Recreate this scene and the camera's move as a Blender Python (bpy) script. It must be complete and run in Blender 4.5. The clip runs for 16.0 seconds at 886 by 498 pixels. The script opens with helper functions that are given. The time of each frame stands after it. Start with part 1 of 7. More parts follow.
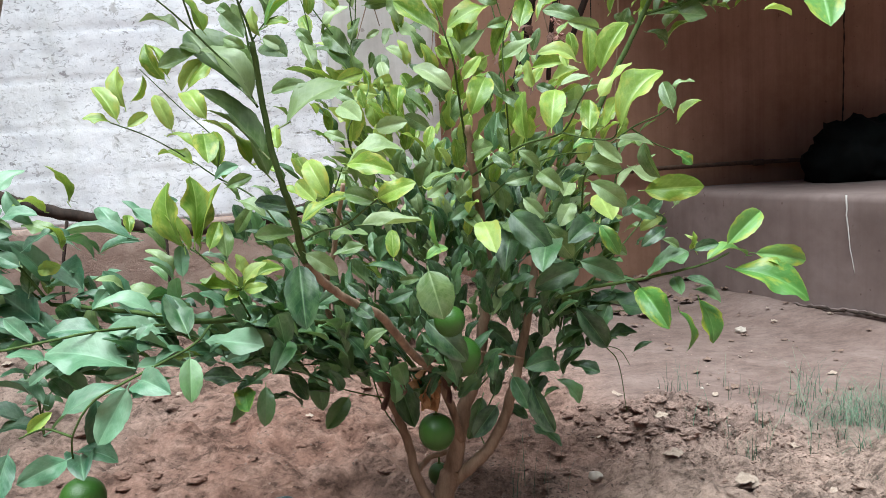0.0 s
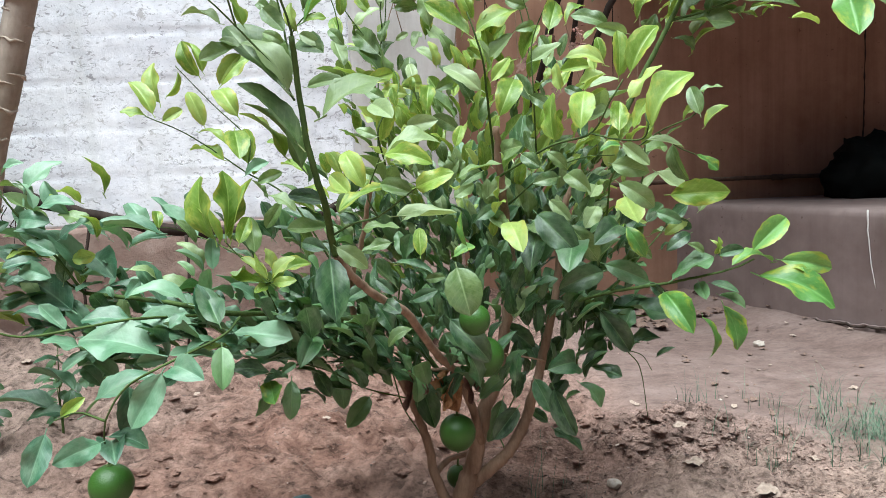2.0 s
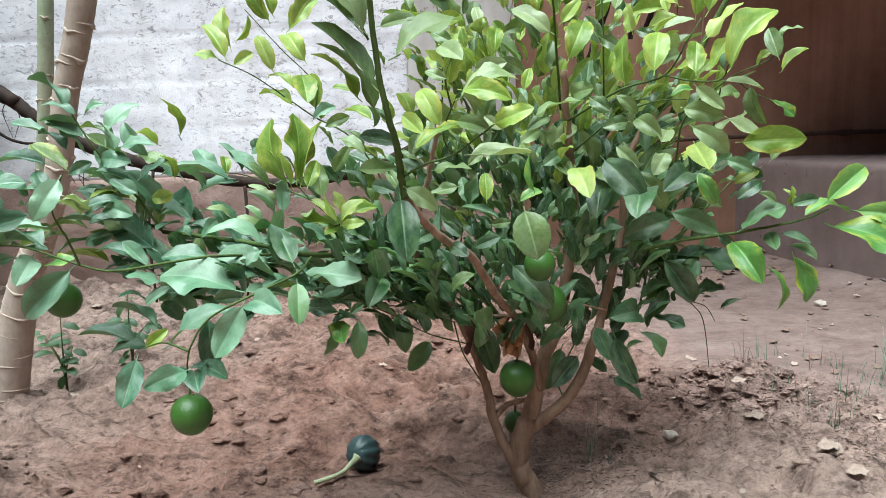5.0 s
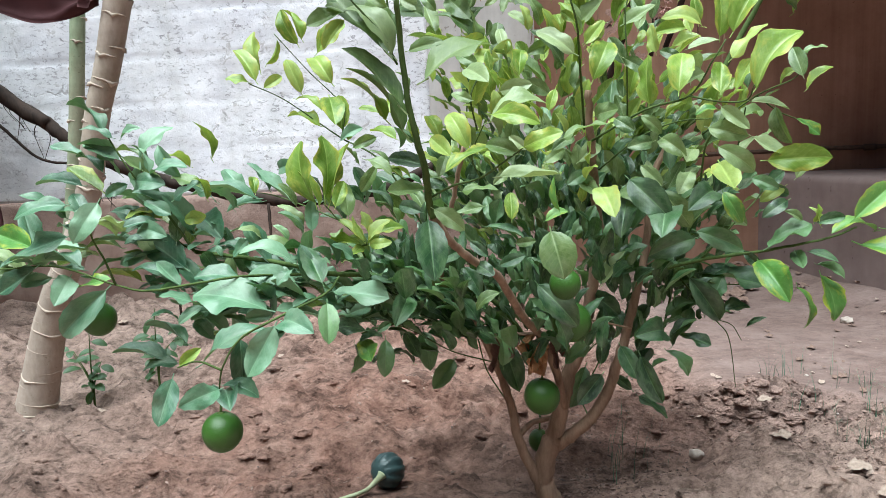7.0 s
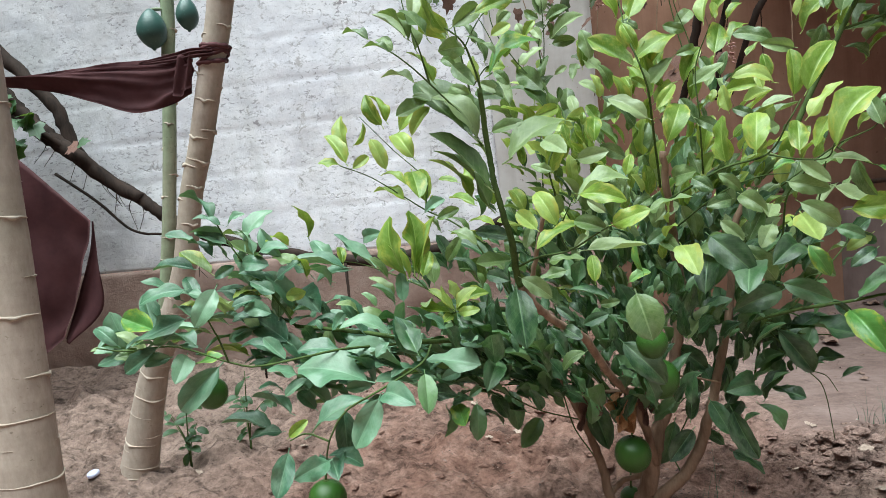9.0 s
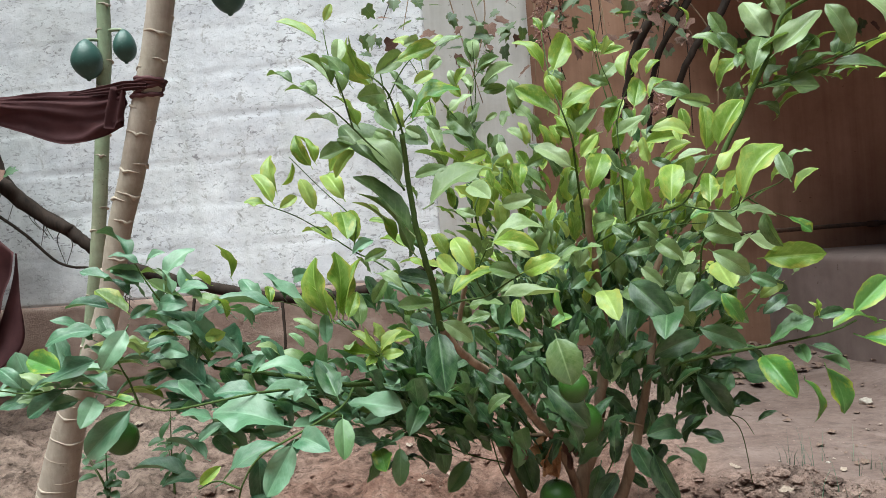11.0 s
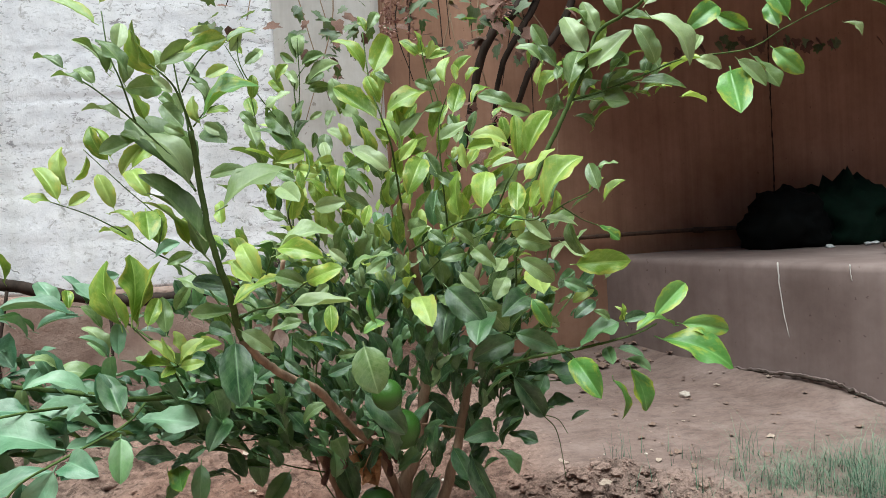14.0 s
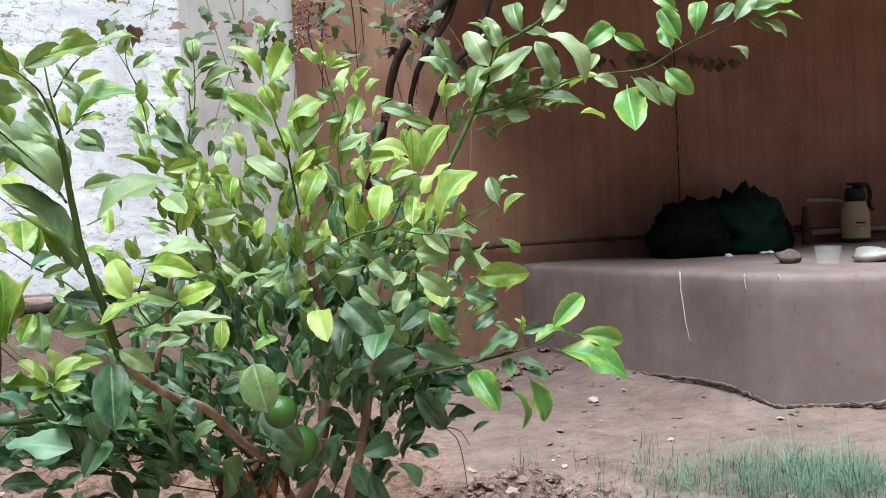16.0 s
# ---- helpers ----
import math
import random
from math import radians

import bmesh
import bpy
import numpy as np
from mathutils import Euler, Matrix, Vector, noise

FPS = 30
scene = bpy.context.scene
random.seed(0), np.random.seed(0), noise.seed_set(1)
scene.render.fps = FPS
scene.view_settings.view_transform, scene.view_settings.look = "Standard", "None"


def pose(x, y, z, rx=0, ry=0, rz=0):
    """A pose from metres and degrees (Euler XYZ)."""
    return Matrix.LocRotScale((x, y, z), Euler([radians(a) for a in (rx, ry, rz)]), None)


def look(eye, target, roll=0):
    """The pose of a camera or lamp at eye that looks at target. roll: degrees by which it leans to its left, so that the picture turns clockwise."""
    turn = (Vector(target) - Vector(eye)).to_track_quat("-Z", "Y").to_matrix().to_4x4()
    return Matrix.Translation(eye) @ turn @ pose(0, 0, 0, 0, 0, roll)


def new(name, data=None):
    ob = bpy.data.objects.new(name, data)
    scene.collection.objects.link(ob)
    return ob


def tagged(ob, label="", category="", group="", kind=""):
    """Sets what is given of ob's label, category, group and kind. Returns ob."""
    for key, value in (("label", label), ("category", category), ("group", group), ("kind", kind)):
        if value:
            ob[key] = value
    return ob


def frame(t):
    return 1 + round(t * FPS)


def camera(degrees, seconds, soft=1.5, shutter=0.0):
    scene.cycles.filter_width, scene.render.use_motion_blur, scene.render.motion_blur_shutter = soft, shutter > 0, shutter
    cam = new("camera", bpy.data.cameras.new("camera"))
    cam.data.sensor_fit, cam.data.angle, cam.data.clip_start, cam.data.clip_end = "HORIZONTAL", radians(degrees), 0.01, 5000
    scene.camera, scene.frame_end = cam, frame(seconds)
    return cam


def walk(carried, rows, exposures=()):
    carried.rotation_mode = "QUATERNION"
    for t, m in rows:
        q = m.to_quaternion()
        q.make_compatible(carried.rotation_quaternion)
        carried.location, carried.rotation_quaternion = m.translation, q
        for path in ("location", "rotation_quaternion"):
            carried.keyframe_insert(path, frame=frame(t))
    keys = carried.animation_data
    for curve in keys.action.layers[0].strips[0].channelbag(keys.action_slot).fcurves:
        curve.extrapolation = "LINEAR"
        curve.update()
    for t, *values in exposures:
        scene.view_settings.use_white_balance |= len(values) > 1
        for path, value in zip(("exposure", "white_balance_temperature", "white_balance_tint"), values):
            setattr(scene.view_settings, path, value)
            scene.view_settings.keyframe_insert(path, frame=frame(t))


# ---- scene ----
cam = camera(65.5, 16.0, soft=0.8)
PATH = [
    (0, (-0.065, 0.03, 0.798), (0.049, 2.011, 0.55), -3.6),
    (0.5, (-0.088, 0.029, 0.79), (0.023, 2.013, 0.566), -3.9),
    (1, (-0.084, 0.02, 0.777), (0.012, 2.006, 0.562), -2.2),
    (1.5, (-0.08, 0.023, 0.78), (0.012, 2.009, 0.57), -3.2),
    (2, (-0.092, 0.021, 0.776), (-0.01, 2.008, 0.567), -2.6),
    (2.5, (-0.098, 0.021, 0.773), (-0.079, 2.002, 0.502), -3.2),
    (3, (-0.117, 0.018, 0.759), (-0.157, 1.99, 0.428), -2.9),
    (3.5, (-0.124, 0.016, 0.754), (-0.173, 1.988, 0.422), -2.5),
    (6, (-0.132, 0.011, 0.755), (-0.205, 1.984, 0.439), -2.2),
    (6.5, (-0.14, 0.008, 0.757), (-0.251, 1.979, 0.438), -2.5),
    (7, (-0.139, 0.003, 0.764), (-0.246, 1.981, 0.487), -2.7),
    (7.5, (-0.149, -0.01, 0.773), (-0.311, 1.968, 0.523), -3.1),
    (8, (-0.175, -0.03, 0.791), (-0.473, 1.936, 0.577), -5.0),
    (8.5, (-0.181, -0.043, 0.802), (-0.519, 1.921, 0.634), -5.4),
    (9, (-0.168, -0.042, 0.81), (-0.453, 1.933, 0.675), -5.8),
    (9.2, (-0.167, -0.042, 0.815), (-0.422, 1.938, 0.69), -5.6),
    (11.3, (-0.124, -0.04, 0.816), (-0.22, 1.957, 0.777), -4.6),
    (11.5, (-0.122, -0.035, 0.818), (-0.193, 1.963, 0.777), -4.6),
    (12, (-0.107, -0.032, 0.818), (-0.131, 1.968, 0.772), -4.4),
    (12.5, (-0.089, -0.026, 0.818), (-0.048, 1.973, 0.774), -4.1),
    (13, (-0.072, -0.023, 0.819), (0.028, 1.974, 0.765), -3.8),
    (13.5, (-0.052, -0.018, 0.82), (0.114, 1.974, 0.752), -3.7),
    (14, (-0.031, -0.013, 0.819), (0.217, 1.97, 0.747), -3.6),
    (14.5, (-0.017, -0.01, 0.822), (0.299, 1.963, 0.747), -3.3),
    (15, (-0.003, -0.01, 0.825), (0.386, 1.95, 0.752), -3.0),
    (15.5, (0.007, -0.009, 0.825), (0.447, 1.94, 0.753), -2.9),
    (16, (0.018, -0.013, 0.83), (0.481, 1.931, 0.761), -3.1),
]
EXPOSURES = [(0.0, 0.62, 6120, 0), (3.5, 0.68, 6080, 0), (7.0, 0.66, 6050, 0), (9.0, 0.42, 6150, -2), (12.5, 0.37, 6350, -3), (14.5, 0.45, 6350, -1), (16.0, 0.72, 6050, 1)]
walk(cam, [(t, look(eye, target, roll)) for t, eye, target, roll in PATH], EXPOSURES)
SKY, SUN = 0.030, 6.7

# ---- daylight: soft overcast sky over an enclosed yard ----
world = bpy.data.worlds.new("overcast_sky")
scene.world = world
world.use_nodes = True
wn = world.node_tree.nodes
sky = wn.new("ShaderNodeTexSky")
sky.sky_type = 'NISHITA'
sky.sun_disc = False
sky.sun_elevation = radians(73)
sky.sun_rotation = radians(190)
sky.air_density = 1.0
sky.dust_density = 1.2
sky.ozone_density = 1.2
wn["Background"].inputs["Strength"].default_value = SKY
world.node_tree.links.new(sky.outputs[0], wn["Background"].inputs["Color"])
sun_data = bpy.data.lights.new("sun", 'SUN')
sun_data.energy = SUN
sun_data.angle = radians(54)
sun_data.color = (0.96, 0.985, 1.0)
sun = new("sun", sun_data)
sun.matrix_world = look((-0.6, 0.35, 5.0), (0, 1.5, 0.4))


# ---- materials ----
class Nodes:
    """A small wrapper that adds and links shader nodes."""

    def __init__(self, name):
        self.mat = bpy.data.materials.new(name)
        self.mat.use_nodes = True
        self.nt = self.mat.node_tree
        self.bsdf = self.nt.nodes["Principled BSDF"]
        self.out = self.nt.nodes["Material Output"]
        self.obj = self.nt.nodes.new("ShaderNodeTexCoord")

    def link(self, a, b):
        self.nt.links.new(a, b)

    def noise(self, scale, detail=5.0, rough=0.6, vec=None, distort=0.0):
        n = self.nt.nodes.new("ShaderNodeTexNoise")
        n.inputs["Scale"].default_value = scale
        n.inputs["Detail"].default_value = detail
        n.inputs["Roughness"].default_value = rough
        n.inputs["Distortion"].default_value = distort
        self.link(vec if vec else self.obj.outputs["Object"], n.inputs["Vector"])
        return n.outputs["Fac"]

    def voronoi(self, scale, feature='F1', vec=None, jitter=1.0):
        n = self.nt.nodes.new("ShaderNodeTexVoronoi")
        n.feature = feature
        n.inputs["Scale"].default_value = scale
        n.inputs["Randomness"].default_value = jitter
        self.link(vec if vec else self.obj.outputs["Object"], n.inputs["Vector"])
        return n.outputs["Distance"]

    def stretch(self, x, y, z, source="Object"):
        n = self.nt.nodes.new("ShaderNodeMapping")
        n.inputs["Scale"].default_value = (x, y, z)
        self.link(self.obj.outputs[source], n.inputs["Vector"])
        return n.outputs[0]

    def ramp(self, fac, *stops):
        n = self.nt.nodes.new("ShaderNodeValToRGB")
        e = n.color_ramp.elements
        while len(e) < len(stops):
            e.new(0.5)
        for el, (p, c) in zip(e, stops):
            el.position = p
            el.color = (*c, 1) if len(c) == 3 else (c[0], c[0], c[0], 1)
        self.link(fac, n.inputs[0])
        return n.outputs[0]

    def mix(self, fac, a, b, blend='MIX'):
        n = self.nt.nodes.new("ShaderNodeMix")
        n.data_type = 'RGBA'
        n.blend_type = blend
        for sock, v in ((n.inputs[0], fac), (n.inputs[6], a), (n.inputs[7], b)):
            if isinstance(v, (int, float)):
                sock.default_value = v
            elif isinstance(v, tuple):
                sock.default_value = (*v, 1)
            else:
                self.link(v, sock)
        return n.outputs[2]

    def math(self, op, a, b=0.0):
        n = self.nt.nodes.new("ShaderNodeMath")
        n.operation = op
        for sock, v in ((n.inputs[0], a), (n.inputs[1], b)):
            if isinstance(v, (int, float)):
                sock.default_value = v
            else:
                self.link(v, sock)
        return n.outputs[0]

    def bump(self, height, strength=0.4, dist=0.01, normal=None):
        n = self.nt.nodes.new("ShaderNodeBump")
        n.inputs["Strength"].default_value = strength
        n.inputs["Distance"].default_value = dist
        self.link(height, n.inputs["Height"])
        if normal:
            self.link(normal, n.inputs["Normal"])
        return n.outputs[0]

    def finish(self, color, rough=0.8, normal=None, spec=0.3, metal=0.0):
        for sock, v in ((self.bsdf.inputs["Base Color"], color), (self.bsdf.inputs["Roughness"], rough)):
            if isinstance(v, (int, float)):
                sock.default_value = v
            elif isinstance(v, tuple):
                sock.default_value = (*v, 1)
            else:
                self.link(v, sock)
        self.bsdf.inputs["Specular IOR Level"].default_value = spec
        self.bsdf.inputs["Metallic"].default_value = metal
        if normal:
            self.link(normal, self.bsdf.inputs["Normal"])
        return self.mat


def soil_material():
    m = Nodes("dry_reddish_soil")
    col = m.ramp(m.noise(11.0, 9, 0.72), (0.32, (0.148, 0.078, 0.059)), (0.5, (0.245, 0.139, 0.108)), (0.68, (0.335, 0.208, 0.168)))
    grey = m.ramp(m.noise(1.1, 4, 0.6), (0.42, (0, 0, 0)), (0.68, (1, 1, 1)))
    col = m.mix(m.math('MULTIPLY', grey, 0.5), col, (0.36, 0.258, 0.218))
    sep = m.nt.nodes.new("ShaderNodeSeparateXYZ")
    m.link(m.obj.outputs["Object"], sep.inputs[0])
    side = m.ramp(m.math('MULTIPLY', m.math('SUBTRACT', -0.55, m.math('ADD', sep.outputs["X"], m.math('MULTIPLY', m.noise(2.0), 0.5))), 1.0), (0.0, (0.0,)), (0.7, (0.6,)))
    col = m.mix(side, col, (0.35, 0.268, 0.228))
    bare = m.ramp(m.math('ADD', sep.outputs["X"], m.math('MULTIPLY', m.noise(3.0), 0.4)), (0.40, (0.0,)), (0.85, (0.75,)))
    col = m.mix(bare, col, (0.34, 0.238, 0.205))
    # paler earth towards the front and right of the bed
    dry = m.math('ADD', m.math('SUBTRACT', 1.58, sep.outputs["Y"]), m.math('ADD', m.math('MULTIPLY', sep.outputs["X"], 0.30), m.math('MULTIPLY', m.noise(3.0), 0.30)))
    col = m.mix(m.ramp(dry, (0.08, (0.0,)), (0.42, (0.8,))), col, (0.44, 0.315, 0.262))
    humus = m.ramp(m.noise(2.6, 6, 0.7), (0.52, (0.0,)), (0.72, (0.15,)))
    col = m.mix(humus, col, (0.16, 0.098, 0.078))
    # trodden pale earth towards the raised platform
    attr = m.nt.nodes.new("ShaderNodeAttribute")
    attr.attribute_name = "trodden"
    pale = m.ramp(m.noise(4.0, 7, 0.65), (0.3, (0.128, 0.086, 0.075)), (0.5, (0.172, 0.120, 0.106)), (0.7, (0.218, 0.158, 0.143)))
    col = m.mix(attr.outputs["Fac"], col, pale)
    grain = m.ramp(m.noise(48, 7, 0.85), (0.38, (0.40,)), (0.50, (1.0,)), (0.62, (1.40,)))
    # crumb tone, with crevice shade painted into the colour by these two noises
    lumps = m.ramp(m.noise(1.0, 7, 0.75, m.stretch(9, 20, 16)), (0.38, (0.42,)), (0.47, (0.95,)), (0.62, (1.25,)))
    crumb_shade = m.ramp(m.noise(1.0, 5, 0.7, m.stretch(24, 50, 34)), (0.36, (0.50,)), (0.44, (1.0,)), (0.60, (1.12,)))
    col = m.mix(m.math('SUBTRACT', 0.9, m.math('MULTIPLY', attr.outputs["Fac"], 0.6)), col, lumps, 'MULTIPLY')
    col = m.mix(m.math('SUBTRACT', 0.8, m.math('MULTIPLY', attr.outputs["Fac"], 0.55)), col, crumb_shade, 'MULTIPLY')
    col = m.mix(m.math('SUBTRACT', 0.48, m.math('MULTIPLY', attr.outputs["Fac"], 0.25)), col, grain, 'MULTIPLY')
    h = m.mix(0.4, m.noise(26, 8, 0.75), m.noise(95, 6, 0.75))
    h = m.math('MULTIPLY', h, m.math('SUBTRACT', 1.0, m.math('MULTIPLY', attr.outputs["Fac"], 0.8)))
    return m.finish(col, 0.95, m.bump(h, 1.0, 0.03), 0.08)


def whitewash_material():
    m = Nodes("flaking_whitewash")
    base = m.ramp(m.noise(2.2, 6, 0.65), (0.3, (0.81, 0.785, 0.835)), (0.7, (0.93, 0.905, 0.945)))
    flake = m.ramp(m.noise(18, 7, 0.75, distort=0.6), (0.36, (0.55, 0.52, 0.50)), (0.42, (1, 1, 1)))
    col = m.mix(0.8, base, flake, 'MULTIPLY')
    streak = m.noise(1.0, 5, 0.6, m.stretch(7, 7, 0.7))
    col = m.mix(m.math('MULTIPLY', m.ramp(streak, (0.5, (0.0,)), (0.75, (1.0,))), 0.35), col, (0.50, 0.49, 0.46))
    sep = m.nt.nodes.new("ShaderNodeSeparateXYZ")
    m.link(m.obj.outputs["Object"], sep.inputs[0])
    damp = m.ramp(m.math('SUBTRACT', -1.35, sep.outputs["X"]), (0.0, (0.0,)), (0.9, (1.0,)))
    damp = m.math('MULTIPLY', damp, m.ramp(m.noise(3.0, 5, 0.65), (0.3, (0.25,)), (0.65, (0.85,))))
    col = m.mix(damp, col, (0.52, 0.51, 0.515))
    where = m.ramp(m.noise(3.4, 5, 0.65), (0.40, (0.15,)), (0.62, (0.9,)))
    pits = m.ramp(m.noise(1.0, 4, 0.7, m.stretch(30, 30, 62), 0.8), (0.395, (0.36, 0.34, 0.35)), (0.44, (1, 1, 1)))
    col = m.mix(where, col, pits, 'MULTIPLY')
    grime = m.ramp(m.noise(1.0, 8, 0.72, m.stretch(3.2, 3.2, 6.5), 0.5), (0.36, (0.66, 0.66, 0.70)), (0.56, (1, 1, 1)))
    col = m.mix(0.5, col, grime, 'MULTIPLY')
    warp = m.nt.nodes.new("ShaderNodeVectorMath")
    warp.operation = 'ADD'
    wob = m.nt.nodes.new("ShaderNodeTexNoise")
    wob.inputs["Scale"].default_value = 14.0
    wob.inputs["Detail"].default_value = 6.0
    m.link(m.obj.outputs["Object"], wob.inputs["Vector"])
    amp = m.nt.nodes.new("ShaderNodeVectorMath")
    amp.operation = 'SCALE'
    amp.inputs["Scale"].default_value = 0.16
    m.link(wob.outputs["Color"], amp.inputs[0])
    m.link(m.obj.outputs["Object"], warp.inputs[0])
    m.link(amp.outputs[0], warp.inputs[1])
    flat = m.nt.nodes.new("ShaderNodeMapping")
    flat.inputs["Scale"].default_value = (2.2, 0.0, 5.2)
    m.link(warp.outputs[0], flat.inputs["Vector"])
    line = m.ramp(m.voronoi(1.0, 'DISTANCE_TO_EDGE', flat.outputs[0], 0.7), (0.004, (1.0,)), (0.016, (0.0,)))
    some = m.ramp(m.noise(5.0, 5, 0.7), (0.56, (0.0,)), (0.61, (1.0,)))
    crack = m.math('MULTIPLY', line, some)
    col = m.mix(m.math('MULTIPLY', crack, 0.55), col, (0.20, 0.18, 0.17))
    h = m.mix(0.55, m.noise(24, 8, 0.75, distort=0.5), m.noise(7, 4, 0.6))
    h = m.math('SUBTRACT', h, m.math('MULTIPLY', crack, 0.3))
    return m.finish(col, 0.9, m.bump(h, 0.55, 0.014), 0.15)


def bare_wall_material():
    m = Nodes("bare_mud_plaster")
    col = m.ramp(m.noise(6, 7, 0.7), (0.3, (0.24, 0.155, 0.13)), (0.55, (0.34, 0.24, 0.205)), (0.8, (0.43, 0.33, 0.29)))
    return m.finish(col, 0.95, m.bump(m.noise(30, 7, 0.75), 0.8, 0.015), 0.1)


def plaster_material(name, dark, mid, light, streaky=0.6, relief=0.2):
    m = Nodes(name)
    col = m.ramp(m.noise(1.6, 6, 0.6), (0.3, dark), (0.55, mid), (0.8, light))
    run = m.ramp(m.noise(1.0, 5, 0.65, m.stretch(14, 14, 0.5)), (0.42, (1, 1, 1)), (0.75, (0.62, 0.58, 0.55)))
    col = m.mix(streaky, col, run, 'MULTIPLY')
    blot = m.ramp(m.noise(9, 6, 0.7), (0.35, (0.82, 0.8, 0.78)), (0.6, (1, 1, 1)))
    col = m.mix(0.6, col, blot, 'MULTIPLY')
    pock = m.ramp(m.noise(34, 3, 0.5), (0.27, (0.55, 0.5, 0.48)), (0.30, (1, 1, 1)))
    col = m.mix(0.8, col, pock, 'MULTIPLY')
    return m.finish(col, 0.82, m.bump(m.noise(40, 6, 0.7), relief, 0.006), 0.25)


def bark_material(name, dark, light, scale=40):
    m = Nodes(name)
    v = m.stretch(1, 1, 0.25)
    col = m.ramp(m.noise(scale, 6, 0.7, v), (0.3, dark), (0.7, light))
    return m.finish(col, 0.85, m.bump(m.noise(scale * 1.5, 6, 0.7, v), 0.5, 0.004), 0.2)


def papaya_bark_material(name, dark, light, moss):
    m = Nodes(name)
    col = m.ramp(m.noise(7, 6, 0.65, m.stretch(1, 1, 0.6)), (0.3, dark), (0.7, light))
    col = m.mix(m.math('MULTIPLY', m.ramp(m.noise(2.5, 4, 0.6), (0.45, (0.0,)), (0.7, (1.0,))), 0.6), col, moss)
    speck = m.ramp(m.noise(1.0, 3, 0.6, m.stretch(75, 75, 110)), (0.30, (0.35, 0.34, 0.28)), (0.36, (1, 1, 1)))
    col = m.mix(m.ramp(m.noise(5.0, 4, 0.6), (0.45, (0.0,)), (0.65, (0.9,))), col, speck, 'MULTIPLY')
    band = m.ramp(m.noise(1.0, 4, 0.6, m.stretch(3, 3, 26)), (0.35, (0.74, 0.72, 0.70)), (0.6, (1, 1, 1)))
    col = m.mix(0.4, col, band, 'MULTIPLY')
    fine = m.ramp(m.noise(70, 4, 0.7, m.stretch(1, 1, 0.4)), (0.3, (0.78, 0.76, 0.74)), (0.65, (1, 1, 1)))
    col = m.mix(0.8, col, fine, 'MULTIPLY')
    return m.finish(col, 0.8, m.bump(m.noise(45, 6, 0.7), 0.35, 0.005), 0.25)


def leaf_material(name, deep, mid, pale, spots=None, gloss=0.38, through_light=0.3, glow=(0.30, 0.50, 0.03), dust=0.0):
    m = Nodes(name)
    info = m.nt.nodes.new("ShaderNodeObjectInfo")
    geo = m.nt.nodes.new("ShaderNodeNewGeometry")
    pick = m.math('FRACT', m.math('ADD', info.outputs["Random"], geo.outputs["Random Per Island"]))
    col = m.ramp(pick, (0.0, deep), (0.55, mid), (1.0, pale))
    sep = m.nt.nodes.new("ShaderNodeSeparateXYZ")
    m.link(m.obj.outputs["UV"], sep.inputs[0])
    across = m.math('ABSOLUTE', m.math('SUBTRACT', sep.outputs["X"], 0.5))
    # every leaf takes its own piece of the blotches
    place = m.nt.nodes.new("ShaderNodeVectorMath")
    place.operation = 'MULTIPLY_ADD'
    place.inputs[1].default_value = (17.0, 31.0, 23.0)
    m.link(pick, place.inputs[0])
    m.link(m.obj.outputs["UV"], place.inputs[2])
    own = place.outputs[0]
    light = tuple(min(1.0, c * 1.25 + 0.02) for c in pale)
    blade = m.noise(2.6, 5, 0.65, own)
    col = m.mix(m.ramp(blade, (0.45, (0.0,)), (0.72, (0.55,))), col, pale)
    mottle = m.ramp(m.noise(5.5, 6, 0.7, own), (0.36, (0.60, 0.66, 0.58)), (0.60, (1, 1, 1)))
    col = m.mix(0.6, col, mottle, 'MULTIPLY')
    if dust:
        film = m.ramp(m.noise(1.7, 4, 0.6, own), (0.42, (0.0,)), (0.66, (dust,)))
        col = m.mix(film, col, (0.30, 0.34, 0.26))
    if spots:
        edge = m.math('ADD', m.math('MULTIPLY', across, 0.5), m.math('MULTIPLY', m.noise(3.2, 5, 0.65, own), 1.1))
        col = m.mix(m.ramp(edge, (0.70, (0.0,)), (0.90, (0.75,))), col, spots)
    vein = m.math('SINE', m.math('MULTIPLY', m.math('SUBTRACT', sep.outputs["Y"], m.math('MULTIPLY', across, 0.55)), 52.0))
    vein = m.ramp(vein, (0.72, (0.0,)), (1.0, (1.0,)))
    rib = m.ramp(across, (0.008, (1.0,)), (0.03, (0.0,)))
    col = m.mix(m.math('MULTIPLY', vein, 0.07), col, light)
    col = m.mix(m.math('MULTIPLY', rib, 0.35), col, light)
    h = m.math('SUBTRACT', m.noise(4.0, 3, 0.5, own), m.math('ADD', m.math('MULTIPLY', vein, 0.04), m.math('MULTIPLY', rib, 0.25)))
    rough = m.ramp(m.noise(3.0, 5, 0.7, own), (0.3, (gloss + 0.04,)), (0.7, (gloss + 0.18,)))
    m.finish(col, rough, m.bump(h, 0.10, 0.02), 0.5)
    tr = m.nt.nodes.new("ShaderNodeBsdfTranslucent")
    m.link(m.mix(0.6, col, glow, 'MIX'), tr.inputs["Color"])
    mx = m.nt.nodes.new("ShaderNodeMixShader")
    mx.inputs[0].default_value = through_light
    m.link(m.bsdf.outputs[0], mx.inputs[1])
    m.link(tr.outputs[0], mx.inputs[2])
    m.link(mx.outputs[0], m.out.inputs["Surface"])
    return m.mat


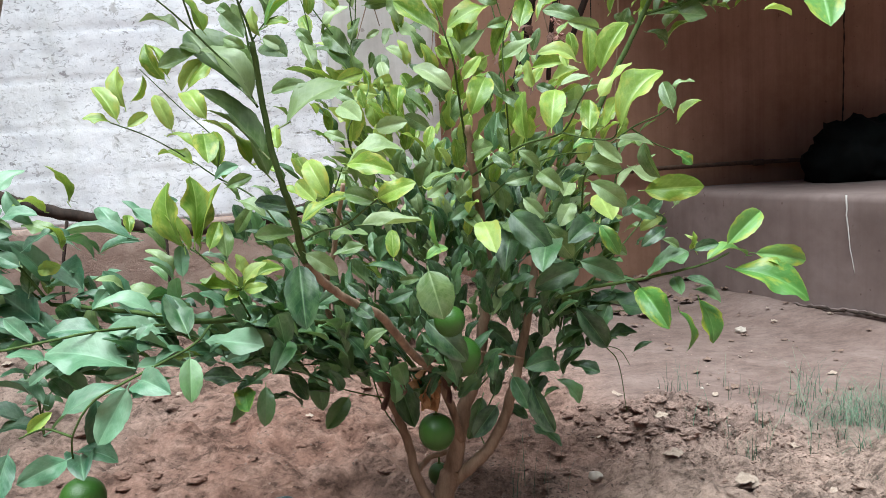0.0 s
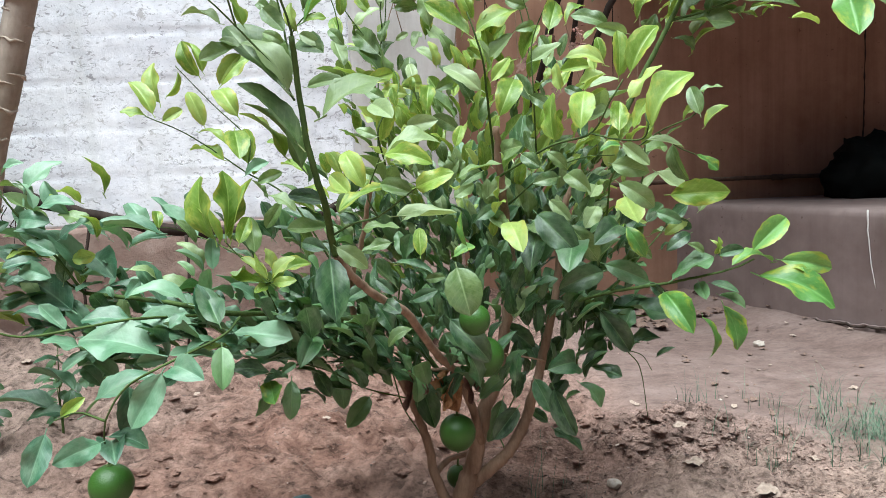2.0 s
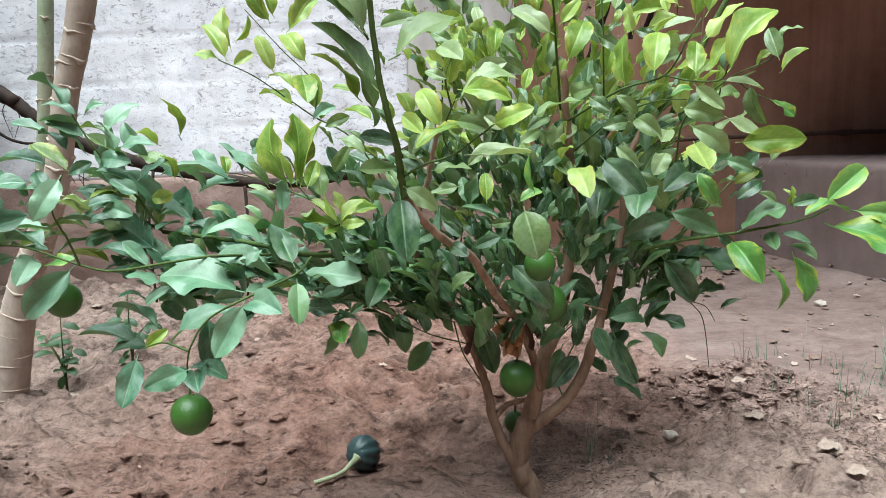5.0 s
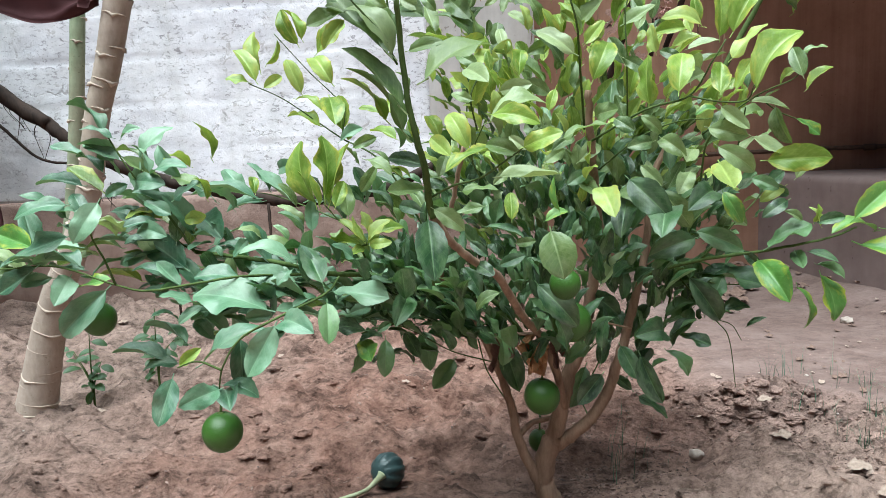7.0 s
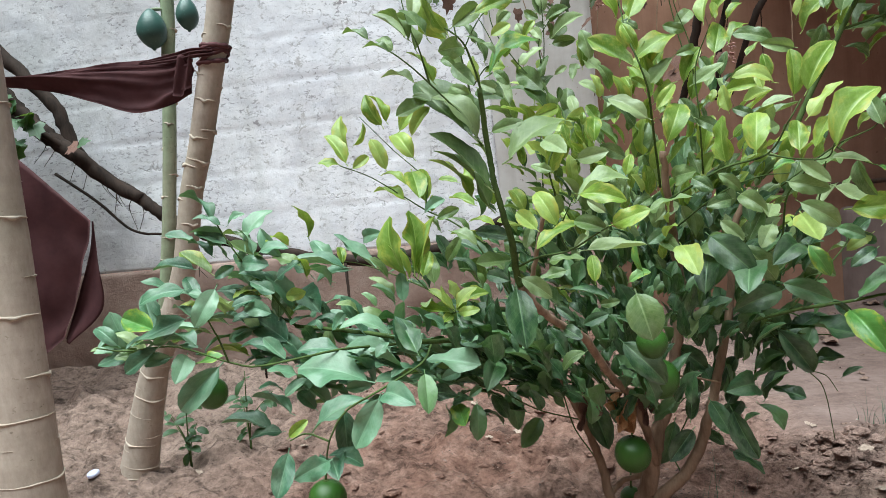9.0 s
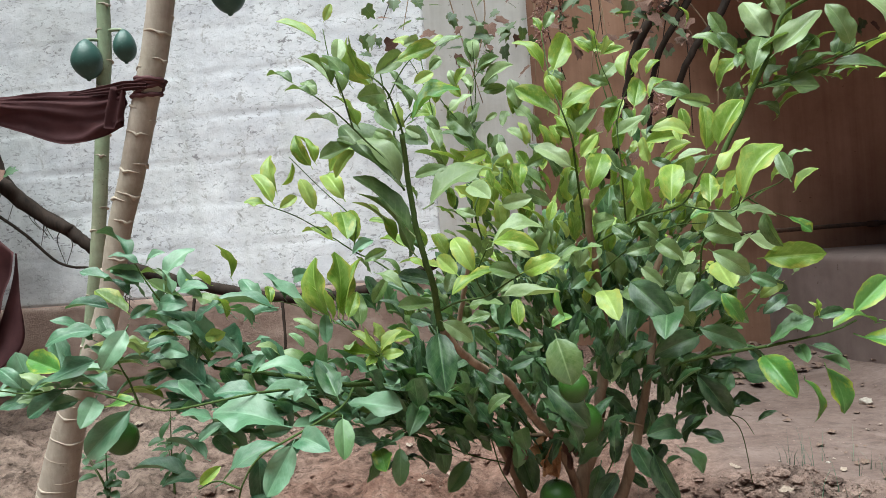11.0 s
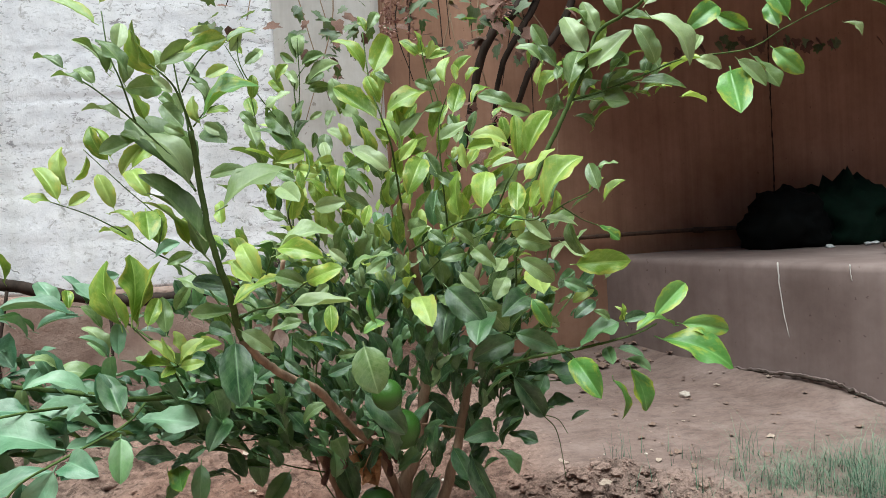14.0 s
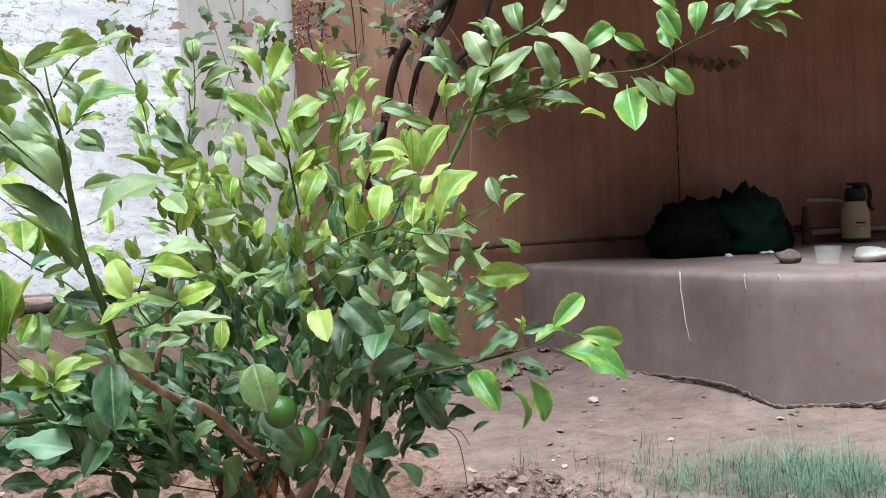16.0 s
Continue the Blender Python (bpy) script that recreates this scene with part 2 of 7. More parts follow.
def plain_material(name, a, b, scale=20, rough=0.6, bump=0.2, dist=0.004, spec=0.4, metal=0.0):
    m = Nodes(name)
    n = m.noise(scale, 6, 0.65)
    return m.finish(m.ramp(n, (0.3, a), (0.7, b)), rough, m.bump(m.noise(scale * 2, 5, 0.7), bump, dist), spec, metal)


def strand_material(name, a, b, c):
    """Colour that differs from strand to strand."""
    m = Nodes(name)
    geo = m.nt.nodes.new("ShaderNodeNewGeometry")
    return m.finish(m.ramp(geo.outputs["Random Per Island"], (0.1, a), (0.5, b), (0.95, c)), 0.6, None, 0.3)


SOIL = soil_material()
WHITE = whitewash_material()
BARE = bare_wall_material()
GREY_PLASTER = plaster_material("weathered_grey_plaster", (0.50, 0.46, 0.45), (0.58, 0.54, 0.53), (0.66, 0.63, 0.62), 0.45)
BROWN_PLASTER = plaster_material("stained_pinkish_plaster", (0.275, 0.146, 0.094), (0.375, 0.212, 0.148), (0.460, 0.284, 0.210), 0.6)
CEMENT = plaster_material("stained_cement_render", (0.150, 0.106, 0.098), (0.225, 0.168, 0.158), (0.34, 0.270, 0.262), 0.3, 0.08)
BARK = bark_material("citrus_bark", (0.150, 0.092, 0.063), (0.345, 0.235, 0.168))
TWIG = bark_material("green_twig_bark", (0.035, 0.060, 0.015), (0.10, 0.150, 0.045), 60)
DEADWOOD = bark_material("dead_twig_wood", (0.20, 0.12, 0.08), (0.36, 0.25, 0.17), 60)
VINE_BARK = bark_material("old_vine_bark", (0.012, 0.008, 0.006), (0.050, 0.032, 0.025), 30)
PAPAYA = papaya_bark_material("papaya_trunk_bark", (0.40, 0.322, 0.272), (0.58, 0.482, 0.415), (0.42, 0.375, 0.29))
PAPAYA_GREEN = papaya_bark_material("young_papaya_bark", (0.22, 0.28, 0.17), (0.36, 0.42, 0.28), (0.42, 0.37, 0.29))
SCAR = plain_material("papaya_leaf_scar", (0.40, 0.32, 0.26), (0.55, 0.46, 0.385), 60, 0.85)
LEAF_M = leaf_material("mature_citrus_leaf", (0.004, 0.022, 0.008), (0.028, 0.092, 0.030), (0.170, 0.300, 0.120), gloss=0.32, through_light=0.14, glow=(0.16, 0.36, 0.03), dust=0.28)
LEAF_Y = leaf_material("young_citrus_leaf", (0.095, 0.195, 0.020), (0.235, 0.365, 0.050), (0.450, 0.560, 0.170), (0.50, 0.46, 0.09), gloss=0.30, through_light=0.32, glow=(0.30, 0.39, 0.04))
# olive and bluish variants of the mature leaf carry crown light and sheen as colour
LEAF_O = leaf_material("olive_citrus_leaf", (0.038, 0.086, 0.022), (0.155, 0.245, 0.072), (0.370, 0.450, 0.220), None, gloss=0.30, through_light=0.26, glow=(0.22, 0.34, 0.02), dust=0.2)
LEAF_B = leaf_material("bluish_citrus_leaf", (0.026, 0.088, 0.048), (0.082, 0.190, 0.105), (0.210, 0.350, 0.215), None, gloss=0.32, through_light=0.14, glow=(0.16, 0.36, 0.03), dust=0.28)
LEAF_C = leaf_material("yellowing_citrus_leaf", (0.070, 0.200, 0.040), (0.115, 0.270, 0.055), (0.200, 0.370, 0.110), (0.42, 0.42, 0.045), 0.32, 0.18)
LEAF_V = leaf_material("dull_vine_leaf", (0.045, 0.075, 0.045), (0.085, 0.125, 0.07), (0.16, 0.20, 0.12), (0.20, 0.11, 0.08), 0.5, 0.25)
LEAF_S = leaf_material("dark_seedling_leaf", (0.022, 0.06, 0.028), (0.035, 0.085, 0.035), (0.055, 0.12, 0.05), None, 0.4, 0.2)
ORANGE_LEAF = plain_material("withered_orange_leaf", (0.26, 0.12, 0.05), (0.48, 0.25, 0.12), 50, 0.85, 0.5)
DRY_LEAF = plain_material("dry_brown_leaf", (0.10, 0.05, 0.038), (0.21, 0.112, 0.085), 50, 0.85, 0.5)
# near-black brown, painted in for the shade under the platform lip
GAP_SHADE = plain_material("dark_footing_shade", (0.03, 0.02, 0.016), (0.07, 0.048, 0.038), 40, 0.95)
PALE_LITTER = plain_material("bleached_leaf_litter", (0.24, 0.175, 0.135), (0.42, 0.325, 0.27), 6, 0.9, 0.4)
STONE = plain_material("pale_pebble", (0.30, 0.245, 0.21), (0.48, 0.41, 0.36), 50, 0.85, 0.4)
CLOTH = plain_material("faded_maroon_cloth", (0.066, 0.024, 0.028), (0.140, 0.056, 0.060), 5, 0.75, 0.35, 0.003, 0.25)
BLACK_BAG = plain_material("black_plastic_sack", (0.003, 0.0035, 0.0035), (0.006, 0.007, 0.007), 9, 0.8, 0.3, 0.004, 0.08)
GREEN_BAG = plain_material("dark_green_woven_sack", (0.0025, 0.010, 0.006), (0.005, 0.020, 0.012), 14, 0.8, 0.3, 0.004, 0.12)
BRICK = plain_material("broken_brick", (0.12, 0.085, 0.068), (0.21, 0.16, 0.135), 40, 0.95, 0.8, 0.006, 0.1)
MULCH = strand_material("dark_leaf_mulch", (0.085, 0.050, 0.040), (0.17, 0.105, 0.083), (0.30, 0.20, 0.165))
LITTER_BROWN = plain_material("brown_leaf_litter", (0.12, 0.075, 0.058), (0.24, 0.155, 0.122), 8, 0.9, 0.4)
GRASS = strand_material("fine_green_grass", (0.035, 0.075, 0.048), (0.085, 0.155, 0.098), (0.19, 0.27, 0.18))
GALV = plain_material("dull_galvanised_pipe", (0.30, 0.27, 0.25), (0.42, 0.38, 0.35), 30, 0.55, 0.2, 0.003, 0.4, 0.3)
RUST = plain_material("rusty_iron_pipe", (0.060, 0.036, 0.026), (0.130, 0.075, 0.050), 40, 0.8, 0.4)
PVC = plain_material("grimy_plastic_pipe", (0.34, 0.27, 0.20), (0.50, 0.41, 0.32), 20, 0.55)
CREAM = plain_material("cream_plastic", (0.62, 0.50, 0.28), (0.70, 0.58, 0.34), 10, 0.45)
BLACK_PLASTIC = plain_material("black_plastic", (0.012, 0.012, 0.012), (0.02, 0.02, 0.02), 20, 0.4)
CHALK = plain_material("dried_paint_drip", (0.48, 0.44, 0.42), (0.66, 0.62, 0.59), 30, 0.85)
GLASS = bpy.data.materials.new("thin_clear_plastic")
GLASS.use_nodes = True
glass_bsdf = GLASS.node_tree.nodes["Principled BSDF"]
glass_bsdf.inputs["Base Color"].default_value = (0.85, 0.87, 0.88, 1)
glass_bsdf.inputs["Roughness"].default_value = 0.12
glass_bsdf.inputs["Alpha"].default_value = 0.06
PLASTIC_FILM = plain_material("white_plastic_film", (0.62, 0.62, 0.64), (0.78, 0.78, 0.80), 12, 0.35, 0.4)


def fruit_material(name, deep, pale, scale):
    m = Nodes(name)
    col = m.ramp(m.noise(5, 4, 0.6), (0.3, deep), (0.75, pale))
    fleck = m.ramp(m.voronoi(scale), (0.05, (1.0,)), (0.25, (0.0,)))
    col = m.mix(m.math('MULTIPLY', fleck, 0.25), col, tuple(min(1, c * 1.9) for c in pale))
    return m.finish(col, 0.42, m.bump(m.voronoi(scale * 1.6), 0.25, 0.0015), 0.45)


LIME = fruit_material("green_citrus_peel", (0.026, 0.080, 0.010), (0.045, 0.118, 0.016), 260)
PAPAYA_SKIN = fruit_material("green_papaya_skin", (0.030, 0.078, 0.066), (0.070, 0.140, 0.115), 60)
GOURD = fruit_material("dark_green_gourd_skin", (0.018, 0.040, 0.042), (0.050, 0.090, 0.090), 70)
GOURD_STEM = plain_material("pale_green_gourd_stem", (0.26, 0.30, 0.17), (0.40, 0.42, 0.27), 40, 0.7)


# ---- mesh helpers ----
def mesh_of(bm, name, material, smooth=True):
    me = bpy.data.meshes.new(name)
    bm.to_mesh(me)
    bm.free()
    me.materials.append(material)
    if smooth:
        me.polygons.foreach_set("use_smooth", [True] * len(me.polygons))
    return me


def part(name, bm, material, parent, label="", smooth=True):
    ob = new(name, mesh_of(bm, name, material, smooth))
    ob.parent = parent
    if label:
        tagged(ob, label)
    return ob


def thing(name, bm, material, label, category, group="", kind="", smooth=True):
    return tagged(new(name, mesh_of(bm, name, material, smooth)), label, category, group, kind)


def holder(name, label, category, at=(0, 0, 0), group="", kind=""):
    ob = tagged(new(name), label, category, group, kind)
    ob.empty_display_size = 0.05
    ob.location = at
    return ob


def smooth_path(points, steps=5):
    """Catmull-Rom points through the given ones."""
    p = [Vector(q) for q in points]
    if len(p) < 3:
        return [p[0].lerp(p[-1], i / steps) for i in range(steps + 1)]
    p = [2 * p[0] - p[1]] + p + [2 * p[-1] - p[-2]]
    res = []
    for i in range(1, len(p) - 2):
        a, b, c, d = p[i - 1:i + 3]
        for k in range(steps):
            t = k / steps
            res.append(0.5 * (2 * b + (c - a) * t + (2 * a - 5 * b + 4 * c - d) * t * t + (3 * b - a - 3 * c + d) * t ** 3))
    res.append(p[-2])
    return res


def tube(bm, pts, radii, sides=8, wobble=0.0, seed=0, cap=True):
    """A tube along pts; radii one a point."""
    rng = random.Random(seed)
    rings = []
    side = None
    for i, p in enumerate(pts):
        d = (pts[min(i + 1, len(pts) - 1)] - pts[max(i - 1, 0)]).normalized()
        if side is None:
            side = d.orthogonal().normalized()
        side = (side - d * side.dot(d)).normalized()
        up = d.cross(side)
        ring = []
        for k in range(sides):
            a = 2 * math.pi * k / sides
            r = radii[i] * (1 + wobble * rng.uniform(-1, 1))
            ring.append(bm.verts.new(p + (side * math.cos(a) + up * math.sin(a)) * r))
        rings.append(ring)
    for a, b in zip(rings, rings[1:]):
        for k in range(sides):
            bm.faces.new((a[k], a[(k + 1) % sides], b[(k + 1) % sides], b[k]))
    if cap:
        bm.faces.new(list(reversed(rings[0])))
        bm.faces.new(rings[-1])
    return rings


def box(bm, x0, x1, y0, y1, z0, z1):
    v = [bm.verts.new((x, y, z)) for z in (z0, z1) for y in (y0, y1) for x in (x0, x1)]
    for f in ((0, 2, 3, 1), (4, 5, 7, 6), (0, 1, 5, 4), (2, 6, 7, 3), (0, 4, 6, 2), (1, 3, 7, 5)):
        bm.faces.new([v[i] for i in f])


def lathe(bm, profile, sides=20, centre=(0, 0, 0)):
    """Turns (radius, height) pairs round the upright axis."""
    c = Vector(centre)
    rings = []
    for r, z in profile:
        rings.append([bm.verts.new(c + Vector((r * math.cos(2 * math.pi * k / sides), r * math.sin(2 * math.pi * k / sides), z))) for k in range(sides)])
    for a, b in zip(rings, rings[1:]):
        for k in range(sides):
            bm.faces.new((a[k], a[(k + 1) % sides], b[(k + 1) % sides], b[k]))
    bm.faces.new(list(reversed(rings[0])))
    bm.faces.new(rings[-1])


def rumple(bm, amount, scale, seed=0.0):
    for v in bm.verts:
        q = v.co * scale + Vector((seed, seed * 1.7, -seed))
        v.co += Vector((noise.noise(q), noise.noise(q + Vector((9, 0, 0))), noise.noise(q + Vector((0, 9, 0))))) * amount


# ---- ground ----
MOUND_LINE = (1.70, 1.96, 2.045, 2.09, 2.13, 2.15, 2.15)


def ground_height(x, y):
    """Uneven soil: a broken crust right of the trunk, a bank along the white wall, ridges, clods and crevices."""
    q = Vector((x, y, 0.0))
    h = 0.018 * noise.noise(q * 1.3) + 0.010 * noise.noise(q * 4.1)
    t = trodden_share(x, y)
    dug = 1.0 - t
    bent = Vector((x, y, 0.0)) + 0.05 * noise.noise_vector(q * 4.0)
    ridge = 1.0 - abs(noise.noise(Vector((bent.x * 1.7, bent.y * 4.2, 2.0))))
    crest = 1.0 - abs(noise.noise(Vector((bent.x * 4.5, bent.y * 11.0, 6.0))))
    h += dug * (0.055 * ridge ** 5 + 0.028 * crest ** 4 - 0.030)
    h += 0.040 * math.exp(-(((x - 0.62) / 0.24) ** 2 + ((y - 1.98) / 0.12) ** 2))
    h += 0.025 * math.exp(-(((x + 0.25) / 0.45) ** 2 + ((y - 2.05) / 0.18) ** 2))
    h += 0.12 * max(0.0, min(1.0, (y - 2.55) / 0.6)) * max(0.0, min(1.0, (0.9 - x) / 0.8))
    if 1.0 < x < 4.0 and 1.5 < y < 4.1:
        gap = min(0.0, x - np.interp(y, (1.9, 2.1, 2.27, 2.48, 2.85, 3.25, 3.7, 4.1), (3.1, 2.42, 2.1, 1.92, 1.81, 1.68, 1.57, 1.5)))
        h += (0.045 - 0.036 * math.exp(-(((x - 1.96) / 0.10) ** 2 + ((y - 2.38) / 0.10) ** 2))) * math.exp(-(gap / 0.16) ** 2)
    h += 0.025 * math.exp(-(((x + 1.53) / 0.2) ** 2 + ((y - 2.0) / 0.16) ** 2))
    rough = (1.0 - 0.88 * t) * max(0.0, min(1.0, (x + 3.0) / 0.6, (2.6 - x) / 0.6, (y - 0.4) / 0.6, (4.0 - y) / 0.5))
    if abs(x) > 4 or abs(y) > 5:
        return h
    warp = Vector((noise.noise(q * 17.0), noise.noise(q * 17.0 + Vector((5, 3, 1))), 0.0)) * 0.014
    crust = math.exp(-(((x - 0.62) / 0.30) ** 2 + ((y - 1.95) / 0.13) ** 2))
    for scale, height, gate in ((10.0, 0.034, 0.05), (23.0, 0.015, 0.1)):
        w = q + warp
        d, c = noise.voronoi(Vector((w.x, w.y * 1.35, 0.0)) * scale)
        show = noise.noise(q * (scale * 0.16) + Vector((scale, 0, 0))) * 2.2 + 0.5 + gate + 0.8 * crust
        show = max(0.0, min(1.0, show))
        lump = min(1.0, (d[1] - d[0]) * 2.6) ** 0.6 * (0.35 + 0.65 * abs(noise.cell(c[0] * 3.7)))
        h += rough * show * height * (1.0 + 0.9 * crust) * (lump - 0.45)
    h += rough * (0.016 * noise.fractal(q * 7.0, 1.0, 2.1, 3) + 0.005 * abs(noise.noise(q * 26.0)) + 0.004)
    # the broken front of a low mound left of the trunk
    if -1.1 < x < 0.15:
        lip = y - np.interp(x, (-1.0, -0.78, -0.6, -0.43, -0.24, -0.05, 0.1), MOUND_LINE) - 0.03 * noise.noise(q * 9.0) - 0.012 * noise.noise(q * 30.0)
        fade = max(0.0, min(1.0, (x + 1.1) / 0.25, (0.15 - x) / 0.15))
        h += 0.034 * fade / (1.0 + math.exp(-max(-30.0, min(30.0, lip / 0.012)))) * math.exp(-max(0.0, lip) / 0.35)
    # broken crust: flat flakes with steep little scarps
    w = q + warp
    for scale, height, sharp in ((4.2, 0.026, 9.0), (9.0, 0.018, 5.0)):
        step = noise.noise(Vector((w.x * scale, w.y * scale * 1.3, scale)))
        step = max(-1.0, min(1.0, (step - 0.08) * sharp))
        h += rough * height * (0.5 + 0.8 * crust) * step
    near = math.exp(-(((x + 0.374) / 0.08) ** 2 + ((y - 1.50) / 0.07) ** 2))
    h = h * (1 - near) - 0.004 * near
    near = math.exp(-(((x - 0.02) / 0.17) ** 2 + ((y - 1.44) / 0.15) ** 2))
    return h * (1 - 0.85 * near) - 0.062 * near


def trodden_share(x, y):
    """How far the soil is trodden flat and pale (right of the dug bed)."""
    edge = 1.95 + 0.12 * noise.noise(Vector((x * 2.0, y * 2.0, 4.0))) - 0.95 * max(0.0, x - 0.78)
    a = max(0.0, min(1.0, (y - edge) / 0.22))
    b = max(0.0, min(1.0, (x - 0.42) / 0.25))
    return a * b


def build_ground():
    def lines(lo, hi, step, far):
        inner = list(np.arange(lo, hi + step / 2, step))
        out, d, v = [], step, hi
        while v < far:
            d *= 1.16
            v += d
            out.append(v)
        back, d, v = [], step, lo
        while v > -far:
            d *= 1.3
            v -= d
            back.append(v)
        return list(reversed(back)) + inner + out

    xs, ys = lines(-2.35, 1.7, 0.0095, 60.0), lines(1.05, 3.2, 0.0085, 60.0)
    verts = [(x, y, ground_height(x, y) if abs(x) < 8 and abs(y) < 8 else 0.0) for y in ys for x in xs]
    n = len(xs)
    faces = [(j * n + i, j * n + i + 1, (j + 1) * n + i + 1, (j + 1) * n + i) for j in range(len(ys) - 1) for i in range(n - 1)]
    me = bpy.data.meshes.new("ground")
    me.from_pydata(verts, [], faces)
    me.materials.append(SOIL)
    me.polygons.foreach_set("use_smooth", [True] * len(faces))
    a = me.attributes.new("trodden", 'FLOAT', 'POINT')
    a.data.foreach_set("value", [trodden_share(x, y) for x, y, z in verts])
    return tagged(new("ground", me), "dry reddish-brown garden soil, dug and cloddy", "ground", kind="structure")


build_ground()


# ---- walls ----
def rough_sheet(x0, x1, z0, z1, step, y, relief):
    """A wall face towards -y with real unevenness, closed to a slab 0.2 m thick."""
    bm = bmesh.new()
    nx, nz = max(2, int((x1 - x0) / step)), max(2, int((z1 - z0) / step))
    grid = [[bm.verts.new((x0 + (x1 - x0) * i / nx, y + relief(x0 + (x1 - x0) * i / nx, z0 + (z1 - z0) * k / nz), z0 + (z1 - z0) * k / nz)) for i in range(nx + 1)] for k in range(nz + 1)]
    for k in range(nz):
        for i in range(nx):
            bm.faces.new((grid[k][i], grid[k][i + 1], grid[k + 1][i + 1], grid[k + 1][i]))
    rim = grid[0] + [r[-1] for r in grid[1:]] + list(reversed(grid[-1][:-1])) + [r[0] for r in reversed(grid[1:-1])]
    back = [bm.verts.new((v.co.x, y + 0.2, v.co.z)) for v in rim]
    for i in range(len(rim)):
        j = (i + 1) % len(rim)
        bm.faces.new((rim[j], rim[i], back[i], back[j]))
    bm.faces.new(back)
    return bm


def block_relief(x, z):
    """Whitewashed blockwork: shallow sunk courses 0.21 m high, staggered joints, and lumps."""
    course = z / 0.21 + 0.02 * noise.noise(Vector((x * 2, z, 0)))
    row = math.floor(course)
    f = abs(course - row - 0.5)
    dz = (0.5 - f) * 0.21
    u = x / 0.42 + 0.5 * (row % 2) + 0.13 * noise.noise(Vector((row * 3.1, 0, 0)))
    du = (0.5 - abs(u - math.floor(u) - 0.5)) * 0.42
    keep = 0.5 + 0.5 * noise.noise(Vector((x * 3.0, z * 3.0, 7.0)))
    groove = 0.007 * keep * math.exp(-(dz / 0.006) ** 2) + 0.004 * keep * keep * math.exp(-(du / 0.006) ** 2)
    q = Vector((x, 0, z))
    return groove + 0.008 * noise.noise(q * 2.3) + 0.0022 * noise.fractal(q * 14.0, 0.9, 2.2, 4)


def lump_relief(x, z):
    q = Vector((x, 3.0, z))
    return 0.02 * noise.noise(q * 2.0) + 0.01 * noise.fractal(q * 9.0, 0.9, 2.2, 3)


thing("wall_white", rough_sheet(-3.6, -0.34, 0.62, 2.7, 0.016, 3.2, block_relief), WHITE, "white limewashed block wall, flaking and pitted", "wall", kind="structure")
thing("wall_base", rough_sheet(-3.6, 0.14, -0.3, 0.62, 0.03, 3.185, lump_relief), BARE, "bare reddish mud-plastered foot of the white wall", "wall", kind="structure")
thing("wall_pillar", rough_sheet(-0.34, 0.14, 0.62, 2.7, 0.04, 3.19, lambda x, z: 0.004 * noise.noise(Vector((x, 1, z)) * 6)), GREY_PLASTER, "smooth grey plastered end of the wall", "wall", kind="structure")
bm = bmesh.new()
box(bm, 0.14, 0.0 + 0.16, 3.39, 4.12, -0.3, 2.7)
thing("wall_return", bm, BROWN_PLASTER, "plastered return of the wall", "wall", kind="structure", smooth=False)
thing("wall_brown", rough_sheet(-0.2, 7.0, -0.3, 2.44, 0.05, 4.12, lambda x, z: 0.006 * noise.noise(Vector((x, 5, z)) * 2.5)), BROWN_PLASTER, "tall pinkish-brown plastered wall, water-stained", "wall", kind="structure")
# unseen walls closing the yard; west and south raised to cut low sky light
bm = bmesh.new()
box(bm, -3.8, -3.6, -4.0, 3.4, -0.3, 3.0)
thing("wall_west", bm, BARE, "unseen plain yard wall, raised to cut low sky light", "wall", kind="structure", smooth=False)
bm = bmesh.new()
box(bm, -3.8, 7.2, -4.2, -4.0, -0.3, 3.6)
thing("wall_south", bm, BARE, "unseen plain yard wall, raised to cut low sky light", "wall", kind="structure", smooth=False)
bm = bmesh.new()
box(bm, 7.0, 7.2, -4.0, 4.32, -0.3, 2.44)
thing("wall_east", bm, BROWN_PLASTER, "plain plastered yard wall", "wall", kind="structure", smooth=False)
# unseen slab, added to keep light off the brown wall and platform
bm = bmesh.new()
box(bm, 0.85, 7.2, 2.4, 4.5, 2.45, 2.57)
thing("roof", bm, CEMENT, "unseen flat slab added to shade the platform and wall", "roof", kind="structure", smooth=False)


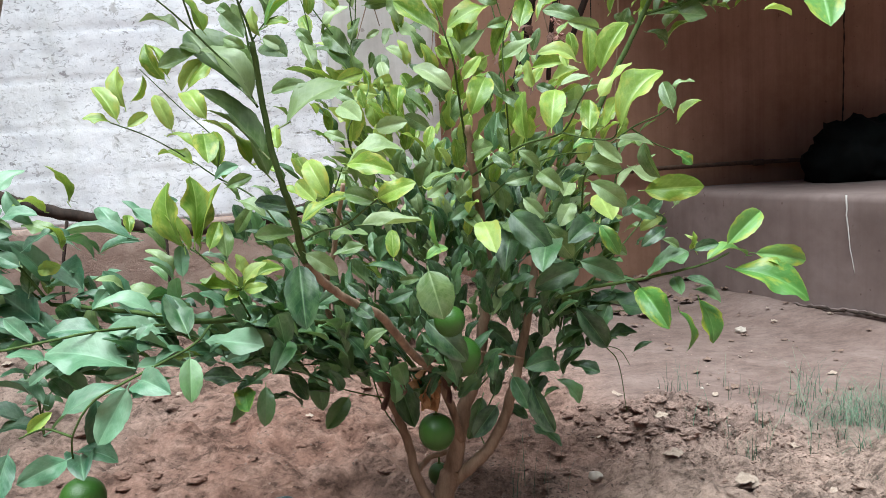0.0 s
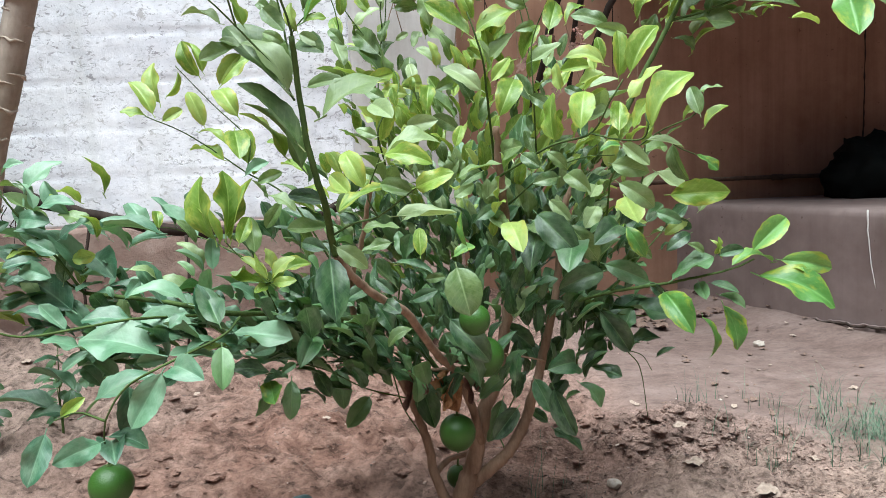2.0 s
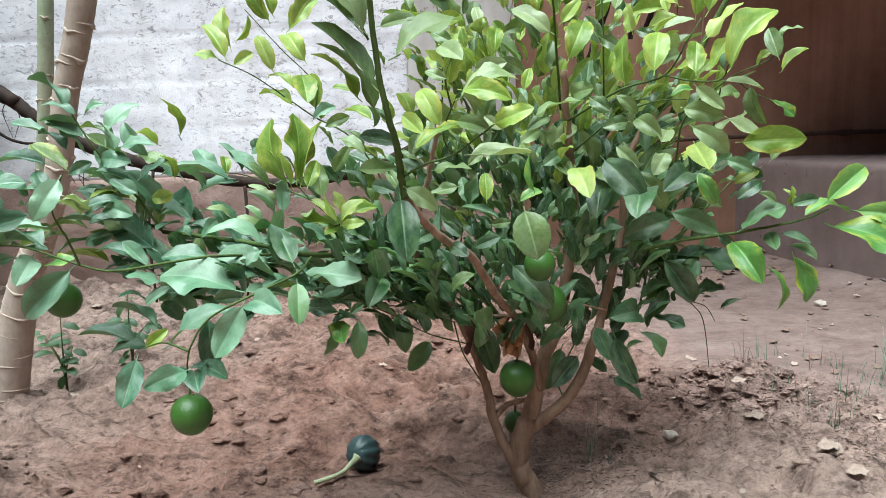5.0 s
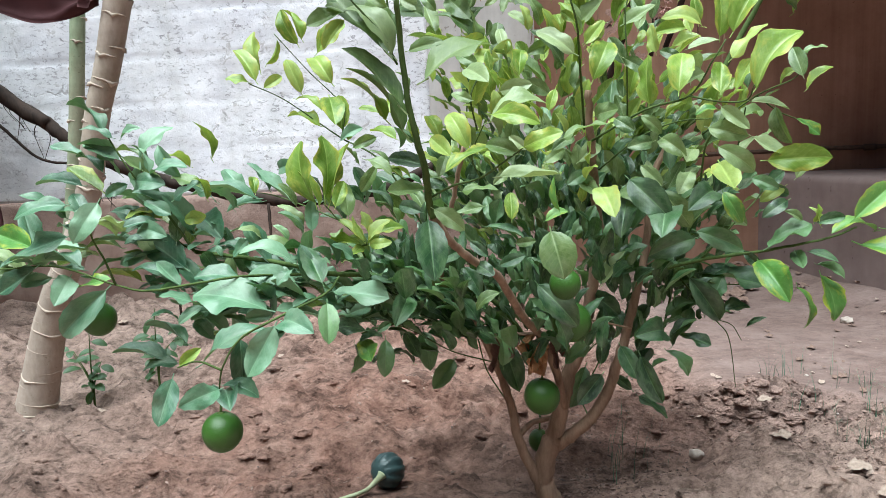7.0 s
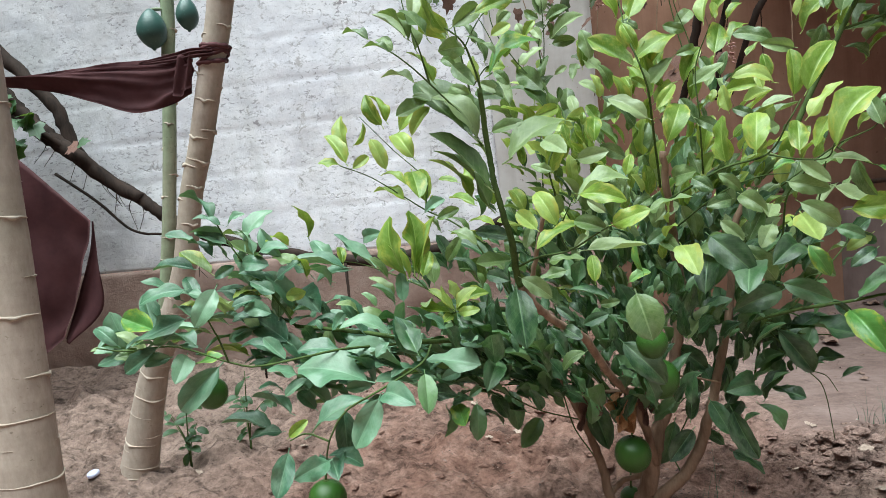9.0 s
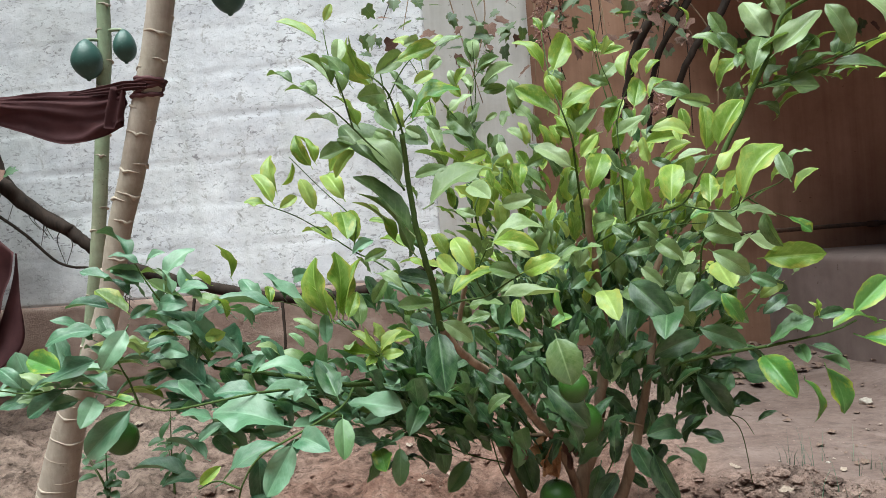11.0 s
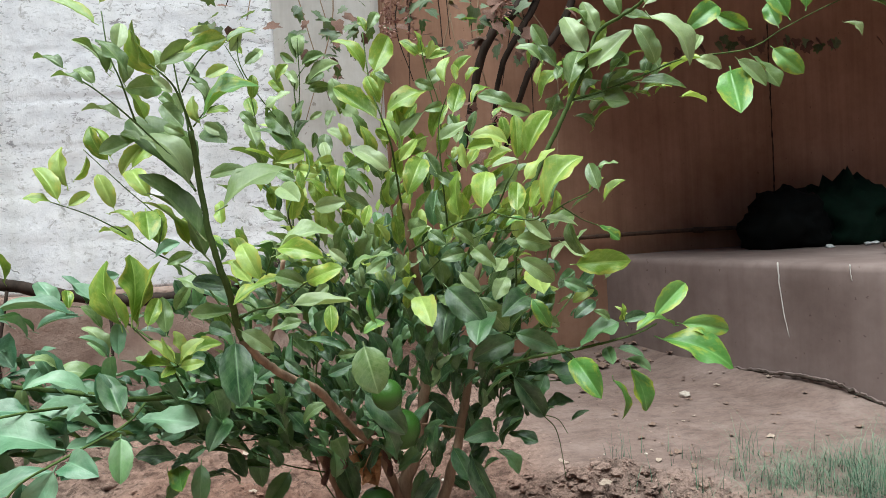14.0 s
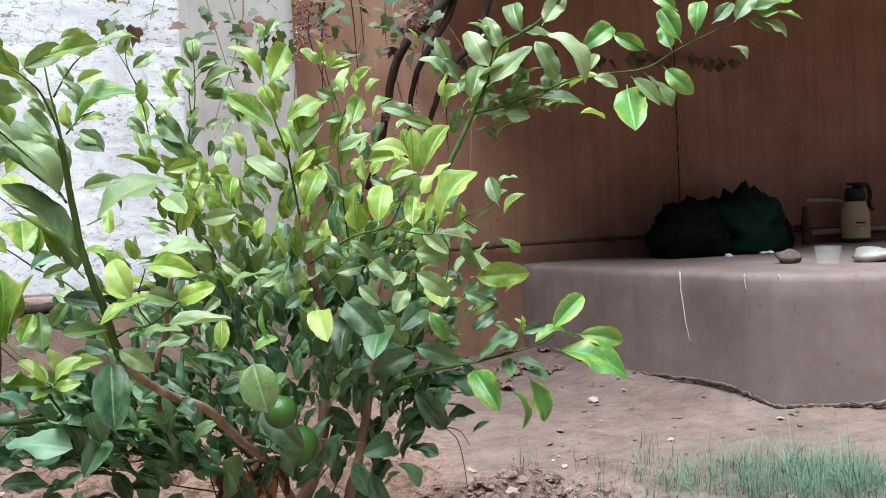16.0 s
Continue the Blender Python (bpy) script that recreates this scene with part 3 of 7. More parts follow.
# ---- cement platform ----
def build_platform():
    edge = smooth_path([(1.50, 4.115, 0), (1.57, 3.7, 0), (1.68, 3.25, 0), (1.81, 2.85, 0), (1.92, 2.48, 0), (2.1, 2.27, 0), (2.42, 2.1, 0), (3.1, 1.9, 0), (4.2, 1.7, 0), (6.95, 1.4, 0)], 8)
    bm = bmesh.new()
    top_z = 0.557
    levels = [(-0.1, 0.0), (0.10, 0.0), (0.3, 0.0), (0.45, 0.0), (top_z - 0.034, 0.0), (top_z - 0.016, 0.006), (top_z - 0.005, 0.018), (top_z, 0.04)]
    rows = []
    for z, inset in levels:
        row = []
        for i, p in enumerate(edge):
            d = (edge[min(i + 1, len(edge) - 1)] - edge[max(i - 1, 0)]).normalized()
            n = Vector((-d.y, d.x, 0))
            w = 0.006 * noise.noise(Vector((p.x * 3, p.y * 3, z * 3)))
            row.append(bm.verts.new(Vector((p.x, p.y, z)) + n * (inset + w) if p.y < 4.1 else Vector((p.x + inset, p.y, z))))
        rows.append(row)
    for a, b in zip(rows, rows[1:]):
        for i in range(len(edge) - 1):
            bm.faces.new((a[i], a[i + 1], b[i + 1], b[i]))
    last = rows[-1]
    mid = [bm.verts.new((max(v.co.x, 1.9) + 0.25 * 0, 4.115, top_z + 0.003)) for v in last]
    for i in range(len(edge) - 1):
        bm.faces.new((last[i], last[i + 1], mid[i + 1], mid[i]))
    bmesh.ops.remove_doubles(bm, verts=bm.verts, dist=0.0005)
    bmesh.ops.recalc_face_normals(bm, faces=bm.faces)
    ob = thing("platform", bm, CEMENT, "knee-high rounded cement platform, stained grey-brown", "platform", kind="structure")
    # ragged broken footing where the render has lifted off the soil
    bm = bmesh.new()
    rng = random.Random(3)
    foot = []
    for p in smooth_path([(1.61, 3.5, 0.03), (1.67, 3.25, 0.03), (1.758, 2.97, 0.055), (1.842, 2.70, 0.074), (1.885, 2.54, 0.066), (1.955, 2.41, 0.022), (2.0, 2.33, 0.032), (2.1, 2.245, 0.046), (2.25, 2.15, 0.062), (2.4, 2.085, 0.070), (3.1, 1.875, 0.06)], 16):
        foot.append(p + Vector((rng.uniform(-0.008, 0.004), rng.uniform(-0.008, 0.004), rng.uniform(-0.005, 0.005))))
    tube(bm, foot, [rng.uniform(0.0015, 0.0055) for _ in foot], 6, 0.4, 5)
    part("broken_footing", bm, CEMENT, ob, "ragged broken cement lip")
    # dark tube laid below the lip in place of its shade
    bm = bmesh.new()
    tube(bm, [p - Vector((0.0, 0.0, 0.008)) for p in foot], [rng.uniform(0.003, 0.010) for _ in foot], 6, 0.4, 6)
    part("footing_gap", bm, GAP_SHADE, ob, "dark strip standing in for the shade under the cement lip")
    return ob


build_platform()


# ---- citrus bush ----
def leaf_mesh(name, material, ratio=0.5, curl=0.10, fold=0.12, wave=0.0, petiole=0.10, twist=0.0, phase=0.0):
    """A leaf one unit long from its stalk (origin) along +y, upper face towards +z."""
    bm = bmesh.new()
    uv = bm.loops.layers.uv.new("UVMap")
    rows = []
    n = 12
    for i in range(n + 1):
        t = petiole + (1 - petiole) * i / n
        s = i / n
        half = 0.5 * ratio * (4 * s * (1 - s)) ** 0.64 * (1.0 + 0.12 * (0.5 - s)) * (1 + 0.035 * math.sin(s * 31 + phase))
        lift = curl * s * (1 - s) * 1.5
        row = []
        for k in (-1, -0.6, -0.14, 0, 0.14, 0.6, 1):
            side = half * k
            z = lift + fold * half * (abs(k) ** 0.85) * (1.25 - 0.45 * abs(k))
            z += wave * half * k * abs(k) * math.sin(s * 8.0 + phase) + 0.6 * wave * half * k * k * math.sin(s * 15.0 + 1.0 + phase * 2)
            z += twist * side * (s - 0.3)
            row.append((bm.verts.new((side * (1 - 0.15 * fold * abs(k)), t, z)), 0.5 + 0.5 * k, s))
        rows.append(row)
    for a, b in zip(rows, rows[1:]):
        for k in range(6):
            quad = [a[k], a[k + 1], b[k + 1], b[k]]
            pts = []
            for q in quad:
                if not any((q[0].co - r[0].co).length < 1e-6 for r in pts):
                    pts.append(q)
            if len(pts) < 3:
                continue
            f = bm.faces.new([q[0] for q in pts])
            for lp, q in zip(f.loops, pts):
                lp[uv].uv = (q[1], q[2])
    # stalk
    w = 0.012
    tip = rows[0][1][0].co
    v = [bm.verts.new(c) for c in ((-w, 0, 0), (w, 0, 0), (w * 0.8, petiole + 0.05, tip.z + 0.004), (-w * 0.8, petiole + 0.05, tip.z + 0.004), (0, 0, -w), (0, petiole + 0.05, tip.z - w))]
    for f in ((0, 1, 2, 3), (1, 4, 5, 2), (4, 0, 3, 5)):
        g = bm.faces.new([v[i] for i in f])
        for lp in g.loops:
            lp[uv].uv = (0.5, 0.0)
    return mesh_of(bm, name, material)


LEAVES = {}
for key, mat in (("m", LEAF_M), ("y", LEAF_Y), ("c", LEAF_C), ("o", LEAF_O), ("b", LEAF_B)):
    LEAVES[key] = [leaf_mesh("leaf", mat, 0.5, c, f, w, 0.10, tw, ph) for c, f, w, tw, ph in (
        (0.12, 0.45, 0.06, 0.3, 0.0), (0.30, 0.30, 0.18, -0.4, 1.1), (-0.06, 0.60, 0.10, 0.5, 2.3), (0.38, 0.55, -0.18, -0.6, 3.1),
        (0.18, 0.22, 0.24, 0.7, 4.0), (0.48, 0.38, 0.12, 0.2, 5.2), (0.22, 0.70, 0.08, -0.3, 0.7), (0.05, 0.35, -0.22, -0.8, 1.9))]

bush = holder("citrus_bush", "leafy green citrus bush with green fruit, rooted in the soil", "bush", (-0.02, 1.47, 0.0))
BUSH_AT = Matrix.Translation((0.02, -1.47, 0.0))
leaf_rng = random.Random(11)
limb_seed = 0
CAMERA_SIDE = Vector((-0.08, 0.0, 0.92))  # about the camera's eye; the placed leaves are turned to face it


def leaf_pose(b, t, ratio, roll, facing=(0.0, -0.85, 0.5)):
    b, t = Vector(b), Vector(t)
    axis = (t - b) * 1.03
    size = axis.length
    axis.normalize()
    n = Vector(facing)
    n = (n - axis * n.dot(axis)).normalized()
    a, b2 = (Matrix.Rotation(radians(k * roll), 3, axis) @ n for k in (1, -1))
    n = b2 if b2.z > a.z and abs(axis.z) < 0.85 else a
    x = axis.cross(n).normalized()
    return Matrix(((x.x * size * ratio * 2.0, axis.x * size, n.x * size, b.x), (x.y * size * ratio * 2.0, axis.y * size, n.y * size, b.y), (x.z * size * ratio * 2.0, axis.z * size, n.z * size, b.z), (0, 0, 0, 1)))


def leaf(b, t, ratio, roll, kind, broad=False):
    """One leaf from its stalk to its tip, turned to face the camera; broad short ones lean along the view, as they are
    seen foreshortened.
    """
    b, t = Vector(b), Vector(t)
    view_ray = (b - CAMERA_SIDE).normalized()
    shift = view_ray * leaf_rng.uniform(-0.012, 0.022)
    d = t - b
    lean = 1.0 if d.z > 0.25 * d.length else -1.0
    if broad:
        lean = 0.0
    elif ratio > 0.47:
        k = min(1.3 if lean > 0 else 1.1, ratio / 0.43)
        t = t + view_ray * (lean * d.length * math.sqrt(k * k - 1))
        ratio = 0.46 if lean > 0 else 0.48
    else:
        t = t + view_ray * (lean * d.length * leaf_rng.uniform(0.0, 0.35))
    roll = max(-66, min(66, roll + leaf_rng.uniform(-8, 10) * (1 if roll >= 0 else -1)))
    if broad:
        roll = 0
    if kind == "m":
        # sheen and crown light put into leaf colour: bluer aside, more olive higher up
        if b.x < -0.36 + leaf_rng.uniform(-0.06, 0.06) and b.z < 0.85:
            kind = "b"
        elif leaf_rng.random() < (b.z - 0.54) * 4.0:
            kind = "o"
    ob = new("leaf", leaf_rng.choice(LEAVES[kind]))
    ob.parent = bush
    ob.matrix_basis = BUSH_AT @ leaf_pose(b + shift, t + shift, ratio, roll, CAMERA_SIDE - b)
    return ob


def branch(name, r0, r1, *points):
    global limb_seed
    limb_seed += 1
    if r0 < 0.0046:
        r0, r1 = r0 * 0.60, r1 * 0.75
    pts = smooth_path(points, 7)
    rng = random.Random(limb_seed)
    k = len(pts) - 1
    for i, p in enumerate(pts[1:], 1):
        p += Vector((rng.uniform(-1, 1), rng.uniform(-1, 1), rng.uniform(-1, 1))) * (r0 * 0.10)
    radii = [r0 + (r1 - r0) * (i / k) ** 0.8 for i in range(k + 1)]
    if name == "trunk":
        radii = [r * (1 + 0.25 * max(0, 1 - i / 6)) for i, r in enumerate(radii)]
    bm = bmesh.new()
    tube(bm, pts, radii, 9 if r0 > 0.008 else 6, 0.06, limb_seed)
    bm.transform(BUSH_AT)
    mat = BARK if r0 > 0.0068 else DEADWOOD if name == "stick" else TWIG
    return part(name if name != "stick" else "dead_stick", bm, mat, bush)


branch("trunk", .026, .0215, (0.032, 1.475, -0.093), (0.002, 1.470, -0.026), (-0.018, 1.460, 0.031), (-0.010, 1.450, 0.095), (0.011, 1.445, 0.149))
branch("limb", .0205, .006, (0.003, 1.447, 0.126), (0.020, 1.440, 0.196), (0.036, 1.440, 0.265), (0.072, 1.450, 0.349), (0.091, 1.440, 0.455), (0.106, 1.420, 0.577), (0.088, 1.360, 0.685), (0.073, 1.300, 0.772), (0.064, 1.270, 0.862))
branch("limb", .0155, .006, (0.006, 1.450, 0.114), (0.050, 1.430, 0.153), (0.088, 1.420, 0.196), (0.119, 1.420, 0.249), (0.145, 1.420, 0.324), (0.159, 1.420, 0.373), (0.181, 1.400, 0.484), (0.199, 1.400, 0.576), (0.199, 1.380, 0.679), (0.243, 1.380, 0.776))
branch("limb", .0135, .004, (-0.018, 1.460, 0.007), (-0.045, 1.447, 0.067), (-0.071, 1.440, 0.134), (-0.084, 1.440, 0.212), (-0.112, 1.420, 0.308), (-0.156, 1.400, 0.413), (-0.211, 1.380, 0.479), (-0.215, 1.320, 0.581), (-0.187, 1.280, 0.670), (-0.161, 1.220, 0.772))
branch("limb", .0072, .006, (-0.071, 1.440, 0.144), (-0.039, 1.460, 0.166), (0.012, 1.450, 0.182))
branch("limb", .0095, .0058, (0.030, 1.430, 0.212), (0.010, 1.400, 0.298), (-0.020, 1.360, 0.383), (-0.063, 1.280, 0.451), (-0.111, 1.160, 0.551), (-0.153, 1.100, 0.591), (-0.186, 1.060, 0.630), (-0.206, 1.025, 0.669))
branch("twig", .0064, .004, (-0.206, 1.025, 0.669), (-0.211, 1.020, 0.691), (-0.212, 0.980, 0.742), (-0.221, 0.960, 0.789), (-0.228, 0.950, 0.835), (-0.232, 0.940, 0.893), (-0.234, 0.920, 0.961))
branch("twig", .0035, .0015, (-0.233, 0.940, 0.902), (-0.232, 0.920, 0.957), (-0.243, 0.900, 1.006), (-0.252, 0.880, 1.023), (-0.269, 0.880, 1.038))
branch("twig", .003, .0012, (-0.240, 0.950, 0.884), (-0.257, 0.930, 0.921), (-0.289, 0.920, 0.960), (-0.316, 0.900, 0.991), (-0.343, 0.890, 1.016), (-0.369, 0.890, 1.033))
branch("twig", .0025, .001, (-0.302, 0.920, 0.975), (-0.310, 0.900, 1.023), (-0.322, 0.900, 1.060), (-0.333, 0.920, 1.117))
branch("limb", .0065, .003, (-0.016, 1.420, 0.317), (-0.119, 1.380, 0.464), (-0.237, 1.280, 0.523), (-0.329, 1.190, 0.556), (-0.393, 1.100, 0.578), (-0.429, 1.050, 0.601), (-0.512, 1.060, 0.615), (-0.597, 1.080, 0.625))
branch("twig", .004, .0016, (-0.597, 1.080, 0.625), (-0.628, 1.070, 0.683), (-0.657, 1.070, 0.720), (-0.678, 1.050, 0.765), (-0.704, 1.050, 0.814))
branch("twig", .004, .0015, (-0.402, 1.080, 0.581), (-0.494, 1.000, 0.595), (-0.555, 0.970, 0.592), (-0.622, 0.960, 0.586), (-0.662, 0.950, 0.598), (-0.746, 0.950, 0.628), (-0.830, 0.950, 0.627), (-0.880, 0.950, 0.635))
branch("twig", .003, .0012, (-0.662, 0.950, 0.598), (-0.663, 0.930, 0.638), (-0.661, 0.900, 0.681), (-0.630, 0.880, 0.727))
branch("twig", .0035, .0015, (-0.366, 1.080, 0.575), (-0.367, 0.980, 0.568), (-0.410, 0.880, 0.558), (-0.462, 0.880, 0.531), (-0.491, 0.880, 0.489), (-0.519, 0.930, 0.424))
branch("twig", .003, .0012, (-0.491, 0.880, 0.489), (-0.523, 0.880, 0.502), (-0.532, 0.840, 0.507))
branch("twig", .003, .0012, (-0.597, 1.080, 0.625), (-0.636, 1.100, 0.648), (-0.638, 1.100, 0.703))
branch("twig", .0035, .0014, (-0.329, 1.190, 0.556), (-0.337, 1.140, 0.611), (-0.326, 1.120, 0.623), (-0.370, 1.130, 0.661), (-0.392, 1.120, 0.691))
branch("twig", .003, .0014, (-0.384, 1.200, 0.655), (-0.494, 1.400, 0.669), (-0.592, 1.500, 0.690), (-0.642, 1.500, 0.698))
branch("twig", .0035, .0012, (-0.230, 1.250, 0.612), (-0.301, 1.220, 0.748), (-0.381, 1.260, 0.798), (-0.430, 1.280, 0.832), (-0.474, 1.220, 0.871), (-0.519, 1.180, 0.895))
branch("twig", .0025, .001, (-0.381, 1.260, 0.798), (-0.380, 1.300, 0.856), (-0.402, 1.310, 0.881), (-0.444, 1.300, 0.926), (-0.491, 1.260, 0.988))
branch("twig", .003, .0013, (-0.209, 1.020, 0.699), (-0.174, 0.950, 0.718), (-0.135, 0.860, 0.731), (-0.102, 0.800, 0.754), (-0.088, 0.760, 0.765))
branch("twig", .002, .001, (-0.135, 0.860, 0.731), (-0.144, 0.840, 0.759), (-0.126, 0.800, 0.800))
branch("twig", .003, .0015, (-0.085, 1.420, 0.399), (-0.203, 1.400, 0.409), (-0.306, 1.280, 0.443), (-0.343, 1.120, 0.470))
branch("twig", .003, .0015, (-0.124, 1.430, 0.317), (-0.207, 1.420, 0.346), (-0.270, 1.350, 0.406), (-0.305, 1.200, 0.468))
branch("twig", .0046, .0018, (0.179, 1.400, 0.496), (0.289, 1.350, 0.534), (0.374, 1.320, 0.549), (0.443, 1.310, 0.561), (0.514, 1.310, 0.574), (0.560, 1.310, 0.591))
branch("twig", .003, .0015, (0.289, 1.350, 0.534), (0.342, 1.320, 0.607), (0.396, 1.340, 0.657), (0.409, 1.360, 0.677))
branch("twig", .003, .0015, (0.254, 1.380, 0.508), (0.321, 1.380, 0.482), (0.417, 1.400, 0.469))
branch("twig", .004, .0015, (0.070, 1.280, 0.772), (0.142, 1.180, 0.818), (0.197, 1.120, 0.834), (0.215, 1.070, 0.878), (0.235, 1.070, 0.910))
branch("twig", .003, .0013, (0.197, 1.120, 0.834), (0.227, 1.080, 0.821), (0.250, 1.030, 0.818), (0.250, 1.000, 0.837))
branch("twig", .003, .0013, (0.094, 1.340, 0.718), (0.146, 1.240, 0.773), (0.208, 1.220, 0.798), (0.265, 1.220, 0.800))
branch("twig", .004, .002, (0.194, 1.360, 0.626), (0.268, 1.320, 0.669), (0.269, 1.260, 0.757), (0.287, 1.200, 0.808))
branch("twig", .003, .0015, (0.324, 1.300, 0.678), (0.343, 1.300, 0.770), (0.295, 1.150, 0.813))
branch("limb", .004, .0015, (0.071, 1.360, 0.796), (0.050, 1.270, 0.926), (0.043, 1.240, 0.970), (0.027, 1.220, 1.019), (0.012, 1.240, 1.079), (0.006, 1.280, 1.182))
branch("twig", .003, .0013, (0.153, 1.360, 0.814), (0.140, 1.300, 0.923), (0.140, 1.300, 1.010), (0.166, 1.280, 1.080))
branch("twig", .003, .0013, (0.117, 1.400, 0.898), (0.155, 1.420, 0.992), (0.144, 1.460, 1.119), (0.129, 1.480, 1.233))
branch("twig", .003, .0013, (-0.156, 1.400, 0.811), (-0.145, 1.440, 1.011), (-0.127, 1.450, 1.106), (-0.124, 1.450, 1.223))
branch("twig", .003, .0013, (-0.136, 1.250, 0.801), (-0.143, 1.200, 0.862), (-0.106, 1.250, 0.933), (-0.127, 1.320, 0.994), (-0.183, 1.340, 1.065), (-0.225, 1.330, 1.141), (-0.228, 1.350, 1.211))
branch("limb", .006, .003, (0.289, 1.380, 0.782), (0.357, 1.400, 0.919), (0.411, 1.400, 1.017), (0.445, 1.400, 1.080), (0.479, 1.400, 1.143), (0.501, 1.400, 1.201), (0.545, 1.370, 1.226), (0.570, 1.330, 1.240), (0.613, 1.280, 1.287))
branch("twig", .0045, .0015, (0.435, 1.400, 1.062), (0.512, 1.400, 1.080), (0.603, 1.380, 1.110), (0.679, 1.370, 1.135), (0.828, 1.380, 1.153), (0.906, 1.380, 1.191), (0.996, 1.380, 1.232), (1.061, 1.380, 1.257))
branch("twig", .003, .001, (0.266, 1.420, 0.489), (0.344, 1.430, 0.394), (0.377, 1.440, 0.348), (0.392, 1.440, 0.242))
branch("twig", .0022, .001, (0.344, 1.430, 0.394), (0.375, 1.420, 0.383), (0.395, 1.420, 0.350))
branch("twig", .004, .003, (0.266, 1.440, 0.497), (0.257, 1.450, 0.435), (0.244, 1.460, 0.359))
branch("stick", .005, .004, (-0.011, 1.360, 0.395), (-0.076, 1.380, 0.389), (-0.145, 1.400, 0.388))
branch("stick", .004, .003, (0.068, 1.380, 0.416), (0.117, 1.400, 0.401), (0.168, 1.410, 0.385))
branch("twig", .003, .002, (-0.077, 1.440, 0.192), (-0.101, 1.460, 0.230), (-0.134, 1.470, 0.286), (-0.151, 1.460, 0.360))
branch("twig", .0028, .0018, (0.045, 1.440, 0.284), (0.099, 1.470, 0.333), (0.133, 1.460, 0.350))
branch("twig", .003, .002, (0.081, 1.450, 0.184), (0.077, 1.500, 0.211), (0.115, 1.500, 0.288), (0.154, 1.500, 0.390))
branch("twig", .003, .002, (-0.131, 1.420, 0.444), (-0.134, 1.420, 0.492), (-0.124, 1.400, 0.578))
branch("twig", .003, .0014, (-0.252, 1.000, 0.949), (-0.257, 1.000, 0.994), (-0.265, 1.000, 1.040), (-0.269, 1.000, 1.078))
branch("twig", .0022, .001, (-0.260, 1.000, 1.027), (-0.240, 1.000, 1.061), (-0.222, 1.000, 1.082), (-0.199, 1.000, 1.094))
branch("twig", .002, .001, (-0.248, 1.000, 0.978), (-0.228, 1.000, 1.001), (-0.211, 1.000, 1.008))
branch("twig", .0025, .001, (-0.215, 1.450, 1.014), (-0.227, 1.450, 1.111), (-0.248, 1.450, 1.169), (-0.270, 1.450, 1.211))
branch("twig", .0025, .001, (-0.136, 1.450, 1.080), (-0.136, 1.450, 1.126), (-0.115, 1.450, 1.160), (-0.093, 1.450, 1.183))
branch("twig", .0022, .001, (0.158, 1.400, 0.993), (0.154, 1.400, 1.074), (0.133, 1.400, 1.144), (0.125, 1.400, 1.201))
branch("twig", .0032, .0012, (0.290, 1.350, 0.775), (0.375, 1.310, 0.840), (0.430, 1.275, 0.868), (0.455, 1.290, 0.912))
branch("twig", .0028, .0012, (0.375, 1.310, 0.840), (0.425, 1.340, 0.812), (0.462, 1.350, 0.797))


# left top
leaf((-0.704, 1.050, 0.814), (-0.762, 1.050, 0.865), 0.43, 69, "m")
leaf((-0.691, 1.050, 0.808), (-0.746, 1.050, 0.822), 0.43, 49, "m")
leaf((-0.683, 1.050, 0.774), (-0.743, 1.050, 0.802), 0.44, 34, "m")
leaf((-0.741, 1.050, 0.785), (-0.795, 1.050, 0.804), 0.43, 55, "m")
leaf((-0.712, 1.050, 0.757), (-0.756, 1.050, 0.786), 0.42, 57, "m")
leaf((-0.687, 1.050, 0.806), (-0.649, 1.050, 0.825), 0.44, 64, "m")
leaf((-0.684, 1.090, 0.771), (-0.613, 1.090, 0.831), 0.48, 54, "m")
leaf((-0.650, 1.050, 0.751), (-0.585, 1.050, 0.759), 0.47, 54, "m")
leaf((-0.671, 1.050, 0.745), (-0.623, 1.050, 0.734), 0.54, 0, "m")
leaf((-0.615, 1.050, 0.706), (-0.563, 1.050, 0.737), 0.47, 55, "m")
leaf((-0.722, 1.050, 0.719), (-0.680, 1.050, 0.740), 0.47, 0, "m")
leaf((-0.743, 1.050, 0.741), (-0.825, 1.050, 0.745), 0.43, 51, "m")
leaf((-0.713, 0.950, 0.716), (-0.797, 0.950, 0.695), 0.45, 35, "m")
leaf((-0.625, 0.870, 0.726), (-0.668, 0.870, 0.667), 0.55, 0, "m")
leaf((-0.661, 1.050, 0.712), (-0.619, 1.050, 0.687), 0.44, 28, "m")
leaf((-0.613, 1.080, 0.675), (-0.576, 1.080, 0.680), 0.54, 0, "y")
leaf((-0.625, 1.171, 0.676), (-0.572, 1.129, 0.636), 0.56, 0, "m")
leaf((-0.621, 1.200, 0.618), (-0.538, 1.200, 0.654), 0.43, 65, "m")
leaf((-0.706, 1.050, 0.655), (-0.656, 1.050, 0.681), 0.43, 52, "m")
leaf((-0.675, 1.050, 0.671), (-0.630, 1.050, 0.652), 0.50, 0, "m")
leaf((-0.601, 1.060, 0.595), (-0.661, 1.060, 0.657), 0.56, 0, "m")
leaf((-0.656, 1.050, 0.631), (-0.705, 1.050, 0.615), 0.44, 0, "m")
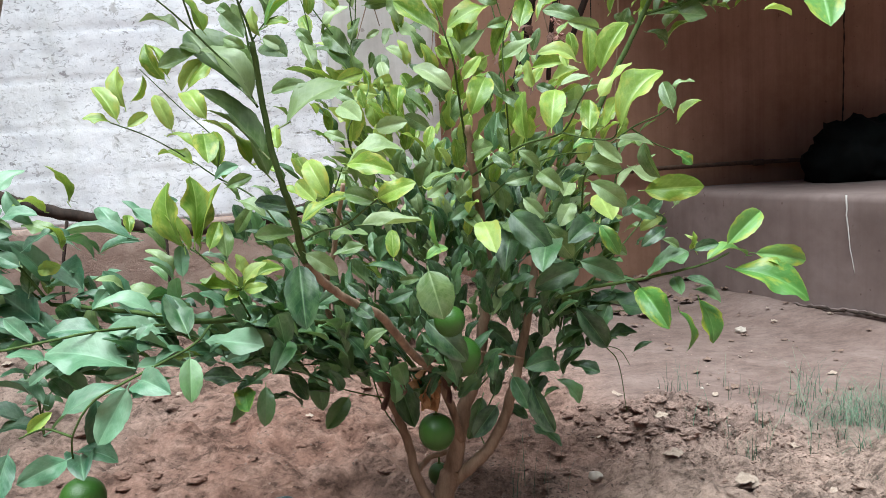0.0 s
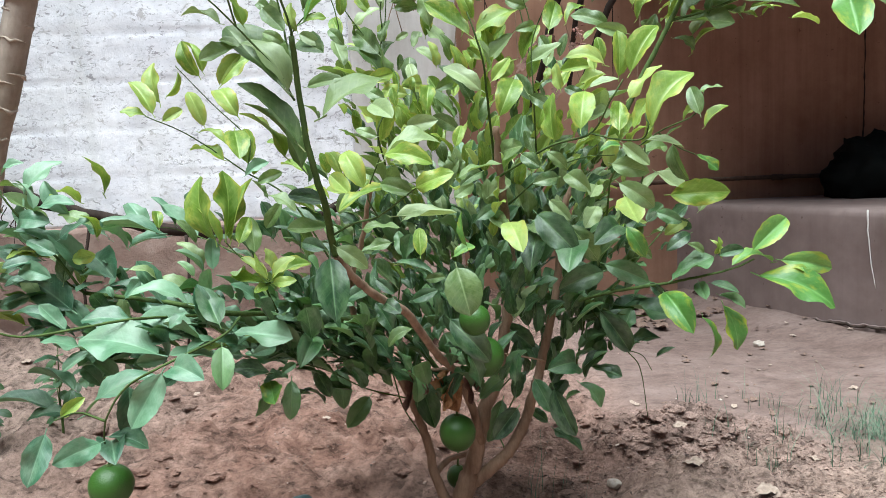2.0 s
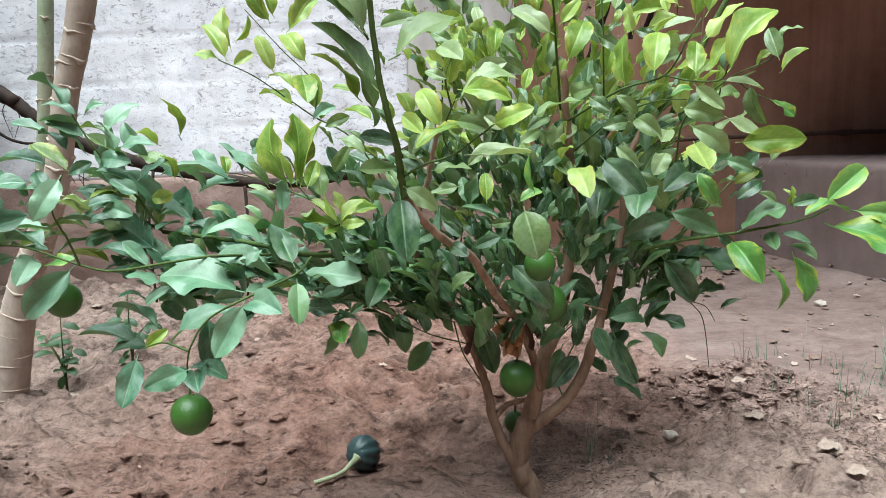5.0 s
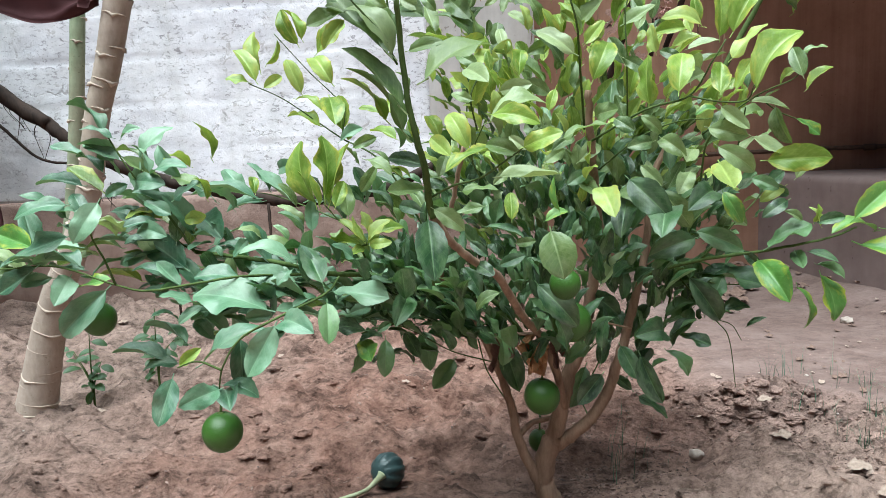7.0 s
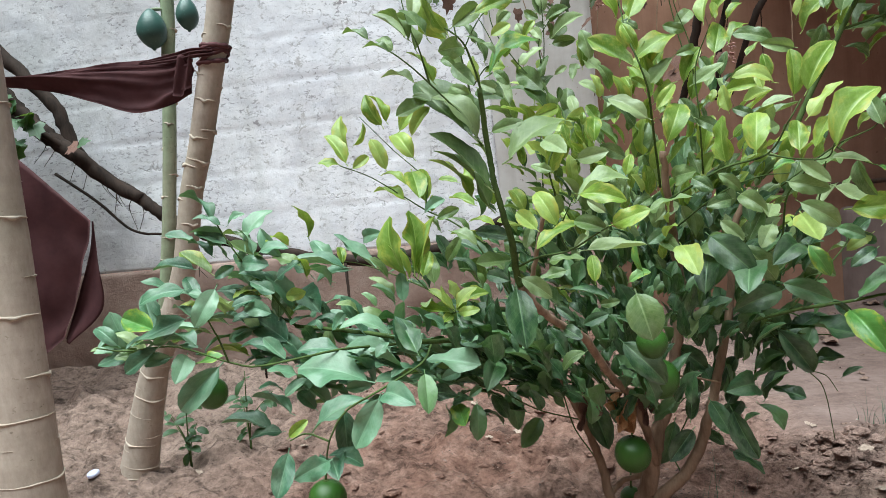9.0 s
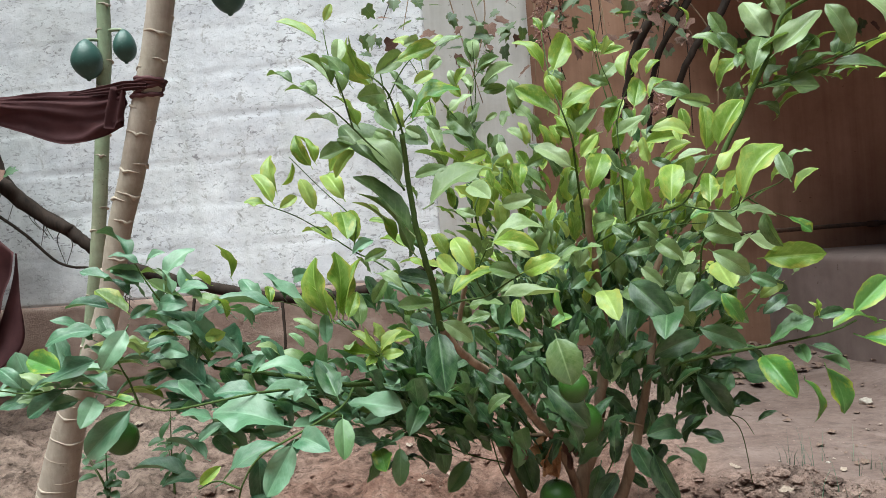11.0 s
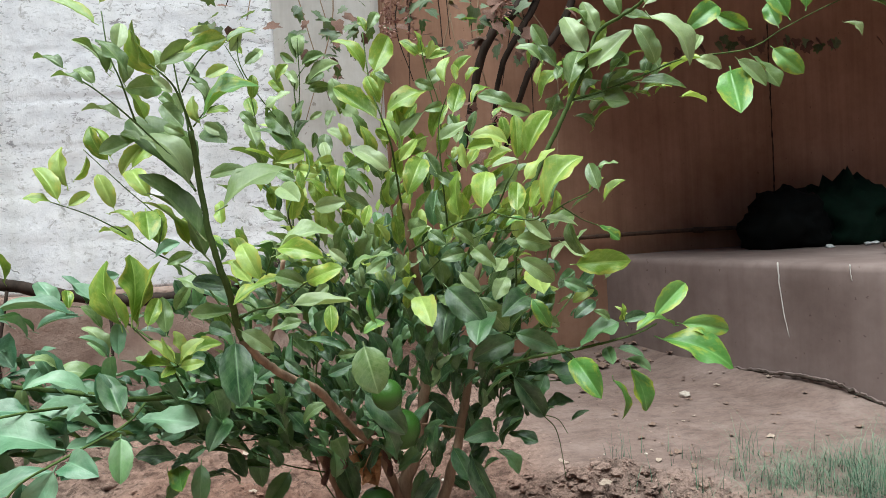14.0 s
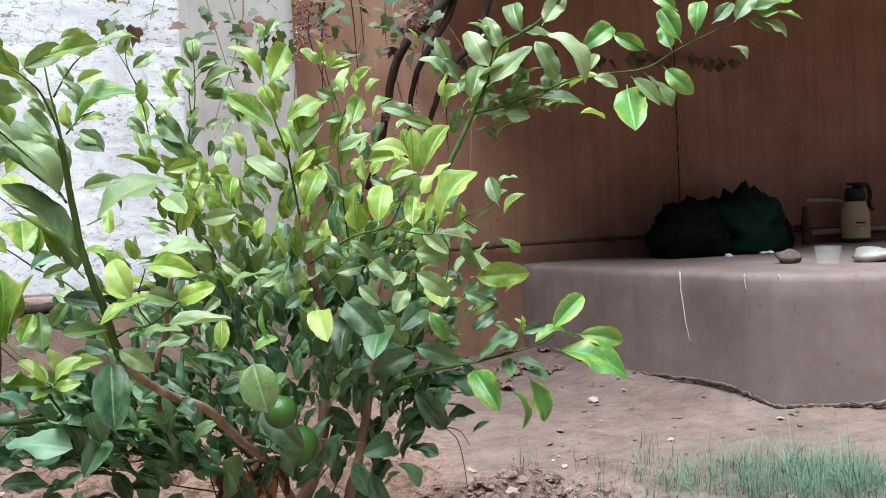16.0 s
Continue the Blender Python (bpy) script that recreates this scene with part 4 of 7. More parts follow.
# left end
leaf((-0.715, 0.950, 0.673), (-0.812, 0.950, 0.636), 0.43, 49, "m")
leaf((-0.774, 0.950, 0.654), (-0.826, 0.950, 0.684), 0.53, 0, "c")
leaf((-0.704, 0.950, 0.628), (-0.760, 0.950, 0.645), 0.48, 66, "m")
leaf((-0.749, 0.950, 0.614), (-0.801, 0.950, 0.606), 0.46, 0, "m")
leaf((-0.736, 0.969, 0.615), (-0.744, 0.931, 0.574), 0.56, 0, "m")
leaf((-0.680, 0.970, 0.595), (-0.761, 0.970, 0.523), 0.42, 12, "m")
leaf((-0.672, 0.970, 0.607), (-0.737, 0.970, 0.591), 0.47, 57, "c")
leaf((-0.602, 1.030, 0.588), (-0.677, 1.030, 0.603), 0.47, 33, "m")
leaf((-0.838, 0.950, 0.633), (-0.875, 0.950, 0.668), 0.47, 0, "m")
leaf((-0.814, 0.950, 0.624), (-0.879, 0.950, 0.610), 0.47, 34, "m")
leaf((-0.771, 0.950, 0.631), (-0.835, 0.950, 0.592), 0.43, 41, "m")
leaf((-0.731, 1.000, 0.647), (-0.809, 1.000, 0.650), 0.44, 60, "m")
# fruit sprig
leaf((-0.433, 0.950, 0.552), (-0.550, 0.950, 0.586), 0.46, 41, "m")
leaf((-0.485, 1.000, 0.593), (-0.567, 1.000, 0.599), 0.46, 47, "m")
leaf((-0.554, 1.000, 0.554), (-0.598, 1.000, 0.524), 0.47, 50, "m")
leaf((-0.547, 1.008, 0.497), (-0.569, 0.992, 0.539), 0.56, 0, "m")
leaf((-0.604, 1.050, 0.478), (-0.676, 1.050, 0.515), 0.47, 75, "m")
leaf((-0.658, 1.100, 0.438), (-0.763, 1.100, 0.457), 0.43, 51, "m")
leaf((-0.646, 1.100, 0.435), (-0.713, 1.100, 0.424), 0.46, 50, "m")
leaf((-0.560, 0.900, 0.491), (-0.523, 0.900, 0.520), 0.45, 0, "y")
leaf((-0.526, 0.880, 0.496), (-0.420, 0.880, 0.551), 0.46, 72, "m")
leaf((-0.484, 0.940, 0.524), (-0.487, 0.940, 0.440), 0.44, 0, "m")
leaf((-0.401, 0.850, 0.561), (-0.445, 0.850, 0.488), 0.47, 0, "m")
leaf((-0.514, 0.920, 0.456), (-0.459, 0.920, 0.435), 0.45, 33, "m")
leaf((-0.509, 0.780, 0.519), (-0.536, 0.780, 0.451), 0.52, 0, "m")
leaf((-0.472, 0.834, 0.481), (-0.519, 0.806, 0.464), 0.56, 0, "m")
leaf((-0.521, 0.955, 0.436), (-0.496, 0.905, 0.419), 0.56, 0, "m")
leaf((-0.407, 0.885, 0.556), (-0.358, 0.855, 0.541), 0.56, 0, "m")
leaf((-0.354, 0.932, 0.570), (-0.357, 0.928, 0.505), 0.56, 0, "m")
leaf((-0.367, 0.980, 0.580), (-0.390, 0.980, 0.651), 0.53, 0, "m")
leaf((-0.386, 1.080, 0.553), (-0.293, 1.080, 0.534), 0.43, 37, "m")
leaf((-0.404, 0.990, 0.613), (-0.491, 0.990, 0.628), 0.45, 48, "m")
leaf((-0.418, 1.040, 0.574), (-0.499, 1.040, 0.587), 0.43, 24, "m")
leaf((-0.447, 1.000, 0.536), (-0.495, 1.000, 0.532), 0.47, 0, "m")
leaf((-0.410, 0.980, 0.608), (-0.437, 0.980, 0.582), 0.48, 48, "m")
leaf((-0.527, 1.050, 0.614), (-0.499, 1.050, 0.644), 0.47, 49, "m")
leaf((-0.544, 1.058, 0.615), (-0.545, 1.042, 0.640), 0.56, 0, "m")
# wall sprig
leaf((-0.647, 1.500, 0.696), (-0.690, 1.500, 0.757), 0.49, 0, "m")
leaf((-0.590, 1.500, 0.693), (-0.640, 1.500, 0.762), 0.45, 60, "m")
leaf((-0.541, 1.500, 0.666), (-0.620, 1.500, 0.741), 0.44, 62, "m")
leaf((-0.595, 1.450, 0.685), (-0.745, 1.450, 0.694), 0.47, 72, "m")
leaf((-0.604, 1.500, 0.677), (-0.693, 1.500, 0.653), 0.45, 48, "m")
leaf((-0.592, 1.559, 0.744), (-0.540, 1.541, 0.752), 0.56, 0, "m")
leaf((-0.611, 1.450, 0.693), (-0.613, 1.450, 0.736), 0.55, 0, "y")
# upright sprig
leaf((-0.404, 1.120, 0.680), (-0.420, 1.120, 0.797), 0.47, -51, "y")
leaf((-0.389, 1.120, 0.687), (-0.386, 1.120, 0.805), 0.44, 43, "y")
leaf((-0.386, 1.120, 0.680), (-0.339, 1.120, 0.794), 0.45, -66, "y")
leaf((-0.392, 1.204, 0.673), (-0.363, 1.176, 0.732), 0.56, 0, "y")
leaf((-0.395, 1.120, 0.680), (-0.431, 1.120, 0.750), 0.43, 65, "y")
leaf((-0.326, 1.120, 0.621), (-0.368, 1.120, 0.664), 0.47, 54, "y")
leaf((-0.326, 1.120, 0.621), (-0.345, 1.120, 0.668), 0.42, -46, "y")
leaf((-0.330, 1.130, 0.618), (-0.347, 1.110, 0.605), 0.56, 0, "y")
leaf((-0.326, 1.120, 0.623), (-0.282, 1.120, 0.663), 0.45, 39, "y")
leaf((-0.324, 1.120, 0.623), (-0.302, 1.120, 0.643), 0.51, 0, "y")
leaf((-0.326, 1.120, 0.621), (-0.384, 1.120, 0.631), 0.48, 54, "y")
leaf((-0.324, 1.120, 0.619), (-0.284, 1.120, 0.621), 0.43, 0, "y")
leaf((-0.331, 1.180, 0.617), (-0.267, 1.180, 0.644), 0.45, 41, "y")
leaf((-0.325, 1.160, 0.627), (-0.337, 1.160, 0.671), 0.46, 43, "y")
leaf((-0.329, 1.211, 0.601), (-0.287, 1.189, 0.582), 0.56, 0, "m")
# high left
leaf((-0.500, 1.170, 0.890), (-0.535, 1.170, 0.950), 0.43, -24, "y")
leaf((-0.514, 1.240, 0.916), (-0.520, 1.240, 0.994), 0.42, -54, "y")
leaf((-0.505, 1.240, 0.930), (-0.481, 1.240, 0.975), 0.46, 60, "y")
leaf((-0.496, 1.179, 0.886), (-0.452, 1.161, 0.910), 0.56, 0, "y")
leaf((-0.452, 1.280, 0.877), (-0.478, 1.280, 0.945), 0.42, 10, "y")
leaf((-0.469, 1.280, 0.878), (-0.420, 1.280, 0.851), 0.44, 47, "y")
leaf((-0.508, 1.170, 0.892), (-0.554, 1.170, 0.901), 0.44, 62, "y")
leaf((-0.418, 1.280, 0.820), (-0.482, 1.280, 0.843), 0.46, 60, "y")
leaf((-0.445, 1.250, 0.959), (-0.473, 1.250, 1.024), 0.44, -30, "y")
leaf((-0.430, 1.300, 0.951), (-0.370, 1.300, 1.006), 0.47, 37, "y")
leaf((-0.399, 1.314, 0.898), (-0.432, 1.306, 0.960), 0.56, 0, "y")
leaf((-0.410, 1.310, 0.883), (-0.395, 1.270, 0.823), 0.56, 0, "y")
leaf((-0.385, 1.290, 0.808), (-0.387, 1.290, 0.882), 0.48, 0, "y")
leaf((-0.370, 1.256, 0.791), (-0.359, 1.244, 0.828), 0.56, 0, "y")
leaf((-0.387, 1.250, 0.791), (-0.340, 1.250, 0.817), 0.43, 26, "m")
leaf((-0.356, 1.200, 0.780), (-0.308, 1.200, 0.799), 0.42, 7, "m")
leaf((-0.329, 1.150, 0.761), (-0.284, 1.150, 0.729), 0.42, 37, "m")
leaf((-0.309, 1.200, 0.750), (-0.341, 1.200, 0.703), 0.42, -11, "m")
# front stem
leaf((-0.239, 0.940, 0.887), (-0.303, 0.940, 0.960), 0.44, 37, "m")
leaf((-0.239, 0.950, 0.921), (-0.283, 0.950, 0.974), 0.51, 0, "m")
leaf((-0.227, 0.930, 0.817), (-0.309, 0.930, 0.913), 0.45, 66, "m")
leaf((-0.229, 0.960, 0.788), (-0.311, 0.960, 0.892), 0.47, 73, "m")
leaf((-0.259, 1.000, 0.806), (-0.326, 1.000, 0.878), 0.43, 58, "y")
leaf((-0.212, 0.920, 0.855), (-0.104, 0.920, 0.912), 0.48, 67, "m")
leaf((-0.232, 0.980, 0.904), (-0.179, 0.980, 0.912), 0.44, 31, "m")
leaf((-0.186, 0.980, 0.783), (-0.202, 0.980, 0.823), 0.55, 0, "y")
leaf((-0.146, 0.830, 0.761), (-0.168, 0.830, 0.813), 0.48, 0, "y")
leaf((-0.170, 0.920, 0.756), (-0.196, 0.920, 0.791), 0.55, 0, "y")
leaf((-0.126, 0.790, 0.803), (-0.071, 0.790, 0.787), 0.42, 27, "y")
leaf((-0.129, 0.780, 0.796), (-0.056, 0.780, 0.819), 0.44, 66, "m")
leaf((-0.092, 0.750, 0.765), (-0.049, 0.750, 0.776), 0.48, 0, "y")
leaf((-0.086, 0.790, 0.756), (-0.126, 0.790, 0.775), 0.49, 0, "m")
leaf((-0.121, 0.850, 0.730), (-0.043, 0.850, 0.729), 0.42, 52, "m")
leaf((-0.103, 0.830, 0.765), (-0.174, 0.830, 0.736), 0.48, 52, "y")
leaf((-0.205, 0.980, 0.748), (-0.262, 0.980, 0.763), 0.44, 30, "m")
leaf((-0.210, 1.020, 0.711), (-0.271, 1.020, 0.708), 0.46, 33, "m")
leaf((-0.192, 0.954, 0.729), (-0.178, 0.946, 0.766), 0.56, 0, "m")
leaf((-0.044, 0.800, 0.775), (0.009, 0.800, 0.786), 0.44, 65, "m")
leaf((-0.213, 1.000, 0.678), (-0.210, 1.000, 0.577), 0.48, 0, "m")
leaf((-0.210, 1.020, 0.684), (-0.163, 1.020, 0.647), 0.45, 0, "m")
leaf((-0.219, 1.030, 0.677), (-0.255, 1.030, 0.695), 0.54, 0, "m")
leaf((-0.157, 1.080, 0.626), (-0.128, 1.080, 0.597), 0.43, 0, "m")
leaf((-0.147, 1.112, 0.583), (-0.120, 1.088, 0.564), 0.56, 0, "m")
leaf((-0.166, 0.950, 0.710), (-0.112, 0.950, 0.709), 0.44, 44, "m")
# centre
leaf((-0.083, 1.182, 0.638), (-0.083, 1.158, 0.699), 0.56, 0, "y")
leaf((-0.007, 1.120, 0.658), (-0.013, 1.120, 0.722), 0.44, -69, "c")
leaf((-0.034, 1.120, 0.648), (0.006, 1.120, 0.665), 0.47, 37, "c")
leaf((-0.031, 1.070, 0.643), (-0.013, 1.050, 0.565), 0.74, 0, "o", broad=True)
leaf((-0.124, 1.150, 0.675), (-0.179, 1.150, 0.661), 0.44, 27, "m")
leaf((-0.135, 1.200, 0.634), (-0.067, 1.200, 0.606), 0.48, 52, "m")
leaf((-0.079, 1.200, 0.602), (-0.042, 1.200, 0.603), 0.53, 0, "m")
leaf((-0.133, 1.403, 0.514), (-0.201, 1.397, 0.466), 0.56, 0, "m")
leaf((-0.080, 1.460, 0.440), (-0.130, 1.460, 0.382), 0.54, 0, "m")
leaf((-0.045, 1.390, 0.471), (-0.003, 1.390, 0.393), 0.48, 0, "m")
leaf((-0.041, 1.280, 0.522), (0.037, 1.280, 0.428), 0.44, 0, "m")
leaf((-0.169, 1.250, 0.589), (-0.222, 1.250, 0.560), 0.51, 0, "m")
leaf((-0.107, 1.300, 0.547), (-0.053, 1.300, 0.566), 0.45, 0, "m")
leaf((-0.036, 1.400, 0.516), (-0.084, 1.400, 0.470), 0.53, 0, "m")
leaf((-0.114, 1.206, 0.702), (-0.085, 1.194, 0.730), 0.56, 0, "m")
leaf((0.019, 1.260, 0.693), (0.057, 1.240, 0.723), 0.56, 0, "m")
leaf((-0.021, 1.250, 0.736), (0.019, 1.250, 0.764), 0.52, 0, "m")
leaf((0.046, 1.300, 0.732), (0.088, 1.300, 0.772), 0.53, 0, "m")
# low left
leaf((-0.281, 1.380, 0.470), (-0.230, 1.380, 0.425), 0.51, 0, "m")
leaf((-0.262, 1.162, 0.528), (-0.285, 1.118, 0.479), 0.56, 0, "m")
leaf((-0.342, 1.141, 0.459), (-0.327, 1.099, 0.427), 0.56, 0, "c")
leaf((-0.307, 1.150, 0.457), (-0.314, 1.150, 0.383), 0.43, 0, "m")
leaf((-0.361, 1.150, 0.453), (-0.371, 1.150, 0.393), 0.46, -55, "m")
leaf((-0.325, 1.100, 0.479), (-0.390, 1.100, 0.487), 0.44, 32, "m")
leaf((-0.316, 1.102, 0.474), (-0.289, 1.098, 0.496), 0.56, 0, "m")
leaf((-0.293, 1.300, 0.432), (-0.265, 1.300, 0.372), 0.47, 0, "m")
leaf((-0.271, 1.470, 0.387), (-0.261, 1.470, 0.289), 0.49, 0, "m")
leaf((-0.199, 1.467, 0.321), (-0.252, 1.453, 0.253), 0.56, 0, "m")
leaf((-0.252, 1.459, 0.401), (-0.204, 1.441, 0.364), 0.56, 0, "m")
leaf((-0.099, 1.464, 0.357), (-0.069, 1.456, 0.241), 0.56, 0, "m")
leaf((-0.125, 1.400, 0.371), (-0.079, 1.400, 0.335), 0.42, 13, "m")
leaf((-0.303, 1.209, 0.518), (-0.339, 1.191, 0.564), 0.56, 0, "m")
leaf((-0.275, 1.253, 0.561), (-0.235, 1.247, 0.508), 0.56, 0, "m")
leaf((-0.349, 1.200, 0.573), (-0.291, 1.200, 0.540), 0.51, 0, "m")
leaf((-0.202, 1.257, 0.547), (-0.241, 1.243, 0.593), 0.56, 0, "m")
leaf((-0.203, 1.411, 0.424), (-0.154, 1.389, 0.463), 0.56, 0, "m")
leaf((-0.327, 1.159, 0.510), (-0.364, 1.141, 0.500), 0.56, 0, "m")
leaf((-0.306, 1.323, 0.517), (-0.260, 1.277, 0.481), 0.56, 0, "m")
# low right
leaf((0.112, 1.410, 0.297), (0.056, 1.410, 0.224), 0.53, 0, "m")
leaf((0.137, 1.390, 0.362), (0.172, 1.390, 0.282), 0.52, 0, "m")
leaf((0.168, 1.350, 0.356), (0.212, 1.350, 0.247), 0.43, 34, "m")
leaf((0.227, 1.361, 0.389), (0.156, 1.319, 0.391), 0.56, 0, "m")
leaf((0.223, 1.370, 0.353), (0.270, 1.370, 0.294), 0.44, 44, "m")
leaf((0.246, 1.370, 0.383), (0.314, 1.370, 0.355), 0.44, 45, "m")
leaf((0.300, 1.420, 0.428), (0.266, 1.420, 0.369), 0.45, 0, "m")
leaf((0.264, 1.360, 0.507), (0.328, 1.360, 0.411), 0.44, 0, "m")
leaf((0.080, 1.450, 0.466), (0.151, 1.450, 0.402), 0.46, 0, "m")
leaf((0.183, 1.458, 0.233), (0.136, 1.442, 0.281), 0.56, 0, "m")
leaf((0.173, 1.400, 0.249), (0.237, 1.400, 0.193), 0.46, 47, "m")
leaf((0.090, 1.500, 0.289), (0.051, 1.500, 0.185), 0.43, -22, "m")
leaf((0.121, 1.500, 0.490), (0.218, 1.500, 0.496), 0.44, 32, "m")
leaf((0.295, 1.420, 0.497), (0.432, 1.420, 0.464), 0.45, 75, "m")
leaf((0.150, 1.505, 0.465), (0.118, 1.495, 0.524), 0.56, 0, "m")
leaf((0.251, 1.450, 0.472), (0.227, 1.450, 0.424), 0.45, 0, "m")
leaf((0.047, 1.412, 0.581), (0.079, 1.388, 0.628), 0.56, 0, "m")
# right
leaf((0.123, 1.250, 0.709), (0.197, 1.250, 0.625), 0.53, 0, "m")
leaf((0.076, 1.242, 0.696), (0.093, 1.198, 0.639), 0.56, 0, "y")
leaf((0.198, 1.252, 0.660), (0.171, 1.188, 0.602), 0.56, 0, "m")
leaf((0.183, 1.250, 0.687), (0.239, 1.250, 0.614), 0.45, 0, "m")
leaf((0.145, 1.320, 0.668), (0.121, 1.280, 0.592), 0.56, 0, "m")
leaf((0.267, 1.280, 0.592), (0.174, 1.280, 0.558), 0.47, 0, "m")
leaf((0.254, 1.290, 0.604), (0.344, 1.290, 0.561), 0.42, 0, "m")
leaf((0.291, 1.264, 0.675), (0.231, 1.236, 0.640), 0.56, 0, "m")
leaf((0.268, 1.180, 0.683), (0.302, 1.180, 0.624), 0.43, 0, "c")
leaf((0.313, 1.331, 0.726), (0.319, 1.269, 0.674), 0.56, 0, "y")
leaf((0.302, 1.280, 0.628), (0.348, 1.280, 0.606), 0.42, 15, "m")
leaf((0.399, 1.350, 0.719), (0.523, 1.350, 0.716), 0.44, 0, "y")
leaf((0.381, 1.360, 0.771), (0.463, 1.360, 0.710), 0.44, 40, "m")
leaf((0.319, 1.100, 0.818), (0.347, 1.100, 0.755), 0.47, 41, "m")
leaf((0.259, 1.050, 0.820), (0.319, 1.050, 0.803), 0.45, 51, "m")
leaf((0.460, 1.350, 0.799), (0.507, 1.350, 0.765), 0.45, 55, "c")
leaf((0.255, 1.230, 0.786), (0.325, 1.230, 0.763), 0.51, 0, "m")
leaf((0.229, 1.100, 0.759), (0.290, 1.100, 0.714), 0.45, 0, "m")
leaf((0.176, 1.222, 0.776), (0.214, 1.198, 0.738), 0.56, 0, "m")
leaf((0.232, 1.218, 0.752), (0.211, 1.182, 0.729), 0.56, 0, "m")
leaf((0.298, 1.270, 0.816), (0.254, 1.270, 0.807), 0.43, 44, "c")
leaf((0.268, 1.200, 0.822), (0.317, 1.200, 0.778), 0.42, 12, "m")
leaf((0.259, 1.308, 0.712), (0.229, 1.292, 0.667), 0.56, 0, "m")
leaf((0.159, 1.300, 0.727), (0.200, 1.300, 0.683), 0.46, 0, "m")
# right tip
leaf((0.380, 1.321, 0.542), (0.423, 1.279, 0.460), 0.56, 0, "c")
leaf((0.505, 1.330, 0.511), (0.535, 1.330, 0.411), 0.47, -48, "c")
leaf((0.460, 1.337, 0.551), (0.461, 1.303, 0.518), 0.56, 0, "m")
leaf((0.473, 1.320, 0.549), (0.533, 1.320, 0.523), 0.42, 39, "m")
leaf((0.494, 1.330, 0.523), (0.550, 1.330, 0.490), 0.42, 50, "m")
leaf((0.495, 1.400, 0.472), (0.509, 1.400, 0.376), 0.43, -70, "c")
leaf((0.387, 1.300, 0.555), (0.474, 1.300, 0.603), 0.46, 51, "m")
leaf((0.355, 1.320, 0.558), (0.390, 1.320, 0.520), 0.42, 0, "m")
leaf((0.478, 1.300, 0.604), (0.534, 1.300, 0.613), 0.46, 0, "m")
leaf((0.421, 1.300, 0.632), (0.457, 1.300, 0.610), 0.45, 40, "m")
leaf((0.404, 1.360, 0.671), (0.457, 1.360, 0.653), 0.42, 0, "m")
leaf((0.436, 1.300, 0.652), (0.386, 1.300, 0.618), 0.43, 0, "m")
# right end
leaf((0.554, 1.320, 0.599), (0.628, 1.320, 0.669), 0.42, 3, "c")
leaf((0.607, 1.320, 0.589), (0.717, 1.320, 0.565), 0.42, 0, "c")
leaf((0.558, 1.320, 0.565), (0.719, 1.320, 0.485), 0.45, 36, "c")
leaf((0.611, 1.320, 0.584), (0.523, 1.320, 0.579), 0.44, 59, "c")
leaf((0.494, 1.300, 0.595), (0.469, 1.300, 0.636), 0.42, 40, "y")
leaf((0.478, 1.300, 0.602), (0.486, 1.300, 0.640), 0.47, 53, "y")
# mid high
leaf((0.181, 1.123, 0.833), (0.189, 1.117, 0.908), 0.56, 0, "y")
leaf((0.148, 1.170, 0.822), (0.149, 1.170, 0.910), 0.46, -41, "y")
leaf((0.062, 1.220, 0.867), (0.095, 1.220, 0.943), 0.51, 0, "y")
leaf((0.228, 1.070, 0.827), (0.230, 1.070, 0.882), 0.53, 0, "y")
leaf((0.250, 1.010, 0.826), (0.320, 1.010, 0.912), 0.45, 45, "y")
leaf((0.245, 1.090, 0.877), (0.301, 1.090, 0.929), 0.43, 39, "y")
leaf((0.248, 1.070, 0.831), (0.274, 1.070, 0.880), 0.44, -36, "y")
leaf((-0.110, 1.107, 0.886), (-0.114, 1.073, 0.921), 0.56, 0, "y")
leaf((-0.086, 1.132, 0.911), (-0.082, 1.108, 0.934), 0.56, 0, "y")
leaf((-0.060, 1.210, 0.886), (-0.053, 1.210, 0.938), 0.53, 0, "y")
leaf((-0.018, 1.165, 0.821), (-0.007, 1.135, 0.863), 0.56, 0, "y")
leaf((0.057, 1.172, 0.812), (0.087, 1.128, 0.817), 0.56, 0, "m")
leaf((0.093, 1.190, 0.812), (0.123, 1.170, 0.785), 0.56, 0, "m")
leaf((0.120, 1.250, 0.915), (0.168, 1.250, 0.884), 0.45, 0, "m")
leaf((0.029, 1.300, 0.907), (-0.031, 1.300, 0.975), 0.43, 38, "m")
leaf((0.001, 1.250, 0.854), (-0.047, 1.250, 0.885), 0.45, 0, "m")
leaf((0.165, 1.200, 0.766), (0.118, 1.200, 0.754), 0.54, 0, "m")
leaf((0.137, 1.200, 0.815), (0.175, 1.200, 0.780), 0.42, 10, "m")
leaf((-0.154, 1.166, 0.901), (-0.119, 1.134, 0.869), 0.56, 0, "m")
leaf((-0.138, 1.113, 0.841), (-0.172, 1.087, 0.858), 0.56, 0, "m")
leaf((-0.101, 1.150, 0.860), (-0.046, 1.150, 0.866), 0.49, 0, "m")
leaf((0.212, 1.200, 0.913), (0.267, 1.200, 0.924), 0.45, 49, "m")
leaf((0.259, 1.311, 0.956), (0.243, 1.289, 0.992), 0.56, 0, "y")
leaf((0.194, 1.350, 0.966), (0.261, 1.350, 0.972), 0.46, 31, "y")
leaf((0.163, 1.307, 0.941), (0.169, 1.293, 0.967), 0.56, 0, "y")
leaf((0.050, 1.451, 0.990), (0.033, 1.449, 1.034), 0.56, 0, "y")
